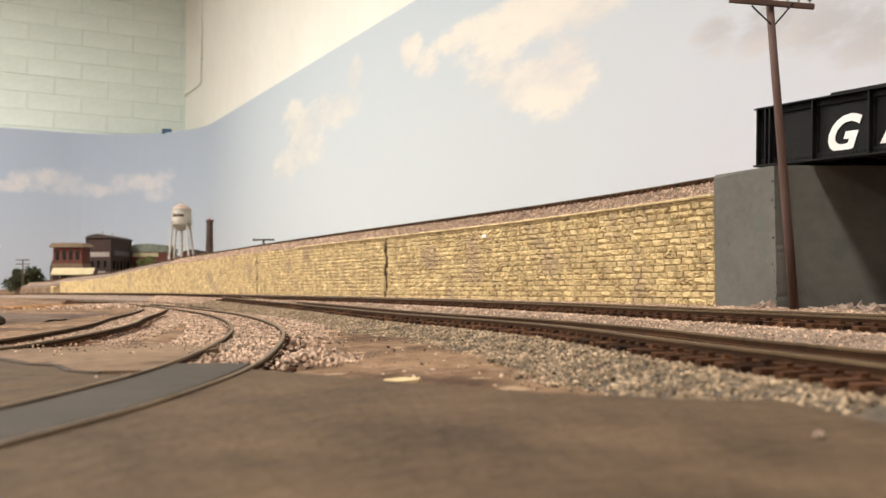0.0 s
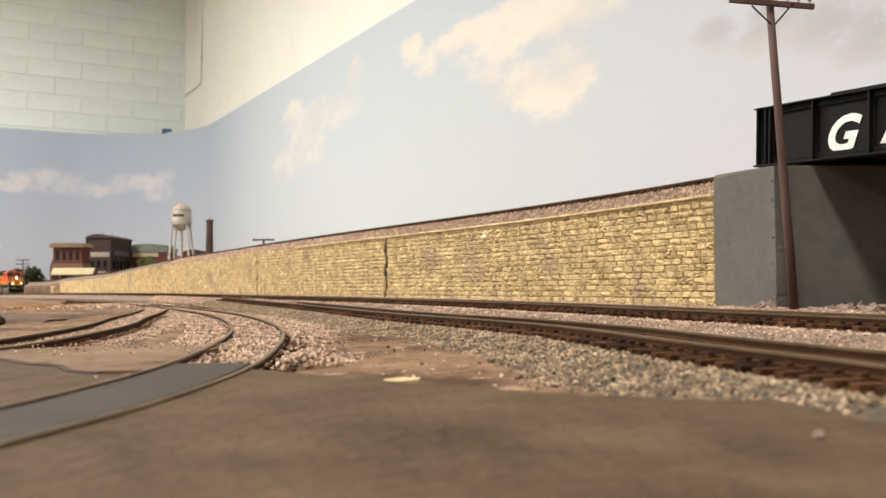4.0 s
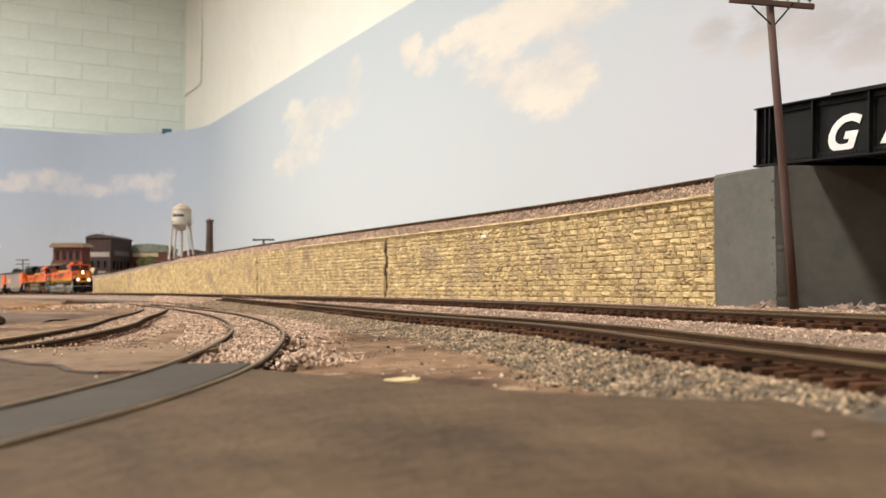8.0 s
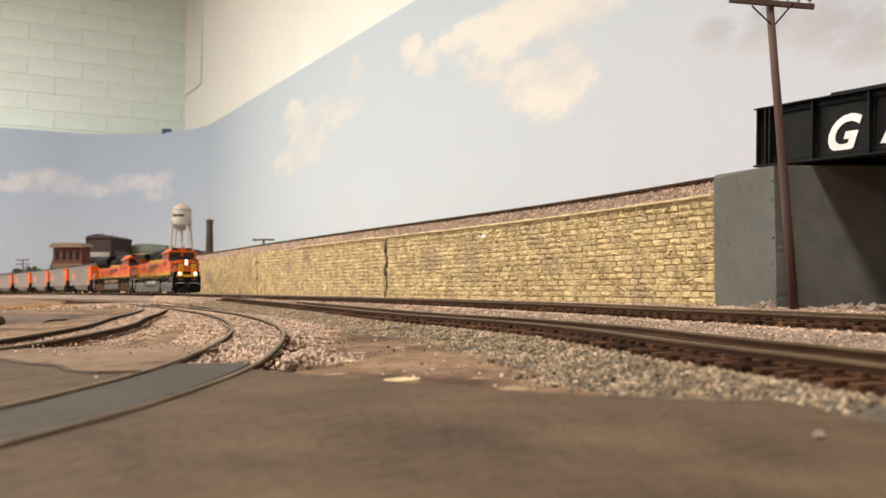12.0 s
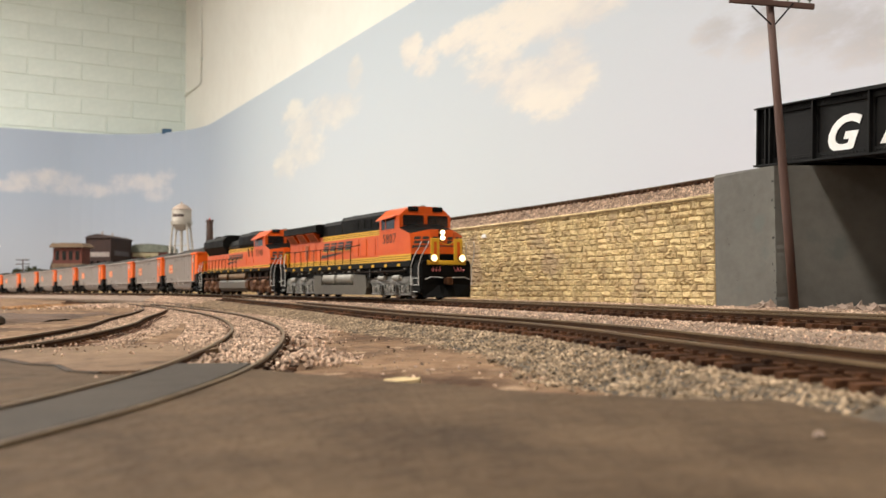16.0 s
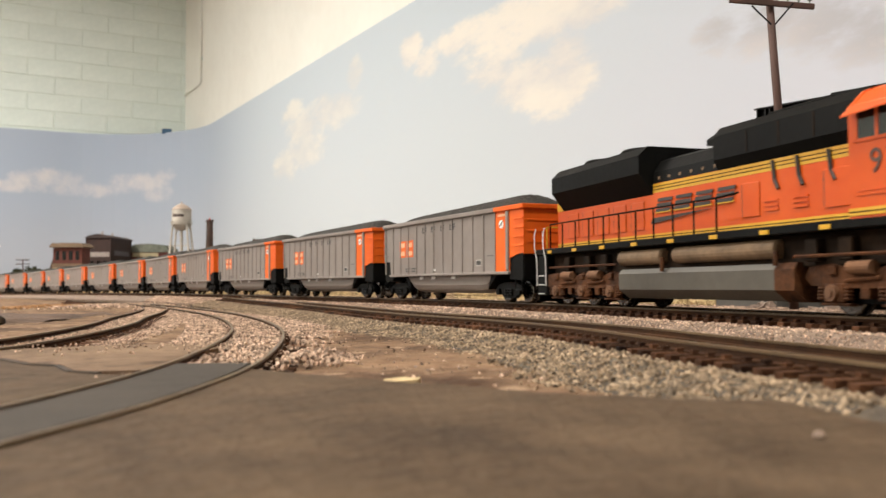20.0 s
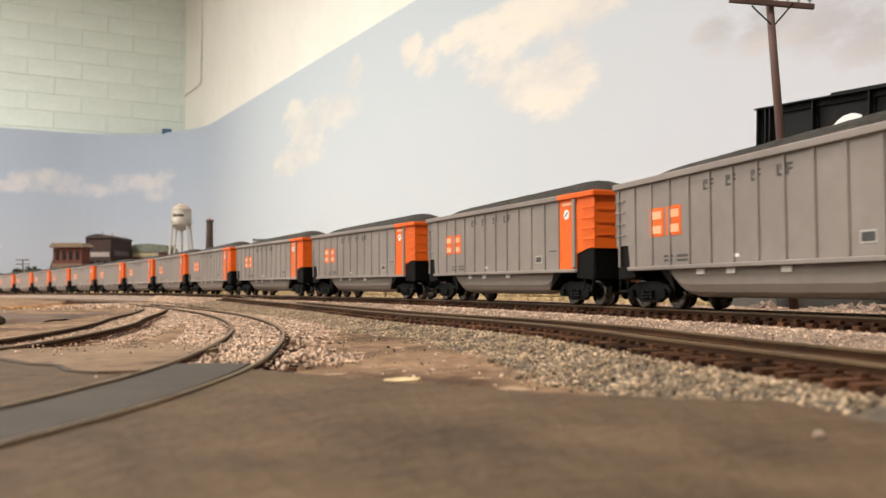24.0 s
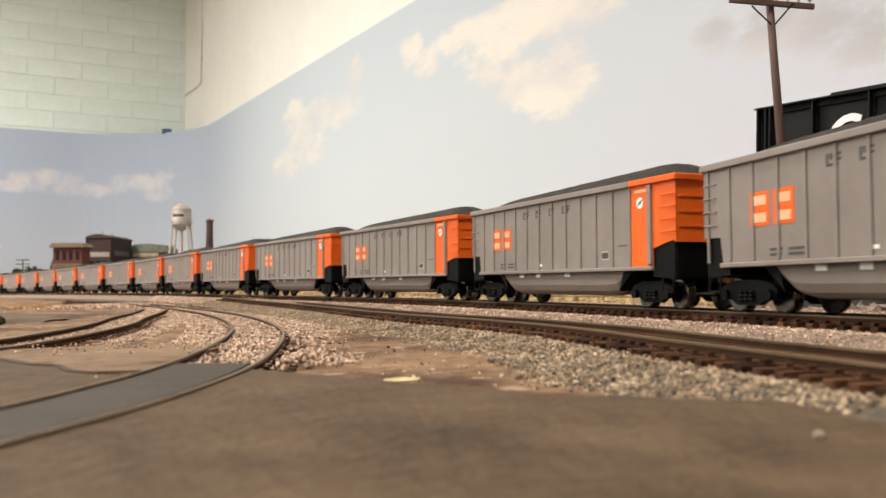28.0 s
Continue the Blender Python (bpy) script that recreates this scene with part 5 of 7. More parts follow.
def loco_truck(parent, x, mat, cast):
    """A three-axle truck: two sideframes, springs, brake cylinders and three wheelsets; cast: deep pedestals with sprung pockets."""
    t = part("truck", Geo().box(-31, 31, -8, 8, 6.5, 12.5, 0.4), M_BLACK, parent, m=mpose(x, 0, 0))
    TRUCKS.append((t, x))
    axles = (-21.5, 0, 21.5)
    for s in (-1, 1):
        y0, y1 = (s * 12.0, s * 14.6) if s > 0 else (s * 14.6, s * 12.0)
        yo = lambda a, b: (min(s * a, s * b), max(s * a, s * b))
        # Black board behind the sideframe, as shade between its parts.
        part("brake_shade", Geo().box(-30, 30, *yo(10.6, 11.6), 3.2, 13.5), M_BLACK, t)
        if cast:
            out = [(-33, 10.2), (-30, 12.6), (-25, 13.4), (-17, 13.0), (-13, 11.4), (-8, 11.4), (-4, 13.6), (4, 13.6), (8, 11.4), (13, 11.4), (17, 13.0), (25, 13.4), (30, 12.6), (33, 10.2)]
            for ax in reversed(axles):
                out += [(ax + 7.2, 8.4), (ax + 6.6, 3.0), (ax - 6.6, 3.0), (ax - 7.2, 8.4)]
            part("sideframe", Geo().prism(out, y0, y1, "y"), mat, t)
            for ax in axles:
                # Thin black plates paint the shade of the spring pockets.
                part("spring_pocket", Geo().box(ax - 6.0, ax - 2.2, *yo(14.6, 14.75), 3.9, 8.6).box(ax + 2.2, ax + 6.0, *yo(14.6, 14.75), 3.9, 8.6), M_BLACK, t, "black plate for the spring pocket's shade")
                for dx in (-4.1, 4.1):
                    sp = Geo()
                    for k in range(5):
                        sp.lathe([(0.75, 4.0 + 0.92 * k), (1.1, 4.35 + 0.92 * k), (0.75, 4.7 + 0.92 * k)], 10, (ax + dx, s * 14.9))
                    part("spring", sp, M_PALESTEEL, t, "pale coil spring")
                part("bearing_cap", Geo().tube((ax, s * 14.5, 5.8), (ax, s * 16.0, 5.8), 1.9, 14).tube((ax, s * 16.0, 5.8), (ax, s * 16.4, 5.8), 1.0, 10), mat, t)
                part("pedestal_tie", Geo().box(ax - 7.0, ax + 7.0, *yo(12.2, 15.4), 2.3, 3.2, 0.2), mat, t)
                part("frame_boss", Geo().box(ax - 5.6, ax + 5.6, *yo(14.6, 15.3), 9.4, 11.6, 0.4), mat, t)
            for cx, d in ((-10.8, -1), (10.8, 1)):
                part("brake_cylinder", Geo().tube((cx - 4.4, s * 15.2, 12.6), (cx + 4.4, s * 15.2, 12.6), 1.75, 14).tube((cx + d * 4.4, s * 15.2, 12.6), (cx + d * 6.6, s * 15.2, 12.4), 0.6, 8), M_PALESTEEL, t, "pale brake cylinder")
                part("brake_rod", Geo().wire([(cx - 5, s * 14.9, 10.4), (cx + 2, s * 15.0, 8.0), (cx + 3.2, s * 15.0, 3.6)], 0.45), mat, t)
                part("brake_shoe", Geo().box(cx - 1.4, cx + 1.4, *yo(12.2, 14.2), 3.6, 7.4, 0.3), M_GRIME, t)
        else:
            out = [(-33, 9.6), (-31, 12.4), (-22, 13.2), (-14, 11.2), (-7, 11.2), (0, 13.2), (7, 11.2), (14, 11.2), (22, 13.2), (31, 12.4), (33, 9.6), (30, 7.6), (12, 7.0), (-12, 7.0), (-30, 7.6)]
            part("sideframe", Geo().prism(out, y0, y1, "y"), mat, t)
            for ax in axles:
                part("axle_box", Geo().box(ax - 3.8, ax + 3.8, y0 - 0.3, y1 + 0.3, 3.2, 8.4, 0.5), mat, t)
                part("bearing_cap", Geo().tube((ax, s * 14.4, 5.8), (ax, s * 16.0, 5.8), 2.1, 14).tube((ax, s * 16.0, 5.8), (ax, s * 16.4, 5.8), 1.1, 10), M_RUSTLIT, t, "dusty bearing cap in the lit rust colour")
                part("tie_bar", Geo().box(ax - 5.4, ax + 5.4, y0, y1, 2.6, 3.3, 0.2), mat, t)
                part("lift_lug", Geo().box(ax - 1.6, ax + 1.6, *yo(14.6, 15.4), 10.2, 12.6, 0.3), mat, t)
            for cx in (-10.8, 10.8):
                part("brake_cylinder", Geo().tube((cx - 4, s * 15.2, 12.0), (cx + 4, s * 15.2, 12.0), 1.7, 14), M_RUSTLIT, t, "dusty brake cylinder in the lit rust colour")
                part("hanger", Geo().box(cx - 1.6, cx + 1.6, y0, y1, 4.4, 7.1, 0.2), mat, t)
                part("brake_rod", Geo().wire([(cx - 6, s * 15.0, 8.8), (cx + 6, s * 15.0, 9.6)], 0.5), mat, t)
            sp = Geo()
            for ax in axles:
                for dx in (-4.9, 4.9):
                    for k in range(4):
                        sp.lathe([(0.95, 4.0 + 0.85 * k), (1.3, 4.4 + 0.85 * k), (0.95, 4.8 + 0.85 * k)], 8, (ax + dx, s * 14.2))
            part("spring", sp, mat, t)
    # Motor boxes added to darken the bright gap beneath, where shade belongs.
    for ax in axles:
        part("traction_motor", Geo().box(ax - 8, ax + 5, -6.2, 6.2, 1.6, 9.0, 0.8), M_GRIME, t, "traction motor box, darkening the gap under the loco for shade")
    wheels_at(t, WHEEL_L, 5.85, axles)
    return t


def emblem(parent, x0, z0, wide, high, y, side):
    """The railway's mark: four slanted blocks of stacked bars with yellow edges over a long wedge."""
    w = wide / 4
    lean = side * high * 0.42
    at = lambda a, u, v: (a + side * w * u + lean * v, z0 + high * v)
    for k in range(4):
        a = x0 + side * k * w
        edge = [at(a, 0.02, -0.08), at(a, 0.86, -0.08), at(a, 0.86, 0.04), at(a, 0.02, 0.04)]
        part("emblem_edge", Geo().prism(edge, y - 0.06, y + 0.06, "y"), M_YELLOW, parent, "thin yellow edge under the emblem")
        for u0, u1, v0, v1 in ((0.0, 0.78, 0.0, 0.24), (0.0, 0.78, 0.38, 0.62), (0.0, 0.78, 0.76, 1.0)):
            pts = [at(a, u0, v0), at(a, u1, v0), at(a, u1, v1), at(a, u0, v1)]
            part("emblem_block", Geo().prism(pts, y - 0.09, y + 0.09, "y"), M_LOGO, parent, "dark slanted emblem bar")
    g = Geo().prism([(x0 - side * wide * 0.07, z0 - high * 0.86), (x0 - side * wide * 0.04, z0 - high * 0.42), (x0 + side * wide * 0.74, z0 - high * 0.26)], y - 0.08, y + 0.08, "y")
    part("emblem_wedge", g, M_LOGO, parent, "dark tapering emblem wedge")


def stripe_lines(parent, x0, x1, z0, z1, y, lines=2):
    """A yellow band with thin dark lines along it, both sides."""
    for s in (-1, 1):
        b = part("stripe", Geo().box(x0, x1, s * y - 0.1, s * y + 0.1, z0, z1), M_YELLOW, parent, "bright yellow stripe")
        for k in range(lines):
            z = z0 + (k + 1) * (z1 - z0) / (lines + 1)
            part("pinstripe", Geo().box(x0, x1, s * (y + 0.06) - 0.1, s * (y + 0.06) + 0.1, z - 0.13, z + 0.13), M_BLACK, b)


def grab(points, parent, r=0.26, mat=None, name="handrail", label="pale wire handrail"):
    return part(name, Geo().wire(points, r), mat or M_HANDRAIL, parent, label)


def end_gear(t, x, fw, lit, plate):
    """Pilot, plough, steps, coupler, hoses and end rails at x, facing fw (+1 or -1)."""
    f = fw
    X = lambda a: x + f * a
    bx = lambda a, b: (min(X(a), X(b)), max(X(a), X(b)))
    part("pilot", Geo().box(*bx(-2.4, 0), -15.8, 15.8, 6, 21.5, 0.4), M_BLACK, t)
    pl = Geo()
    pts = [(X(0), -15.5), (X(3.2), -5), (X(4.2), 0), (X(3.2), 5), (X(0), 15.5)]
    n = len(pts)
    pl.add([(px, py, 1.2) for px, py in pts] + [(X(0.2), py * 0.98, 8.5) for _, py in pts] + [(X(-1.5), py, 1.2) for _, py in pts],
           [(i, i + 1, n + i + 1, n + i) for i in range(n - 1)] + [(i, 2 * n + i, 2 * n + i + 1, i + 1) for i in range(n - 1)])
    part("plough", pl, M_BLACK, t)
    c = part("coupler", Geo().box(*bx(0, 4.2), -2.2, 2.2, 8.8, 12.4, 0.5).box(*bx(3.6, 6.6), -2.6, 0.6, 8.2, 12.8, 0.6), M_RUSTY, t, "brown cast coupler")
    for s in (-1, 1):
        lo_, hi_ = min(s * 12.2, s * 16.6), max(s * 12.2, s * 16.6)
        well = part("stepwell", Geo().box(*bx(-10.2, -0.8), lo_, hi_, 3.8, 21, 0.4), M_BLACK, t)
        for z in (4.4, 8.2, 12.0):
            step = part("step", Geo().box(*bx(-9.6, -1.8), min(s * 15.6, s * 17.2), max(s * 15.6, s * 17.2), z, z + 0.45), M_BLACK, well)
        for z in (4.4, 8.2, 12.0):
            part("step_edge", Geo().box(*bx(-9.0, -3.0), s * 17.3 - 0.12, s * 17.3 + 0.12, z, z + 0.4), M_HANDRAIL, well, "white painted step edge")
        for a in (-10.8, -1.6):
            grab([(X(a), s * 17.4, 8.0), (X(a), s * 17.5, 19.0), (X(a + 3.2), s * 17.2, 24.5), (X(a + 7), s * 15.5, 30.5), (X(a + 7.5), s * 14.6, 33.0)], t)
        h = Geo()
        for k in range(3):
            y = s * (4.6 + 2.2 * k)
            h.wire([(X(0.2), y, 18.6), (X(1.4), y + 0.3 * s, 16.6), (X(1.8), y + 0.9 * s, 16.0), (X(1.4), y + 1.6 * s, 17.2)], 0.34)
        part("air_hose", h, M_RED if plate else M_BLACK, t, "looped air hoses")
        part("uncoupling_lever", Geo().wire([(X(1.0), s * 3, 12.5), (X(1.4), s * 11, 12.8), (X(1.2), s * 14.5, 11.4)], 0.28), M_HANDRAIL, t)
    if plate:
        for y0, y1 in ((-10.4, -4.8), (4.8, 10.4)):
            part("end_plate", Geo().box(*bx(-0.4, 0.6), y0, y1, 20.5, 35, 0.3), M_YELLOW, t, "yellow end guard plate")
            part("guard_panel", Geo().box(*bx(0.6, 0.75), y0 + 1.9, y1 - 1.9, 24, 33), M_ORANGE, t)
        part("buffer_beam", Geo().box(*bx(-0.6, 0.7), -12.6, 12.6, 19.8, 22.4, 0.3), M_YELLOW, t, "yellow front sill")
        part("drop_chain", Geo().wire([(X(0.5), -4.8, 33.5), (X(0.6), -2.3, 31.8), (X(0.6), 0, 31.3), (X(0.6), 2.3, 31.8), (X(0.5), 4.8, 33.5)], 0.3), M_YELLOW, t, "yellow sagging safety chain")
        for y in (-9.2, 9.2):
            d = part("ditch_light", Geo().tube((X(-0.5), y, 23.6), (X(2.2), y, 23.6), 2.2, 16), M_BLACK, t)
            # A ring round the lens; on lit lamps its glow is the halo.
            part("reflector_bowl", Geo().tube((X(2.2), y, 23.6), (X(2.35), y, 23.6), 2.15, 16), M_HALO if lit else M_GLASS, d, "warm glowing ring that draws the lamp's halo" if lit else "")
            part("lens", Geo().tube((X(2.35), y, 23.6), (X(2.6), y, 23.6), 1.3, 16), M_LIGHT if lit else M_GLASS, d, "bright lit lens" if lit else "unlit clear lens")
    else:
        for y in (-12, -5, 5, 12):
            grab([(X(-0.2), y, 21), (X(-0.2), y, 33.5)], t, 0.35, M_YELLOW, "end_post", "yellow end railing post")
        for y0, y1 in ((-12, -5), (5, 12)):
            grab([(X(-0.2), y0, 33.5), (X(-0.2), y1, 33.5)], t, 0.35, M_YELLOW, "end_rail", "yellow end railing")


M_RED = material("red_hose_end", (0.16, 0.025, 0.025), (0.26, 0.05, 0.05), 60, 0.6)


def cab_and_nose(t, rear, front, nose, roof_z, lit, number, crest):
    """A full-width cab with sloped roof edges, windows, sunshade and a wedge nose."""
    W = 17.3
    prof = [(-W, 22.4), (-W, 49.8), (-12.5, roof_z - 1.6), (-8, roof_z), (8, roof_z), (12.5, roof_z - 1.6), (W, 49.8), (W, 22.4)]
    cab = part("cab", Geo().prism(prof, rear, front, "x"), M_ORANGE, t, "bright orange wide cab")
    part("roof_edge", Geo().prism([(-W - 0.3, 49.6), (-12.6, roof_z - 1.4), (-8, roof_z + 0.2), (8, roof_z + 0.2), (12.6, roof_z - 1.4), (W + 0.3, 49.6), (12.4, roof_z - 1.8), (-12.4, roof_z - 1.8)], rear - 0.3, rear + 0.8, "x"), M_ORANGE, cab)
    for s in (-1, 1):
        ya = lambda d: (min(s * W, s * (W + d)), max(s * W, s * (W + d)))
        fr = part("window_frame", Geo().box(rear + 2.4, front - 5.4, *ya(0.25), 41.2, 42.0).box(rear + 2.4, rear + 3.2, *ya(0.25), 41.2, 49.2).box(front - 6.2, front - 5.4, *ya(0.25), 41.2, 49.2).box(rear + 2.4, front - 5.4, *ya(0.25), 48.5, 49.2).box(rear + 8.6, rear + 9.6, *ya(0.25), 41.2, 49.2), M_ORANGE, cab)
        part("side_window", Geo().box(rear + 3.2, front - 6.2, *ya(0.1), 42, 48.5), M_GLASS, fr, "dark side window")
        sh = Geo().add([(rear + 1.0, s * W, 50.0), (front - 4.4, s * W, 50.0), (front - 4.6, s * (W + 3.0), 48.4), (rear + 0.8, s * (W + 3.0), 47.2), (rear + 1.0, s * W, 50.3), (front - 4.4, s * W, 50.3), (front - 4.6, s * (W + 3.0), 48.8), (rear + 0.8, s * (W + 3.0), 47.6)],
                       [(0, 1, 2, 3), (4, 7, 6, 5), (0, 4, 5, 1), (2, 6, 7, 3), (1, 5, 6, 2), (0, 3, 7, 4)])
        part("sunshade", sh, M_ORANGE, cab)
        part("cab_vent", Geo().box(rear + 2, front - 8, *ya(0.2), 28.6, 29.2).box(rear + 3, front - 10, *ya(0.2), 29.6, 29.9), M_ORANGE, cab)
        for k, digit in enumerate(number):
            x = (rear + front) / 2 + 0.2 + (k - 1.5) * 4.7 * (1 if s < 0 else -1)
            lettering("digit", digit, 8.2, M_DIGIT, cab, mpose(x, s * (W + 0.15), 33.6, 90, 0, 0 if s < 0 else 180), "dark painted digit", 0.08)
    # nose
    top = 42.4
    g = Geo()
    low, hi = 22.4, [(front - 1, -W, top), (nose - 2, -W, 38.2), (nose + 4.5, -7.5, crest), (nose + 4.5, 7.5, crest), (nose - 2, W, 37.6), (front - 1, W, top)]
    bot = [(front - 1, -W, low), (nose, -W, low), (nose + 6.5, -8, low), (nose + 6.5, 8, low), (nose, W, low), (front - 1, W, low)]
    g.add(bot + hi + [(front - 1, -9, crest + 4.6), (front - 1, 9, crest + 4.6)],
          [(0, 1, 7, 6), (1, 2, 8, 7), (2, 3, 9, 8), (3, 4, 10, 9), (4, 5, 11, 10), (0, 5, 4, 3, 2, 1), (0, 6, 12, 13, 11, 5)])
    n = part("nose", g, M_ORANGE, t, "wedge-shaped orange nose")
    base = Geo()
    ring_ = [(nose - 6, -W - 0.1), (nose + 0.1, -W - 0.1), (nose + 6.7, -8), (nose + 6.7, 8), (nose + 0.1, W + 0.1), (nose - 6, W + 0.1)]
    base.prism(ring_, 22.35, 26.2, "z")
    part("nose_base", base, M_BLACK, n, "black band round the nose's foot")
    gl = Geo().add(hi + [(front - 1, -9, crest + 4.6), (front - 1, 9, crest + 4.6)], [(0, 1, 2, 6), (6, 2, 3, 7), (7, 3, 4, 5)])
    part("glare_panel", gl, M_BLACK, n, "matt black anti-glare panel")
    for y in (-8.2, 8.2):
        wf = part("windshield_frame", Geo().box(front - 0.2, front + 0.35, y - 7.6, y + 7.6, 43.0, 50.6, 0.5), M_ORANGE, cab)
        part("windshield", Geo().box(front + 0.3, front + 0.5, y - 6.9, y + 6.9, 43.6, 50.0), M_GLASS, wf, "dark windshield pane")
        nb = part("number_board", Geo().box(front - 0.4, front + 0.7, y - 3.4, y + 3.4, roof_z - 3.0, roof_z - 0.2, 0.3), M_BLACK, cab)
        part("board_face", Geo().box(front + 0.7, front + 0.8, y - 2.5, y + 2.5, roof_z - 2.4, roof_z - 1.0), M_GLASS, nb, "dark number board face")
        part("door_groove", Geo().box(nose + 4.6, nose + 5.6, y - 0.2 - (3 if y > 0 else -3), y + 0.2 - (3 if y > 0 else -3), 25, 36), M_LOGO, n)
    g = Geo()
    face = lambda y, z: (nose + 6.55 - 2.0 * (z - 22.4) / (crest - 22.4) + 0.12, y, z)
    for y0, y1, z0, z1 in ((-6.8, -3.2, 32.2, 33.9), (-6.6, -3.0, 34.5, 36.2), (3.0, 6.6, 32.2, 33.9), (3.2, 6.8, 34.5, 36.2), (-7.6, 7.2, 30.5, 31.2)):
        g.add([face(y0, z0), face(y1, z0), face(y1 + 0.5, z1), face(y0 + 0.5, z1)], [(0, 1, 2, 3)])
    part("nose_emblem", g, M_LOGO, n, "dark slanted emblem bars")
    part("roof_beacon", Geo().lathe([(2.2, roof_z), (2.2, roof_z + 0.8), (1.4, roof_z + 1.5), (0.3, roof_z + 1.8)], 14, (front - 9, 3)), M_PALESTEEL, cab, "pale round roof antenna")
    for s in (-1, 1):
        part("wiper", Geo().wire([(front + 0.6, s * 8.2, 43.6), (front + 0.7, s * 5.4, 48.6)], 0.22), M_BLACK, cab)
    hl = part("headlight", Geo().box(nose + 4.2, nose + 5.9, -2.2, 2.2, 33.8, 40.4, 0.6), M_BLACK, n)
    for z in (35.6, 38.7):
        # Ring behind the lens, glowing as the halo when lit.
        part("reflector_bowl", Geo().tube((nose + 5.9, 0, z), (nose + 6.1, 0, z), 1.6, 16), M_HALO if lit else M_GLASS, hl, "warm glowing ring that draws the lamp's halo" if lit else "")
        part("lens", Geo().tube((nose + 6.1, 0, z), (nose + 6.35, 0, z), 1.15, 16), M_LIGHT if lit else M_GLASS, hl, "bright lit lens" if lit else "unlit clear lens")
    for s in (-1, 1):
        g = Geo()
        a, b = Vector((nose + 0.1, s * W, 0)), Vector((nose + 6.1, s * 8.2, 0))
        across = lambda u, z: tuple(a.lerp(b, u) + Vector((0.84, s * 0.54, 0)) * 0.16 + Vector((0, 0, z)))
        for u0, u1, z0, z1 in ((0.16, 0.50, 32.2, 33.9), (0.18, 0.52, 34.5, 36.2), (0.60, 0.94, 32.2, 33.9), (0.62, 0.96, 34.5, 36.2)):
            g.add([across(u0 - 0.05, z0), across(u1 - 0.05, z0), across(u1, z1), across(u0, z1)], [(0, 1, 2, 3)])
        g.add([across(0.02, 29.6), across(0.95, 30.4), across(0.95, 31.1), across(0.05, 31.2)], [(0, 1, 2, 3)])
        part("nose_emblem", g, M_LOGO, n, "dark slanted emblem blocks")
    return cab


def sill_marks(t, x0, x1, step, z0=19.3, z1=20.9):
    for s in (-1, 1):
        for k in range(int((x1 - x0) / step)):
            x = x0 + k * step
            part("reflector", Geo().box(x, x + 3.8, s * 17.5 - 0.12, s * 17.5 + 0.12, z0, z1), M_YELLOW, t, "small yellow reflective mark")


def walkway_rails(t, x0, x1, step):
    for s in (-1, 1):
        y = s * 17.0
        for x in np.arange(x0, x1 + 0.1, step):
            part("stanchion", Geo().tube((x, y, 21), (x, y, 33.6), 0.3, 6), M_BLACK, t)
        part("handrail", Geo().wire([(x0, y, 33.6), (x1, y, 33.6), (x1 + 4, s * 12, 35)], 0.3), M_BLACK, t)


def hood_doors(t, spans, y, z0, z1, mat):
    for s in (-1, 1):
        for a, b in spans:
            d = part("hood_door", Geo().box(a, b, min(s * y, s * (y + 0.35)), max(s * y, s * (y + 0.35)), z0, z1, 0.15), mat, t)
            part("hinge", Geo().box(a - 0.35, a, min(s * y, s * (y + 0.22)), max(s * y, s * (y + 0.22)), z0 + 0.4, z1 - 0.4), M_LOGO, d)


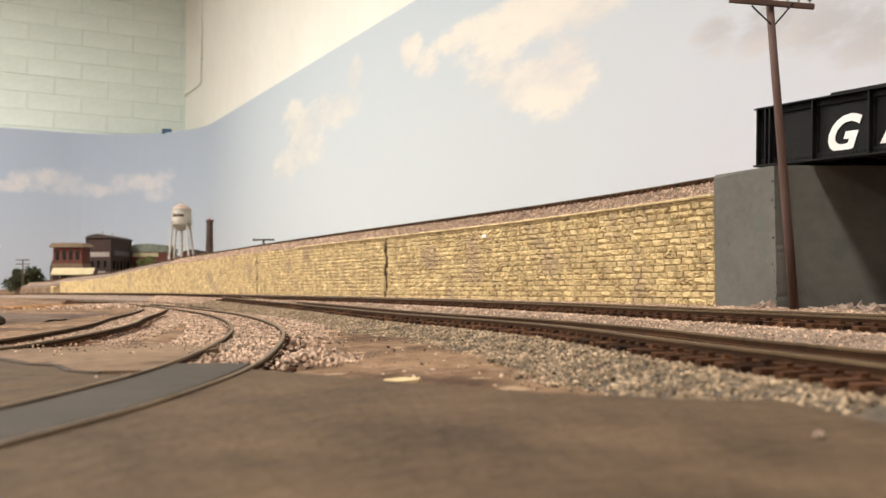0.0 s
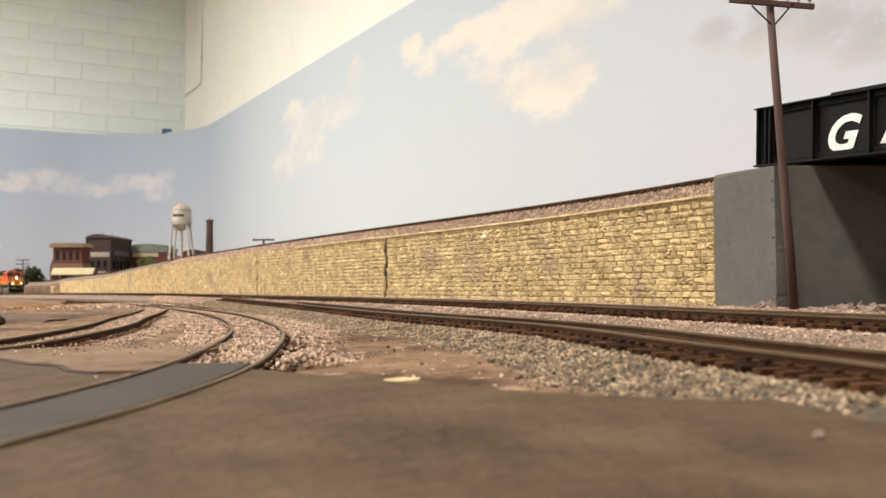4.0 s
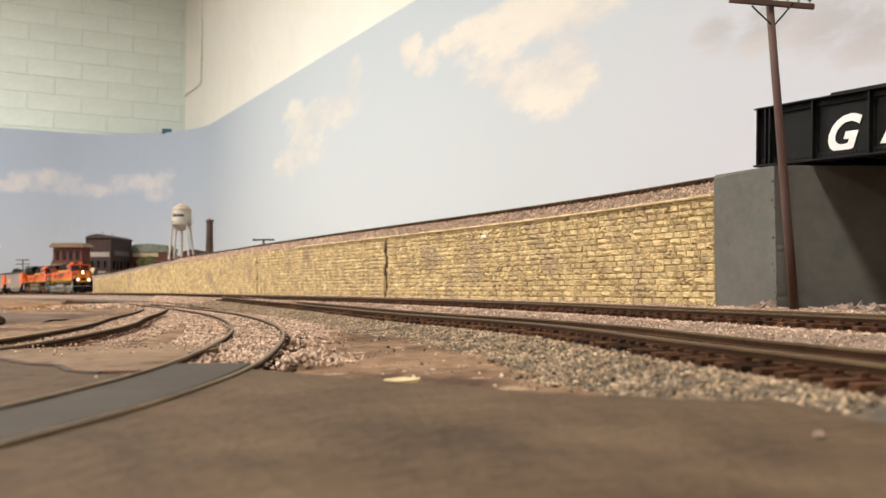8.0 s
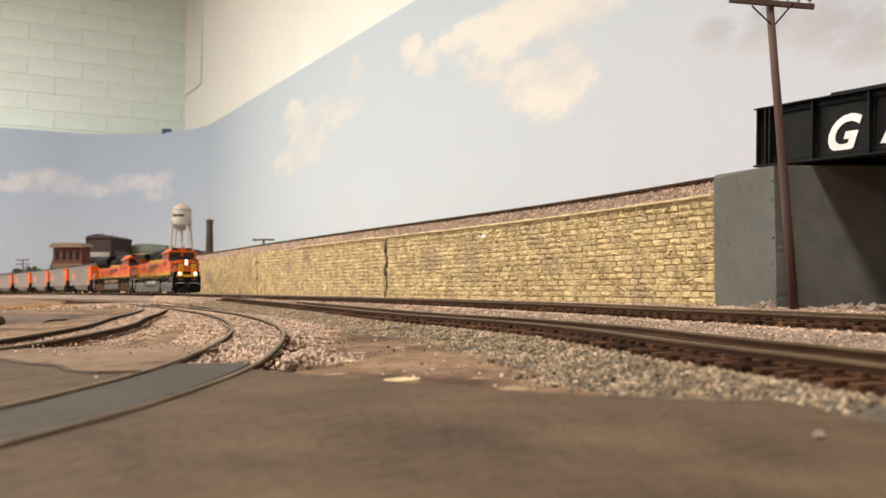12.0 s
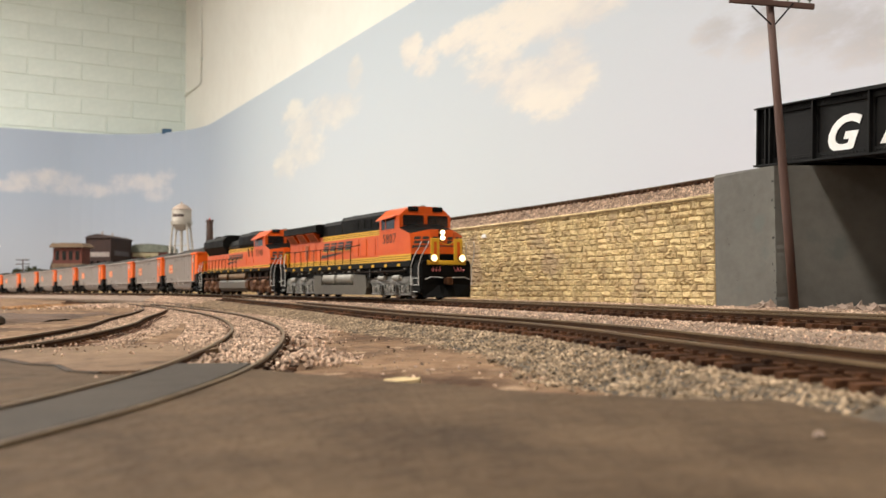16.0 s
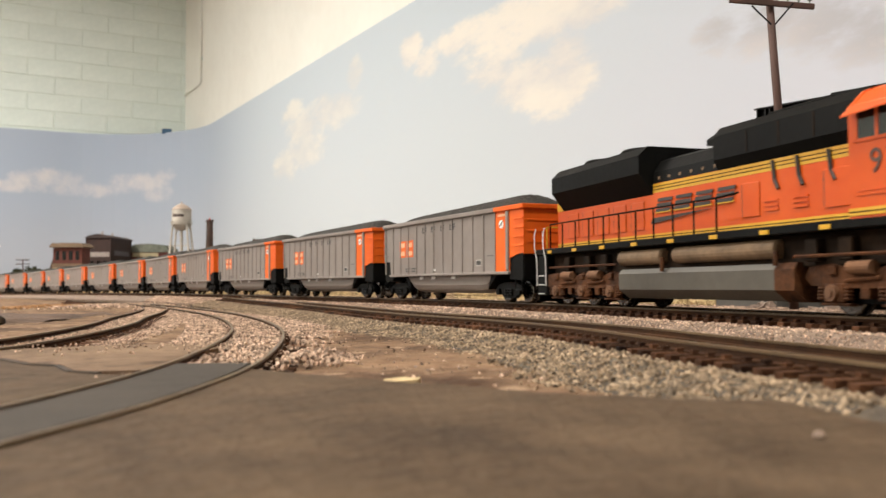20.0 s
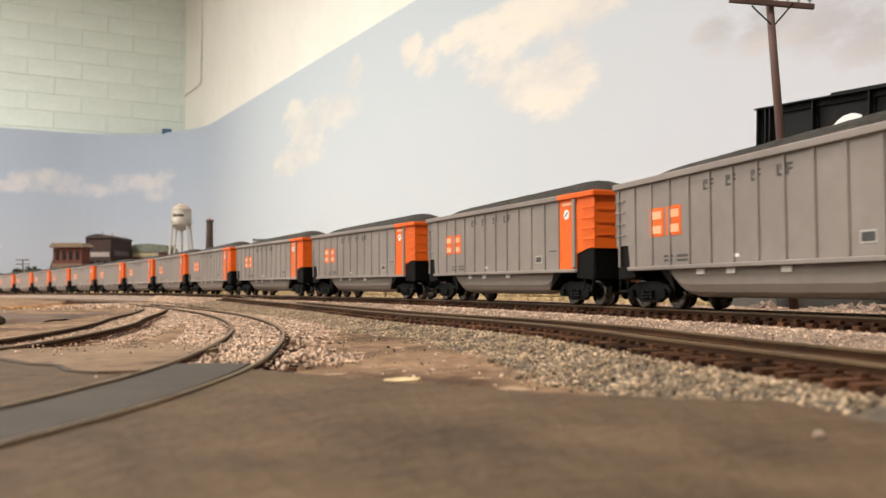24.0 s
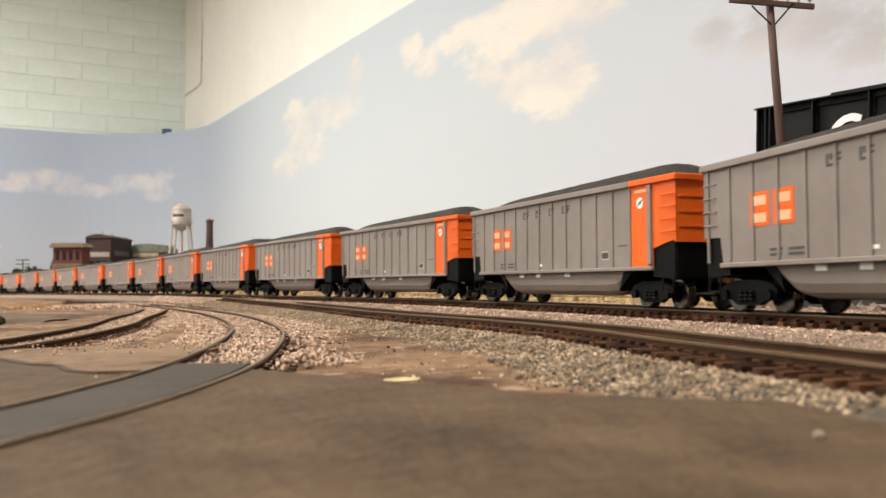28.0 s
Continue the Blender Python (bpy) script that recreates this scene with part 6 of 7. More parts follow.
def loco_new():
    t = thing("locomotive", "clean orange and black diesel locomotive with lit headlights", "locomotive", "locomotives of the train")
    part("walkway", Geo().box(-123, 108, -17.4, 17.4, 19.0, 22.3, 0.3).box(108, 118, -15.6, 15.6, 19.0, 22.3, 0.3), M_BLACK, t)
    rng = random.Random(17)
    for s in (-1, 1):
        part("sill_pipe", Geo().wire([(-100, s * 16.6, 18.2), (-58, s * 16.6, 18.0), (22, s * 16.6, 18.2), (24, s * 16.6, 16.6), (98, s * 16.6, 16.6)], 0.4), M_GRIME, t, "dark pipe under the sill")
        part("sand_pipe", Geo().wire([(46, s * 15.9, 18.4), (47, s * 16.2, 13.6), (44.5, s * 15.4, 9.0)], 0.4), M_SILVER, t, "pale bent sand pipe")
        for k in range(26):
            x = -108 + 8.2 * k + rng.uniform(-2, 2)
            z = rng.uniform(15.0, 18.0)
            if -56 < x < 40 and z < 16.6:
                z = 17.4
            w, h = rng.uniform(0.5, 2.2), rng.uniform(0.4, 1.4)
            part("sill_fitting", Geo().box(x - w * 0.7, x + w * 0.7, s * 16.3 - 0.6, s * 16.3 + 0.6, z - h / 2, z + h / 2, 0.15), rng.choice((M_PALESTEEL, M_SILVER, M_BLACK, M_GRIME)), t)
    part("underframe", Geo().box(-112, 104, -13, 13, 12.5, 19.0, 0.3), M_BLACK, t)
    H = 10.6
    part("long_hood", Geo().prism([(-H, 22.3), (-H, 43.4), (H, 43.4), (H, 22.3)], -119, 64, "x"), M_ORANGE, t, "orange engine hood")
    part("hood_top", Geo().prism([(-H, 43.4), (-H, 51.0), (-8.6, 53.6), (8.6, 53.6), (H, 51.0), (H, 43.4)], -48, -14, "x"), M_BLACK, t, "black hood roof")
    part("brake_housing", Geo().prism([(-H, 43.4), (-H, 52.8), (-9.0, 55.2), (9.0, 55.2), (H, 52.8), (H, 43.4)], -14, 64, "x"), M_BLACK, t, "black dynamic brake housing")
    for s in (-1, 1):
        for k in range(5):
            lv = part("louver", Geo().box(8 + 10.4 * k, 16.8 + 10.4 * k, s * (H + 0.1) - 0.15, s * (H + 0.1) + 0.15, 45.6, 51.6), M_BLACK, t)
            sl = Geo()
            for j in range(9):
                sl.box(8.4 + 10.4 * k, 16.4 + 10.4 * k, s * (H + 0.3) - 0.12, s * (H + 0.3) + 0.12, 46.0 + 0.6 * j, 46.3 + 0.6 * j)
            part("slat", sl, M_BLACK, lv)
        part("vent_plate", Geo().box(48, 51, s * (H + 0.5) - 0.12, s * (H + 0.5) + 0.12, 48.2, 50.8), M_TANK, t)
        for k in range(3):
            part("panel_seam", Geo().box(-40 + 14 * k, -39.6 + 14 * k, s * (H + 0.05) - 0.1, s * (H + 0.05) + 0.1, 43.6, 50.4), M_GRIME, t)
    # radiator wings
    Wg = 16.4
    part("radiator", Geo().prism([(-H, 45.5), (-Wg, 47.4), (-Wg, 51.8), (-14.6, 52.8), (14.6, 52.8), (Wg, 51.8), (Wg, 47.4), (H, 45.5)], -118.5, -47.5, "x"), M_BLACK, t, "black overhanging radiator")
    for s in (-1, 1):
        for k in range(3):
            x = -116 + 22 * k
            g = Geo().add([(x, s * (H + 0.2), 40.2), (x + 17, s * (H + 0.2), 40.2), (x + 17, s * (Wg - 0.8), 47.0), (x, s * (Wg - 0.8), 47.0), (x, s * H, 40.2), (x + 17, s * H, 40.2), (x + 17, s * H, 47), (x, s * H, 47)],
                          [(0, 1, 2, 3), (4, 7, 6, 5), (0, 3, 7, 4), (1, 5, 6, 2), (0, 4, 5, 1), (3, 2, 6, 7)])
            rb = part("radiator_intake", g, M_ORANGE, t)
            g = Geo().add([(x + 2, s * (H + 0.75), 40.8), (x + 15, s * (H + 0.75), 40.8), (x + 15, s * (Wg - 0.9), 46.3), (x + 2, s * (Wg - 0.9), 46.3)], [(0, 1, 2, 3)])
            part("intake_grille", g, M_GRILLE, rb, "dark red shaded mesh")
    part("exhaust_stack", Geo().box(-32, -20, -3.5, 3.5, 53.5, 54.8, 0.4), M_SILVER, t, "pale steel exhaust stack")
    part("horn", Geo().tube((-13, 2, 55.9), (-7, 2, 56.6), 0.7, 8).tube((-13, -2, 55.9), (-7, -2, 56.6), 0.7, 8).box(-13.4, -12, -2.6, 2.6, 55.1, 56.3), M_BLACK, t)
    stripe_lines(t, -48, 64, 40.0, 43.4, H, 2)
    stripe_lines(t, -119, 64, 22.6, 26.2, H, 2)
    stripe_lines(t, 64, 107.2, 22.6, 26.4, 17.45, 2)
    hood_doors(t, [(-104, -98), (-96, -90), (-84, -76), (-70, -62), (8, 17), (20, 30), (34, 44), (48, 60)], H, 27, 39, M_ORANGE)
    for s in (-1, 1):
        part("grille_door", Geo().box(-83, -77, s * (H + 0.5) - 0.1, s * (H + 0.5) + 0.1, 28, 38.4), M_GRILLE, t, "dark red mesh door")
        emblem(t, -47 if s < 0 else 5, 32.6, 54, 5.8, s * (H + 0.45), 1 if s < 0 else -1)
    cab_and_nose(t, 64, 92, 107.5, 55.4, True, "5807", 40.4)
    end_gear(t, 118, 1, True, True)
    end_gear(t, -123, -1, False, False)
    walkway_rails(t, -118, 18, 13.6)
    sill_marks(t, -112, 108, 18.3)
    # fuel tank
    tk = part("fuel_tank", Geo().prism([(-53, 5), (-53, 15.4), (-38, 15.4), (-38, 8.6), (20, 8.6), (20, 15.4), (39, 15.4), (41, 7), (39, 2.2), (-51, 2.2)], -15.8, 15.8, "y"), M_TANK, t, "grey slab-sided fuel tank")
    for s in (-1, 1):
        for a, b in ((-34, -12.5), (-7, 17)):
            part("air_reservoir", Geo().tube((a, s * 13.0, 12.9), (b, s * 13.0, 12.9), 3.9, 22).tube((a - 0.9, s * 13.0, 12.9), (a, s * 13.0, 12.9), 2.8, 22, 3.9).tube((b, s * 13.0, 12.9), (b + 0.9, s * 13.0, 12.9), 3.9, 22, 2.8), M_PALESTEEL, tk, "silver cylindrical air reservoir", smooth=False)
            for x in (a + 3, b - 3):
                part("reservoir_cradle", Geo().box(x - 0.7, x + 0.7, s * 13.6 - 2.4, s * 13.6 + 2.4, 8.4, 9.6, 0.2), M_TANK, tk)
    part("tank_lining", Geo().box(-37, 20, -10, 10, 9.5, 17.6), M_BLACK, t)
    pip = Geo()
    for s in (-1, 1):
        pip.wire([(-60, s * 15.8, 16.2), (20, s * 15.8, 16.2), (40, s * 15.6, 15.2), (96, s * 15.6, 15.8)], 0.4)
        pip.box(43, 49, s * 15 - 1.2, s * 15 + 1.2, 12.5, 17.5, 0.3)
        pip.box(62, 68, s * 15.4 - 0.8, s * 15.4 + 0.8, 13.4, 16.6, 0.3)
    part("piping", pip, M_BLACK, t)
    loco_truck(t, 75, M_SILVER, True)
    loco_truck(t, -86, M_SILVER, True)
    return t


def loco_old():
    t = thing("locomotive", "weathered orange diesel locomotive with rust-dusted trucks", "locomotive", "locomotives of the train")
    part("walkway", Geo().box(-121, 122, -17.4, 17.4, 21.2, 23.6, 0.3), M_BLACK, t)
    part("underframe", Geo().box(-112, 108, -13, 13, 12.5, 21.2, 0.3), M_GRIME, t, "grimy dark underframe")
    H = 10.6
    part("long_hood", Geo().prism([(-H, 23.6), (-H, 39.4), (H, 39.4), (H, 23.6)], -112, 67, "x"), M_ORANGE, t, "orange engine hood")
    part("hood_shoulder", Geo().prism([(-H, 39.4), (-H, 43.0), (H, 43.0), (H, 39.4)], -34, 67, "x"), M_ORANGE, t)
    part("hood_top", Geo().prism([(-H, 42.9), (-10.2, 47), (-7.5, 51.0), (-3, 52.6), (3, 52.6), (7.5, 51.0), (10.2, 47), (H, 42.9)], -34, 8, "x"), M_BLACK, t, "rounded black hood roof")
    part("brake_housing", Geo().prism([(-H, 42.9), (-H - 1.6, 46), (-H - 1.6, 53.2), (-9.8, 56.0), (9.8, 56.0), (H + 1.6, 53.2), (H + 1.6, 46), (H, 42.9)], 4, 66, "x"), M_BLACK, t, "black dynamic brake housing")
    part("brake_hatch", Geo().box(26, 52, -9, 9, 55.9, 56.9, 0.4), M_BLACK, t)
    part("exhaust_lip", Geo().prism([(-10.4, 51.4), (-10.4, 53.2), (-8.6, 54.6), (8.6, 54.6), (10.4, 53.2), (10.4, 51.4)], -2, 4.4, "x"), M_BLACK, t)
    for s in (-1, 1):
        for k in range(6):
            part("roof_lug", Geo().box(-31 + 6.5 * k, -29.8 + 6.5 * k, s * 10.2 - 0.4, s * 10.2 + 0.4, 44.2, 45.2, 0.1), M_DUSTTAN, t, "small dusty lifting lug")
        for k in range(3):
            part("hatch_seam", Geo().box(20 + 14 * k, 20.5 + 14 * k, s * 12.25 - 0.1, s * 12.25 + 0.1, 46.4, 52.8), M_GRIME, t)
    Wg = 16.2
    part("radiator", Geo().prism([(-H, 39.3), (-Wg, 46.5), (-Wg, 52.8), (-12.5, 56.2), (12.5, 56.2), (Wg, 52.8), (Wg, 46.5), (H, 39.3)], -106, -34, "x"), M_BLACK, t, "black flared radiator housing")
    for x in (-86, -56):
        part("radiator_fan", Geo().lathe([(9.8, 56.0), (9.8, 57.6), (8.8, 58.4), (2.0, 58.4)], 24, (x, 0)), M_BLACK, t)
    stripe_lines(t, -34, 66, 39.8, 42.9, H, 2)
    for s in (-1, 1):
        part("rear_stripe", Geo().box(-112.2, -103.4, s * H - 0.15, s * H + 0.15, 39.5, 43.0), M_YELLOW, t, "bright yellow stripe")
    part("rear_hood", Geo().prism([(-H, 39.4), (-H, 46.5), (-8, 49.5), (8, 49.5), (H, 46.5), (H, 39.4)], -112, -103, "x"), M_BLACK, t)
    stripe_lines(t, -112, 66, 24.0, 25.7, H, 1)
    stripe_lines(t, 66, 110.6, 24.0, 25.8, 17.45, 1)
    hood_doors(t, [(-101, -92), (-88, -79), (-75, -66), (-62, -53), (-49, -40), (16, 24), (50, 62)], H, 27.5, 37.5, M_ORANGE)
    for s in (-1, 1):
        emblem(t, -32 if s < 0 else 14, 33.0, 46, 4.6, s * (H + 0.45), 1 if s < 0 else -1)
        for x in (30, 40, 52):
            part("drain_pipe", Geo().wire([(x, s * (H + 0.4), 42.5), (x + 0.8, s * (H + 0.4), 37), (x + 2.2, s * (H + 0.4), 34.5)], 0.55), M_LOGO, t)
        for x in (26, 38):
            for k in range(3):
                part("vent_slot", Geo().box(x, x + 6, s * (H + 0.2) - 0.2, s * (H + 0.2) + 0.2, 28.6 + 1.3 * k, 29.2 + 1.3 * k), M_ORANGE, t)
    cab_and_nose(t, 66, 97, 111, 55.8, False, "9340", 39.8)
    end_gear(t, 122, 1, False, True)
    end_gear(t, -121, -1, False, False)
    walkway_rails(t, -106, 12, 11.8)
    sill_marks(t, -108, 110, 23.4, 21.5, 22.7)
    part("fuel_tank", Geo().prism([(-14.5, 13.6), (-15.6, 12), (-15.6, 6.5), (-11.5, 3.4), (11.5, 3.4), (15.6, 6.5), (15.6, 12), (14.5, 13.6)], -50, 36, "x"), M_TANK, t, "grey rounded fuel tank with dust")
    part("tank_end", Geo().prism([(-14.5, 13.8), (-15.8, 12), (-15.8, 6.4), (-11.5, 3.2), (11.5, 3.2), (15.8, 6.4), (15.8, 12), (14.5, 13.8)], 36, 44, "x"), M_RUSTY, t, "rust-brown tank end")
    for s in (-1, 1):
        for a, b in ((-50, -22), (-14, 36)):
            part("air_reservoir", Geo().tube((a, s * 13.6, 17.6), (b, s * 13.6, 17.6), 2.7, 18).tube((a - 0.6, s * 13.6, 17.6), (a, s * 13.6, 17.6), 1.8, 18, 2.7).tube((b, s * 13.6, 17.6), (b + 0.6, s * 13.6, 17.6), 2.7, 18, 1.8), M_DUSTTAN, t, "dust-caked tan air reservoir")
        for x in (50, 62, 78, 96, -62, -76, -94):
            part("brake_cylinder", Geo().box(x - 2.4, x + 2.4, s * 14 - 1.5, s * 14 + 1.5, 13.8, 19.6, 0.4), M_GRIME, t)
        g = Geo()
        g.wire([(44, s * 15.5, 15.2), (108, s * 15.5, 15.2)], 0.45).wire([(-110, s * 15.5, 15.6), (-52, s * 15.5, 15.6)], 0.45)
        part("brake_pipe", g, M_RUSTY, t)
        part("tank_filler", Geo().wire([(-20, s * 15.9, 17), (-20, s * 16.2, 12.5)], 0.7).wire([(37, s * 15.9, 17), (37, s * 16.2, 13)], 0.7), M_RUSTY, t)
    loco_truck(t, 78, M_RUSTY, False)
    loco_truck(t, -82, M_RUSTY, False)
    return t


M_GRILLE = material("shaded_red_mesh", (0.22, 0.045, 0.012), (0.34, 0.075, 0.02), 300, 0.8)
M_STAIN = material("grey_number_bars", (0.035, 0.031, 0.028), (0.06, 0.055, 0.05), 60, 0.7)
M_PALEO = material("pale_orange_panel", (0.75, 0.36, 0.18), (0.82, 0.44, 0.26), 60, 0.6)


M_PLATE = material("dusty_white_plate", (0.36, 0.33, 0.29), (0.46, 0.43, 0.38), 60, 0.6)


def tub_geo(s, W):
    """A rounded trough under the floor on one side, shallower towards its ends."""
    g, m = Geo(), 9
    for x, deep in ((-50, 0.05), (-47.5, 0.55), (-43.5, 0.9), (-38, 1.0), (40, 1.0), (45.5, 0.9), (49.5, 0.55), (52, 0.05)):
        for k in range(m):
            a = k / (m - 1) * math.pi
            g.v.append((x, s * (9.2 + (W - 1.6 - 9.2) * math.cos(a)), 13.4 - 9.2 * deep * math.sin(a) ** 0.6))
    g.f = [(i * m + k, (i + 1) * m + k, (i + 1) * m + k + 1, i * m + k + 1) for i in range(7) for k in range(m - 1)]
    g.f += [tuple(range(m)), tuple(range(7 * m, 8 * m))]
    return g


def coal_car():
    t = thing("coal_car", "grey and orange high-sided coal car heaped with coal", "coal car", "coal cars of the train")
    W = 17.0
    x0, x1, zs, zt = -83.5, 84.5, 13.8, 44.4
    side = [(x0, 22.2), (x0, zt), (58, zt), (58, zs), (-73, zs), (-74.5, 22.2)]
    for s in (-1, 1):
        ya = lambda a, b: (min(s * a, s * b), max(s * a, s * b))
        part("side_panel", Geo().prism(side, *ya(W - 0.8, W), "y"), M_CARGREY, t)
        part("orange_panel", Geo().prism([(58, zt), (x1, zt), (x1, 23.0), (78, 22.0), (71.6, 20.4), (71.4, zs), (58, zs)], *ya(W - 0.8, W + 0.03), "y"), M_ORANGE2, t, "bright orange end panel")
        for k in range(13):
            x = -80.6 + 11.55 * k
            part("side_rib", Geo().prism([(s * W, zs + 0.6), (s * (W + 0.45), zs + 1.0), (s * (W + 0.45), zt - 2.0), (s * W, zt - 1.6)], x - 0.5, x + 0.5, "x"), M_CARGREY, t)
        part("stripe_rib", Geo().prism([(s * W, zs + 0.6), (s * (W + 0.9), zs + 1.6), (s * (W + 0.9), zt - 2.6), (s * W, zt - 1.6)], 69.4, 71.4, "x"), M_CARGREY, t, "grey upright rib")
        part("top_chord", Geo().box(x0, 58, *ya(W - 1.0, W + 1.1), zt - 2.0, zt + 0.2, 0.3), M_CARGREY, t)
        part("top_chord", Geo().box(58, x1, *ya(W - 1.0, W + 1.1), zt - 2.0, zt + 0.2, 0.3), M_ORANGE2, t, "orange end of the top chord")
        part("side_sill", Geo().box(-74, 71.6, *ya(W - 1.2, W + 0.8), zs - 0.7, zs + 0.7, 0.25), M_CARGREY, t)
        # painted marks
        for bx in (-59.2, -48.4):
            for bz in (24.2, 29.0):
                mk = part("mark_panel", Geo().box(bx, bx + 9.2, *ya(W, W + 0.12), bz, bz + 4.8), M_ORANGE2, t, "orange marking square")
                part("mark_bar", Geo().box(bx + 2.0, bx + 7.8, *ya(W + 0.12, W + 0.2), bz + 1.0, bz + 3.6), M_PALEO, mk, "pale bar of writing")
        for bx, w in ((-26.4, 5.4), (-14.6, 4.8), (-2.6, 4.2), (8.6, 6.4)):
            g = Geo()
            for u0, u1, v0, v1 in ((0.0, 0.16, 0.1, 1), (0.0, 0.42, 0.0, 0.22), (0.26, 0.42, 0.5, 1), (0.58, 0.76, 0, 1), (0.58, 1.0, 0.78, 1), (0.58, 1.0, 0.38, 0.58)):
                g.box(bx + w * u0, bx + w * u1, *ya(W, W + 0.12), 36.8 + 3.2 * v0, 36.8 + 3.2 * v1)
            part("letter_bar", g, M_STAIN, t, "dark bars of worn lettering")
        for bx, bz, w, h, mm in ((-50, 17.2, 5.5, 0.7, M_STAIN), (-50, 15.8, 5, 0.7, M_STAIN), (-42, 17.2, 7, 0.7, M_STAIN), (-42, 15.8, 7, 0.7, M_STAIN), (38.6, 17.4, 5.4, 3.2, M_PLATE), (50, 22.0, 6, 0.35, M_STAIN), (-12, 16.0, 3, 1.0, M_WHITE), (60.8, 40.0, 7.2, 1.1, M_PALEO)):
            part("stencil_bar", Geo().box(bx, bx + w, *ya(W, W + 0.12), bz, bz + h), mm, t, "small block of stencilled marks")
        part("stencil_plate", Geo().box(39.1, 43.5, *ya(W + 0.12, W + 0.2), 17.9, 20.1), M_STAIN, t)
        r = part("roundel", Geo().tube((64.2, s * W, 36.4), (64.2, s * (W + 0.2), 36.4), 2.0, 20), M_WHITE, t, "white round emblem")
        part("roundel_mark", Geo().prism([(62.6, 35.2), (64.6, 36.2), (66.0, 37.8), (63.8, 36.8)], *ya(W + 0.2, W + 0.28), "y"), M_STAIN, r)
        for k in range(4):
            z = 25.8 + 4.1 * k
            part("ladder_rung", Geo().wire([(77.2, s * W, z), (77.2, s * (W + 0.8), z), (84.2, s * (W + 0.8), z), (84.2, s * W, z)], 0.22), M_ORANGE2, t, "orange ladder rung")
            part("ladder_rung", Geo().wire([(-82.8, s * W, z), (-82.8, s * (W + 0.7), z), (-76.4, s * (W + 0.7), z), (-76.4, s * W, z)], 0.2), M_CARGREY, t, "grey ladder rung")
        # sunken tubs
        part("tub", tub_geo(s, W), M_CARGREY, t, "grey sunken tub")
        for x in (-33, -17, 8):
            part("sill_tab", Geo().box(x, x + 4.2, *ya(W - 1.5, W - 1.2), 11.4, 13.0), M_WHITE, t, "small white tab")
    # Sill and brake gear, added in black to deepen the shade beneath.
    part("brake_beam", Geo().box(-46, 46, -2.2, 2.2, 5.6, 12.6, 0.4).tube((-40, 4, 7.5), (30, 4, 7.5), 1.0, 8), M_BLACK, t, "black centre sill and brake gear, darkening the gap for shade")
    part("tub_floor", Geo().box(-74, 73, -W + 0.8, W - 0.8, 13.0, 14.6), M_BLACK, t)
    # ends with black sloped shrouds
    for f, mat, lab in ((1, M_ORANGE2, "bright orange end wall"), (-1, M_CARGREY, "grey end wall")):
        xe = x1 if f > 0 else x0
        ex = lambda a, b: (min(xe + f * a, xe + f * b), max(xe + f * a, xe + f * b))
        part("end_wall", Geo().box(*ex(-0.9, 0), -W, W, 22.2, zt, 0.1), mat, t, lab)
        part("end_cap", Geo().box(*ex(-1.0, 0.9), -W - 1.0, W + 1.0, zt - 2.0, zt + 0.25, 0.3), mat, t)
        for z in (27.5, 32.4, 37.4):
            part("end_rib", Geo().box(*ex(0, 0.3), -W + 1.2, W - 1.2, z - 0.5, z + 0.5, 0.1), mat, t)
        prof = [(xe - f * 1.2, 22.2), (xe - f * 10.6, 22.2), (xe - f * 13.2, 20.2), (xe - f * 13.2, 11.0), (xe - f * 1.2, 10.2)]
        part("end_shroud", Geo().prism(prof, -16.6, 16.6, "y"), M_BLACK, t, "black angled end shroud")
        part("shroud_rib", Geo().box(*ex(-1.2, -0.6), -16.2, 16.2, 10.6, 22.2), M_BLACK, t)
        part("draft_sill", Geo().box(*ex(-24, 0.6), -3.4, 3.4, 8.6, 13.8, 0.4), M_BLACK, t)
        part("coupler", Geo().box(*ex(0.6, 5.4), -1.6, 1.6, 8.8, 12.0, 0.4).box(*ex(5.0, 8.2), -2.2, 0.8, 8.3, 12.5, 0.5), M_RUSTY, t, "brown cast coupler")
        part("air_hose", Geo().wire([(xe + f * 0.6, 5, 11), (xe + f * 2.4, 4.6, 8), (xe + f * 5, 3, 6.4)], 0.35), M_BLACK, t)
        part("tub_end", Geo().prism([(xe - f * 34, 13.4), (xe - f * 37, 6), (xe - f * 33, 9.5), (xe - f * 27, 13.4)], -W + 1.8, W - 1.8, "y"), M_BLACK, t)
        for s in (-1, 1):
            part("corner_step", Geo().wire([(xe - f * 2, s * 16.4, 11.6), (xe - f * 2, s * 16.8, 6.0), (xe - f * 8, s * 16.8, 6.0), (xe - f * 8, s * 16.4, 11.6)], 0.35), M_BLACK, t)
        # truck
        tr = part("truck", Geo().box(-3.6, 3.6, -12, 12, 5, 9.5, 0.4), M_BLACK, t, "black two-axle truck", m=mpose(f * 66.5, 0, 0))
        TRUCKS.append((tr, f * 66.5))
        for s in (-1, 1):
            y0, y1 = (11.6, 13.8) if s > 0 else (-13.8, -11.6)
            g = Geo().prism([(-13.4, 6.6), (-11.6, 8.0), (-6, 9.4), (6, 9.4), (11.6, 8.0), (13.4, 6.6), (12.4, 3.8), (8, 3.8), (5, 2.2), (-5, 2.2), (-8, 3.8), (-12.4, 3.8)], y0, y1, "y")
            for ax in (-10.2, 10.2):
                g.tube((ax, s * 13.6, 5.2), (ax, s * 15.0, 5.2), 1.7, 12)
            part("sideframe", g, M_BLACK, tr)
            sp = Geo()
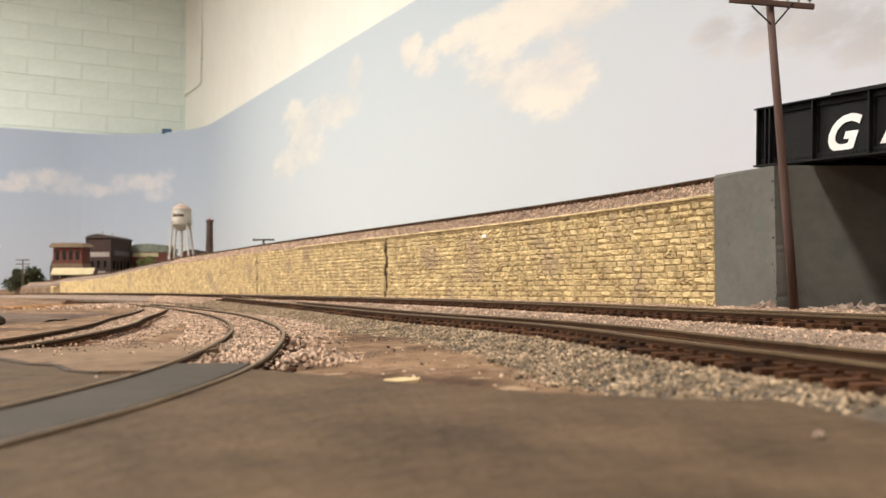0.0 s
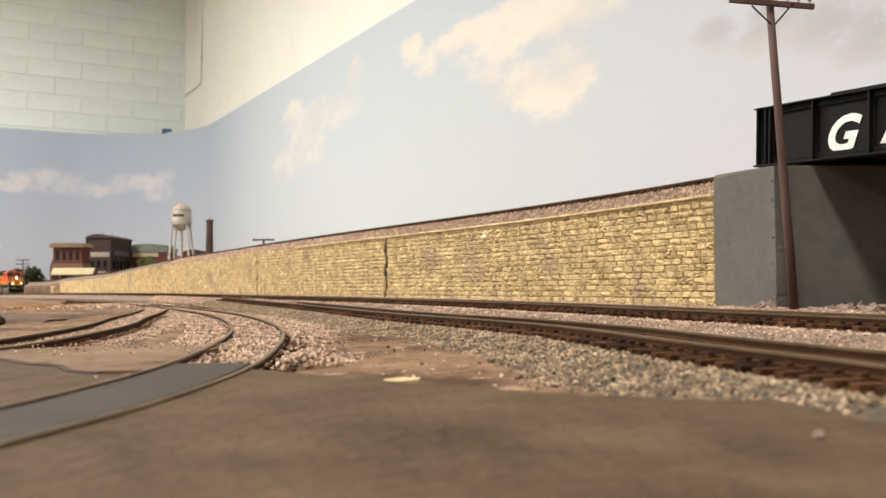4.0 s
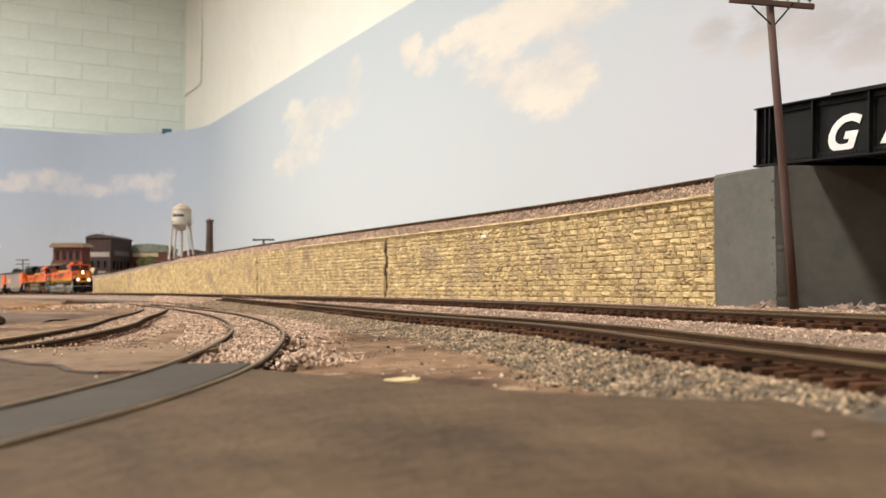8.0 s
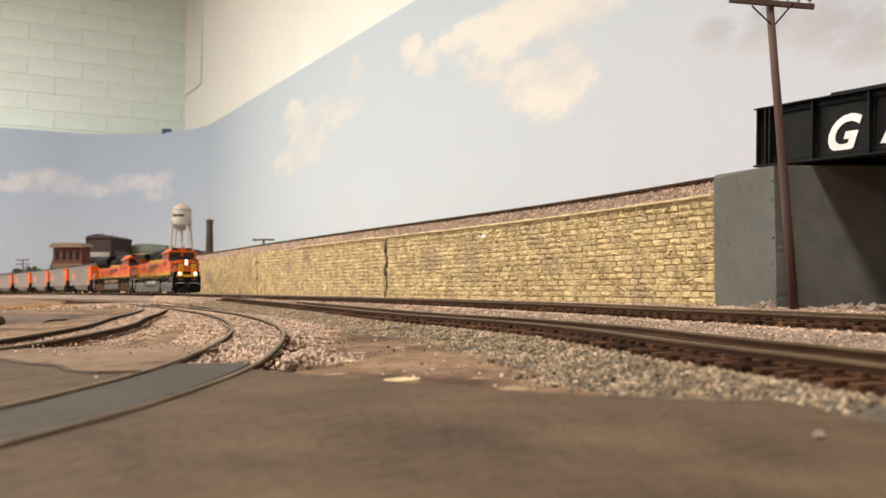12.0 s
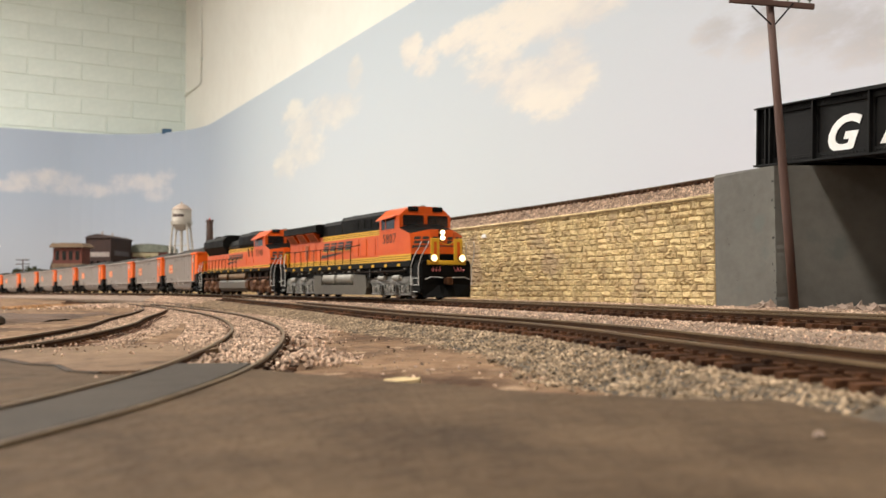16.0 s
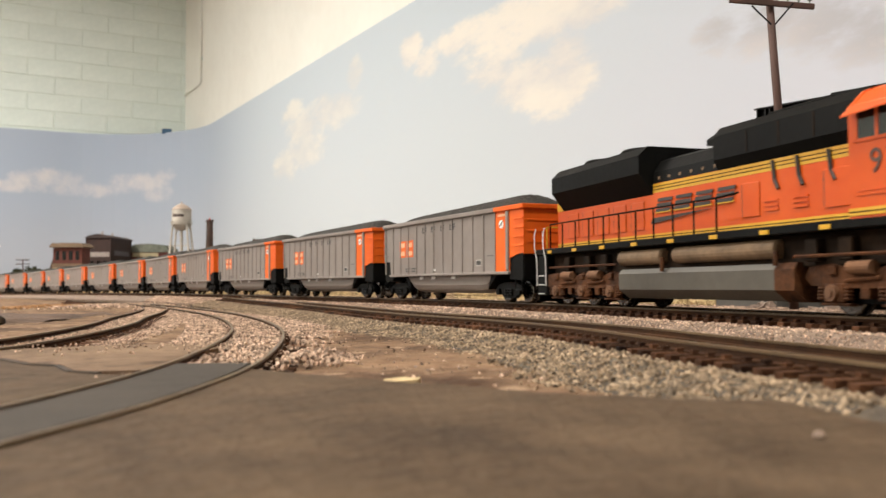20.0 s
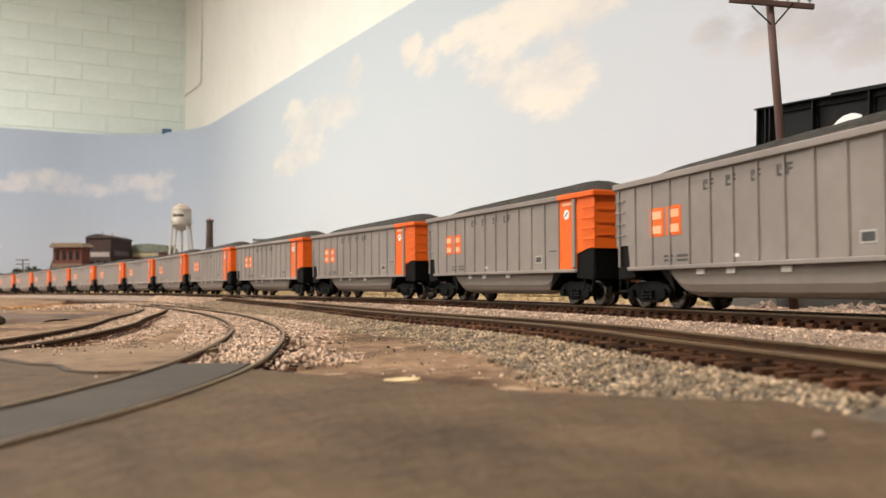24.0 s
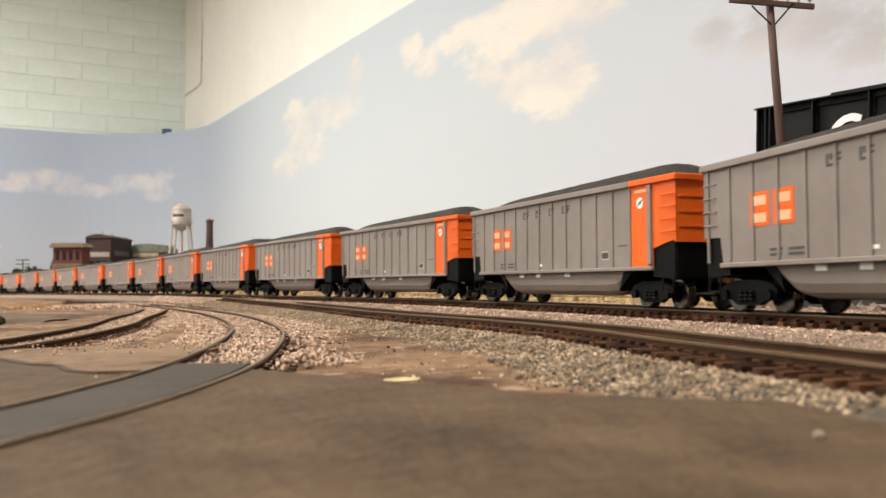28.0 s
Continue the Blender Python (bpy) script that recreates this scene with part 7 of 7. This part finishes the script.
            for dx in (-2.4, 0, 2.4):
                for k in range(3):
                    sp.lathe([(0.8, 3.2 + 1.1 * k), (1.1, 3.75 + 1.1 * k), (0.8, 4.3 + 1.1 * k)], 8, (dx, s * 14.0))
            part("spring", sp, M_BLACK, tr)
        wheels_at(tr, WHEEL_C, 5.2, (-10.2, 10.2))
    # heaped coal
    g = Geo()
    rng = random.Random(3)
    nx, ny = 84, 24
    for i in range(nx + 1):
        u = i / nx
        x = -81.5 + 164.5 * u
        rise = (5.9 + 2.2 * min(1.0, u / 0.84)) * math.sin(min(1.0, u / 0.16) * 1.5708) * math.sin(min(1.0, (1 - u) / 0.13) * 1.5708)
        for j in range(ny + 1):
            v = j / ny * 2 - 1
            g.v.append((x, v * 15.9, 43.0 + rise * (1 - abs(v) ** 2.2) + (rng.uniform(-0.16, 0.16) if 0 < i < nx and 0 < j < ny else 0) - (1.2 if i in (0, nx) or j in (0, ny) else 0)))
    g.f = [(i * (ny + 1) + j, (i + 1) * (ny + 1) + j, (i + 1) * (ny + 1) + j + 1, i * (ny + 1) + j + 1) for i in range(nx) for j in range(ny)]
    part("coal_load", g, M_COAL, t, "heaped dull black coal")
    return t


# ---- the train on its way ----
def travel_left(t):
    """Run from a moment to the clip's end."""
    return 1.5 + 152.4 * (SECONDS - t) + 0.198 * (SECONDS - t) ** 2


def stand(s_mid, pivots):
    a, b = main_at(s_mid - pivots), main_at(s_mid + pivots)
    dx, dy = a[0] - b[0], a[1] - b[1]
    return mpose((a[0] + b[0]) / 2, (a[1] + b[1]) / 2, (a[2] + b[2]) / 2, 0, -math.degrees(math.atan2(a[2] - b[2], math.hypot(dx, dy))), math.degrees(math.atan2(dy, dx)))


TRAIN = [(loco_new(), -1504.0, 80.0), (loco_old(), -1248.0, 80.0)]
first_car = coal_car()
TRAIN.append((first_car, -1032.0, 66.5))
for j in range(1, 22):
    car = copy_thing(first_car, Matrix())
    TRAIN.append((car, -1032.0 + 186.0 * j, 66.5))


def turn_on(s):
    """How a truck turns under its thing at a place."""
    th = main_at(s)[3]
    return math.degrees(math.atan2(-math.cos(th), -math.sin(th)))


def motions():
    times = [0.5 * i for i in range(57)]
    slow = [2.0 * i for i in range(15)]
    for ob, s, piv in TRAIN:
        walk(ob, [(t, stand(s + travel_left(t), piv)) for t in times])
        for tr in [o for o in ob.children if o.name.startswith("truck")]:
            x = tr.location.x / U
            rows = []
            for t in slow:
                body = math.degrees(stand(s + travel_left(t), piv).to_euler().z)
                a = (turn_on(s + travel_left(t) - x) - body + 180) % 360 - 180
                rows.append((t, mpose(x, 0, 0, 0, 0, a)))
            walk(tr, rows)
            if s > 900:
                continue
            for w in [o for o in tr.children if o.name.startswith("wheelset")]:
                wx, r = w.location.x / U, w.location.z / U
                step = radians(80) * r / 157.0
                walk(w, [(min(SECONDS, k * step), mpose(wx, 0, r, 0, math.degrees((travel_left(0) - travel_left(min(SECONDS, k * step))) / r) % 360, 0)) for k in range(int(SECONDS / step) + 2)])


motions()
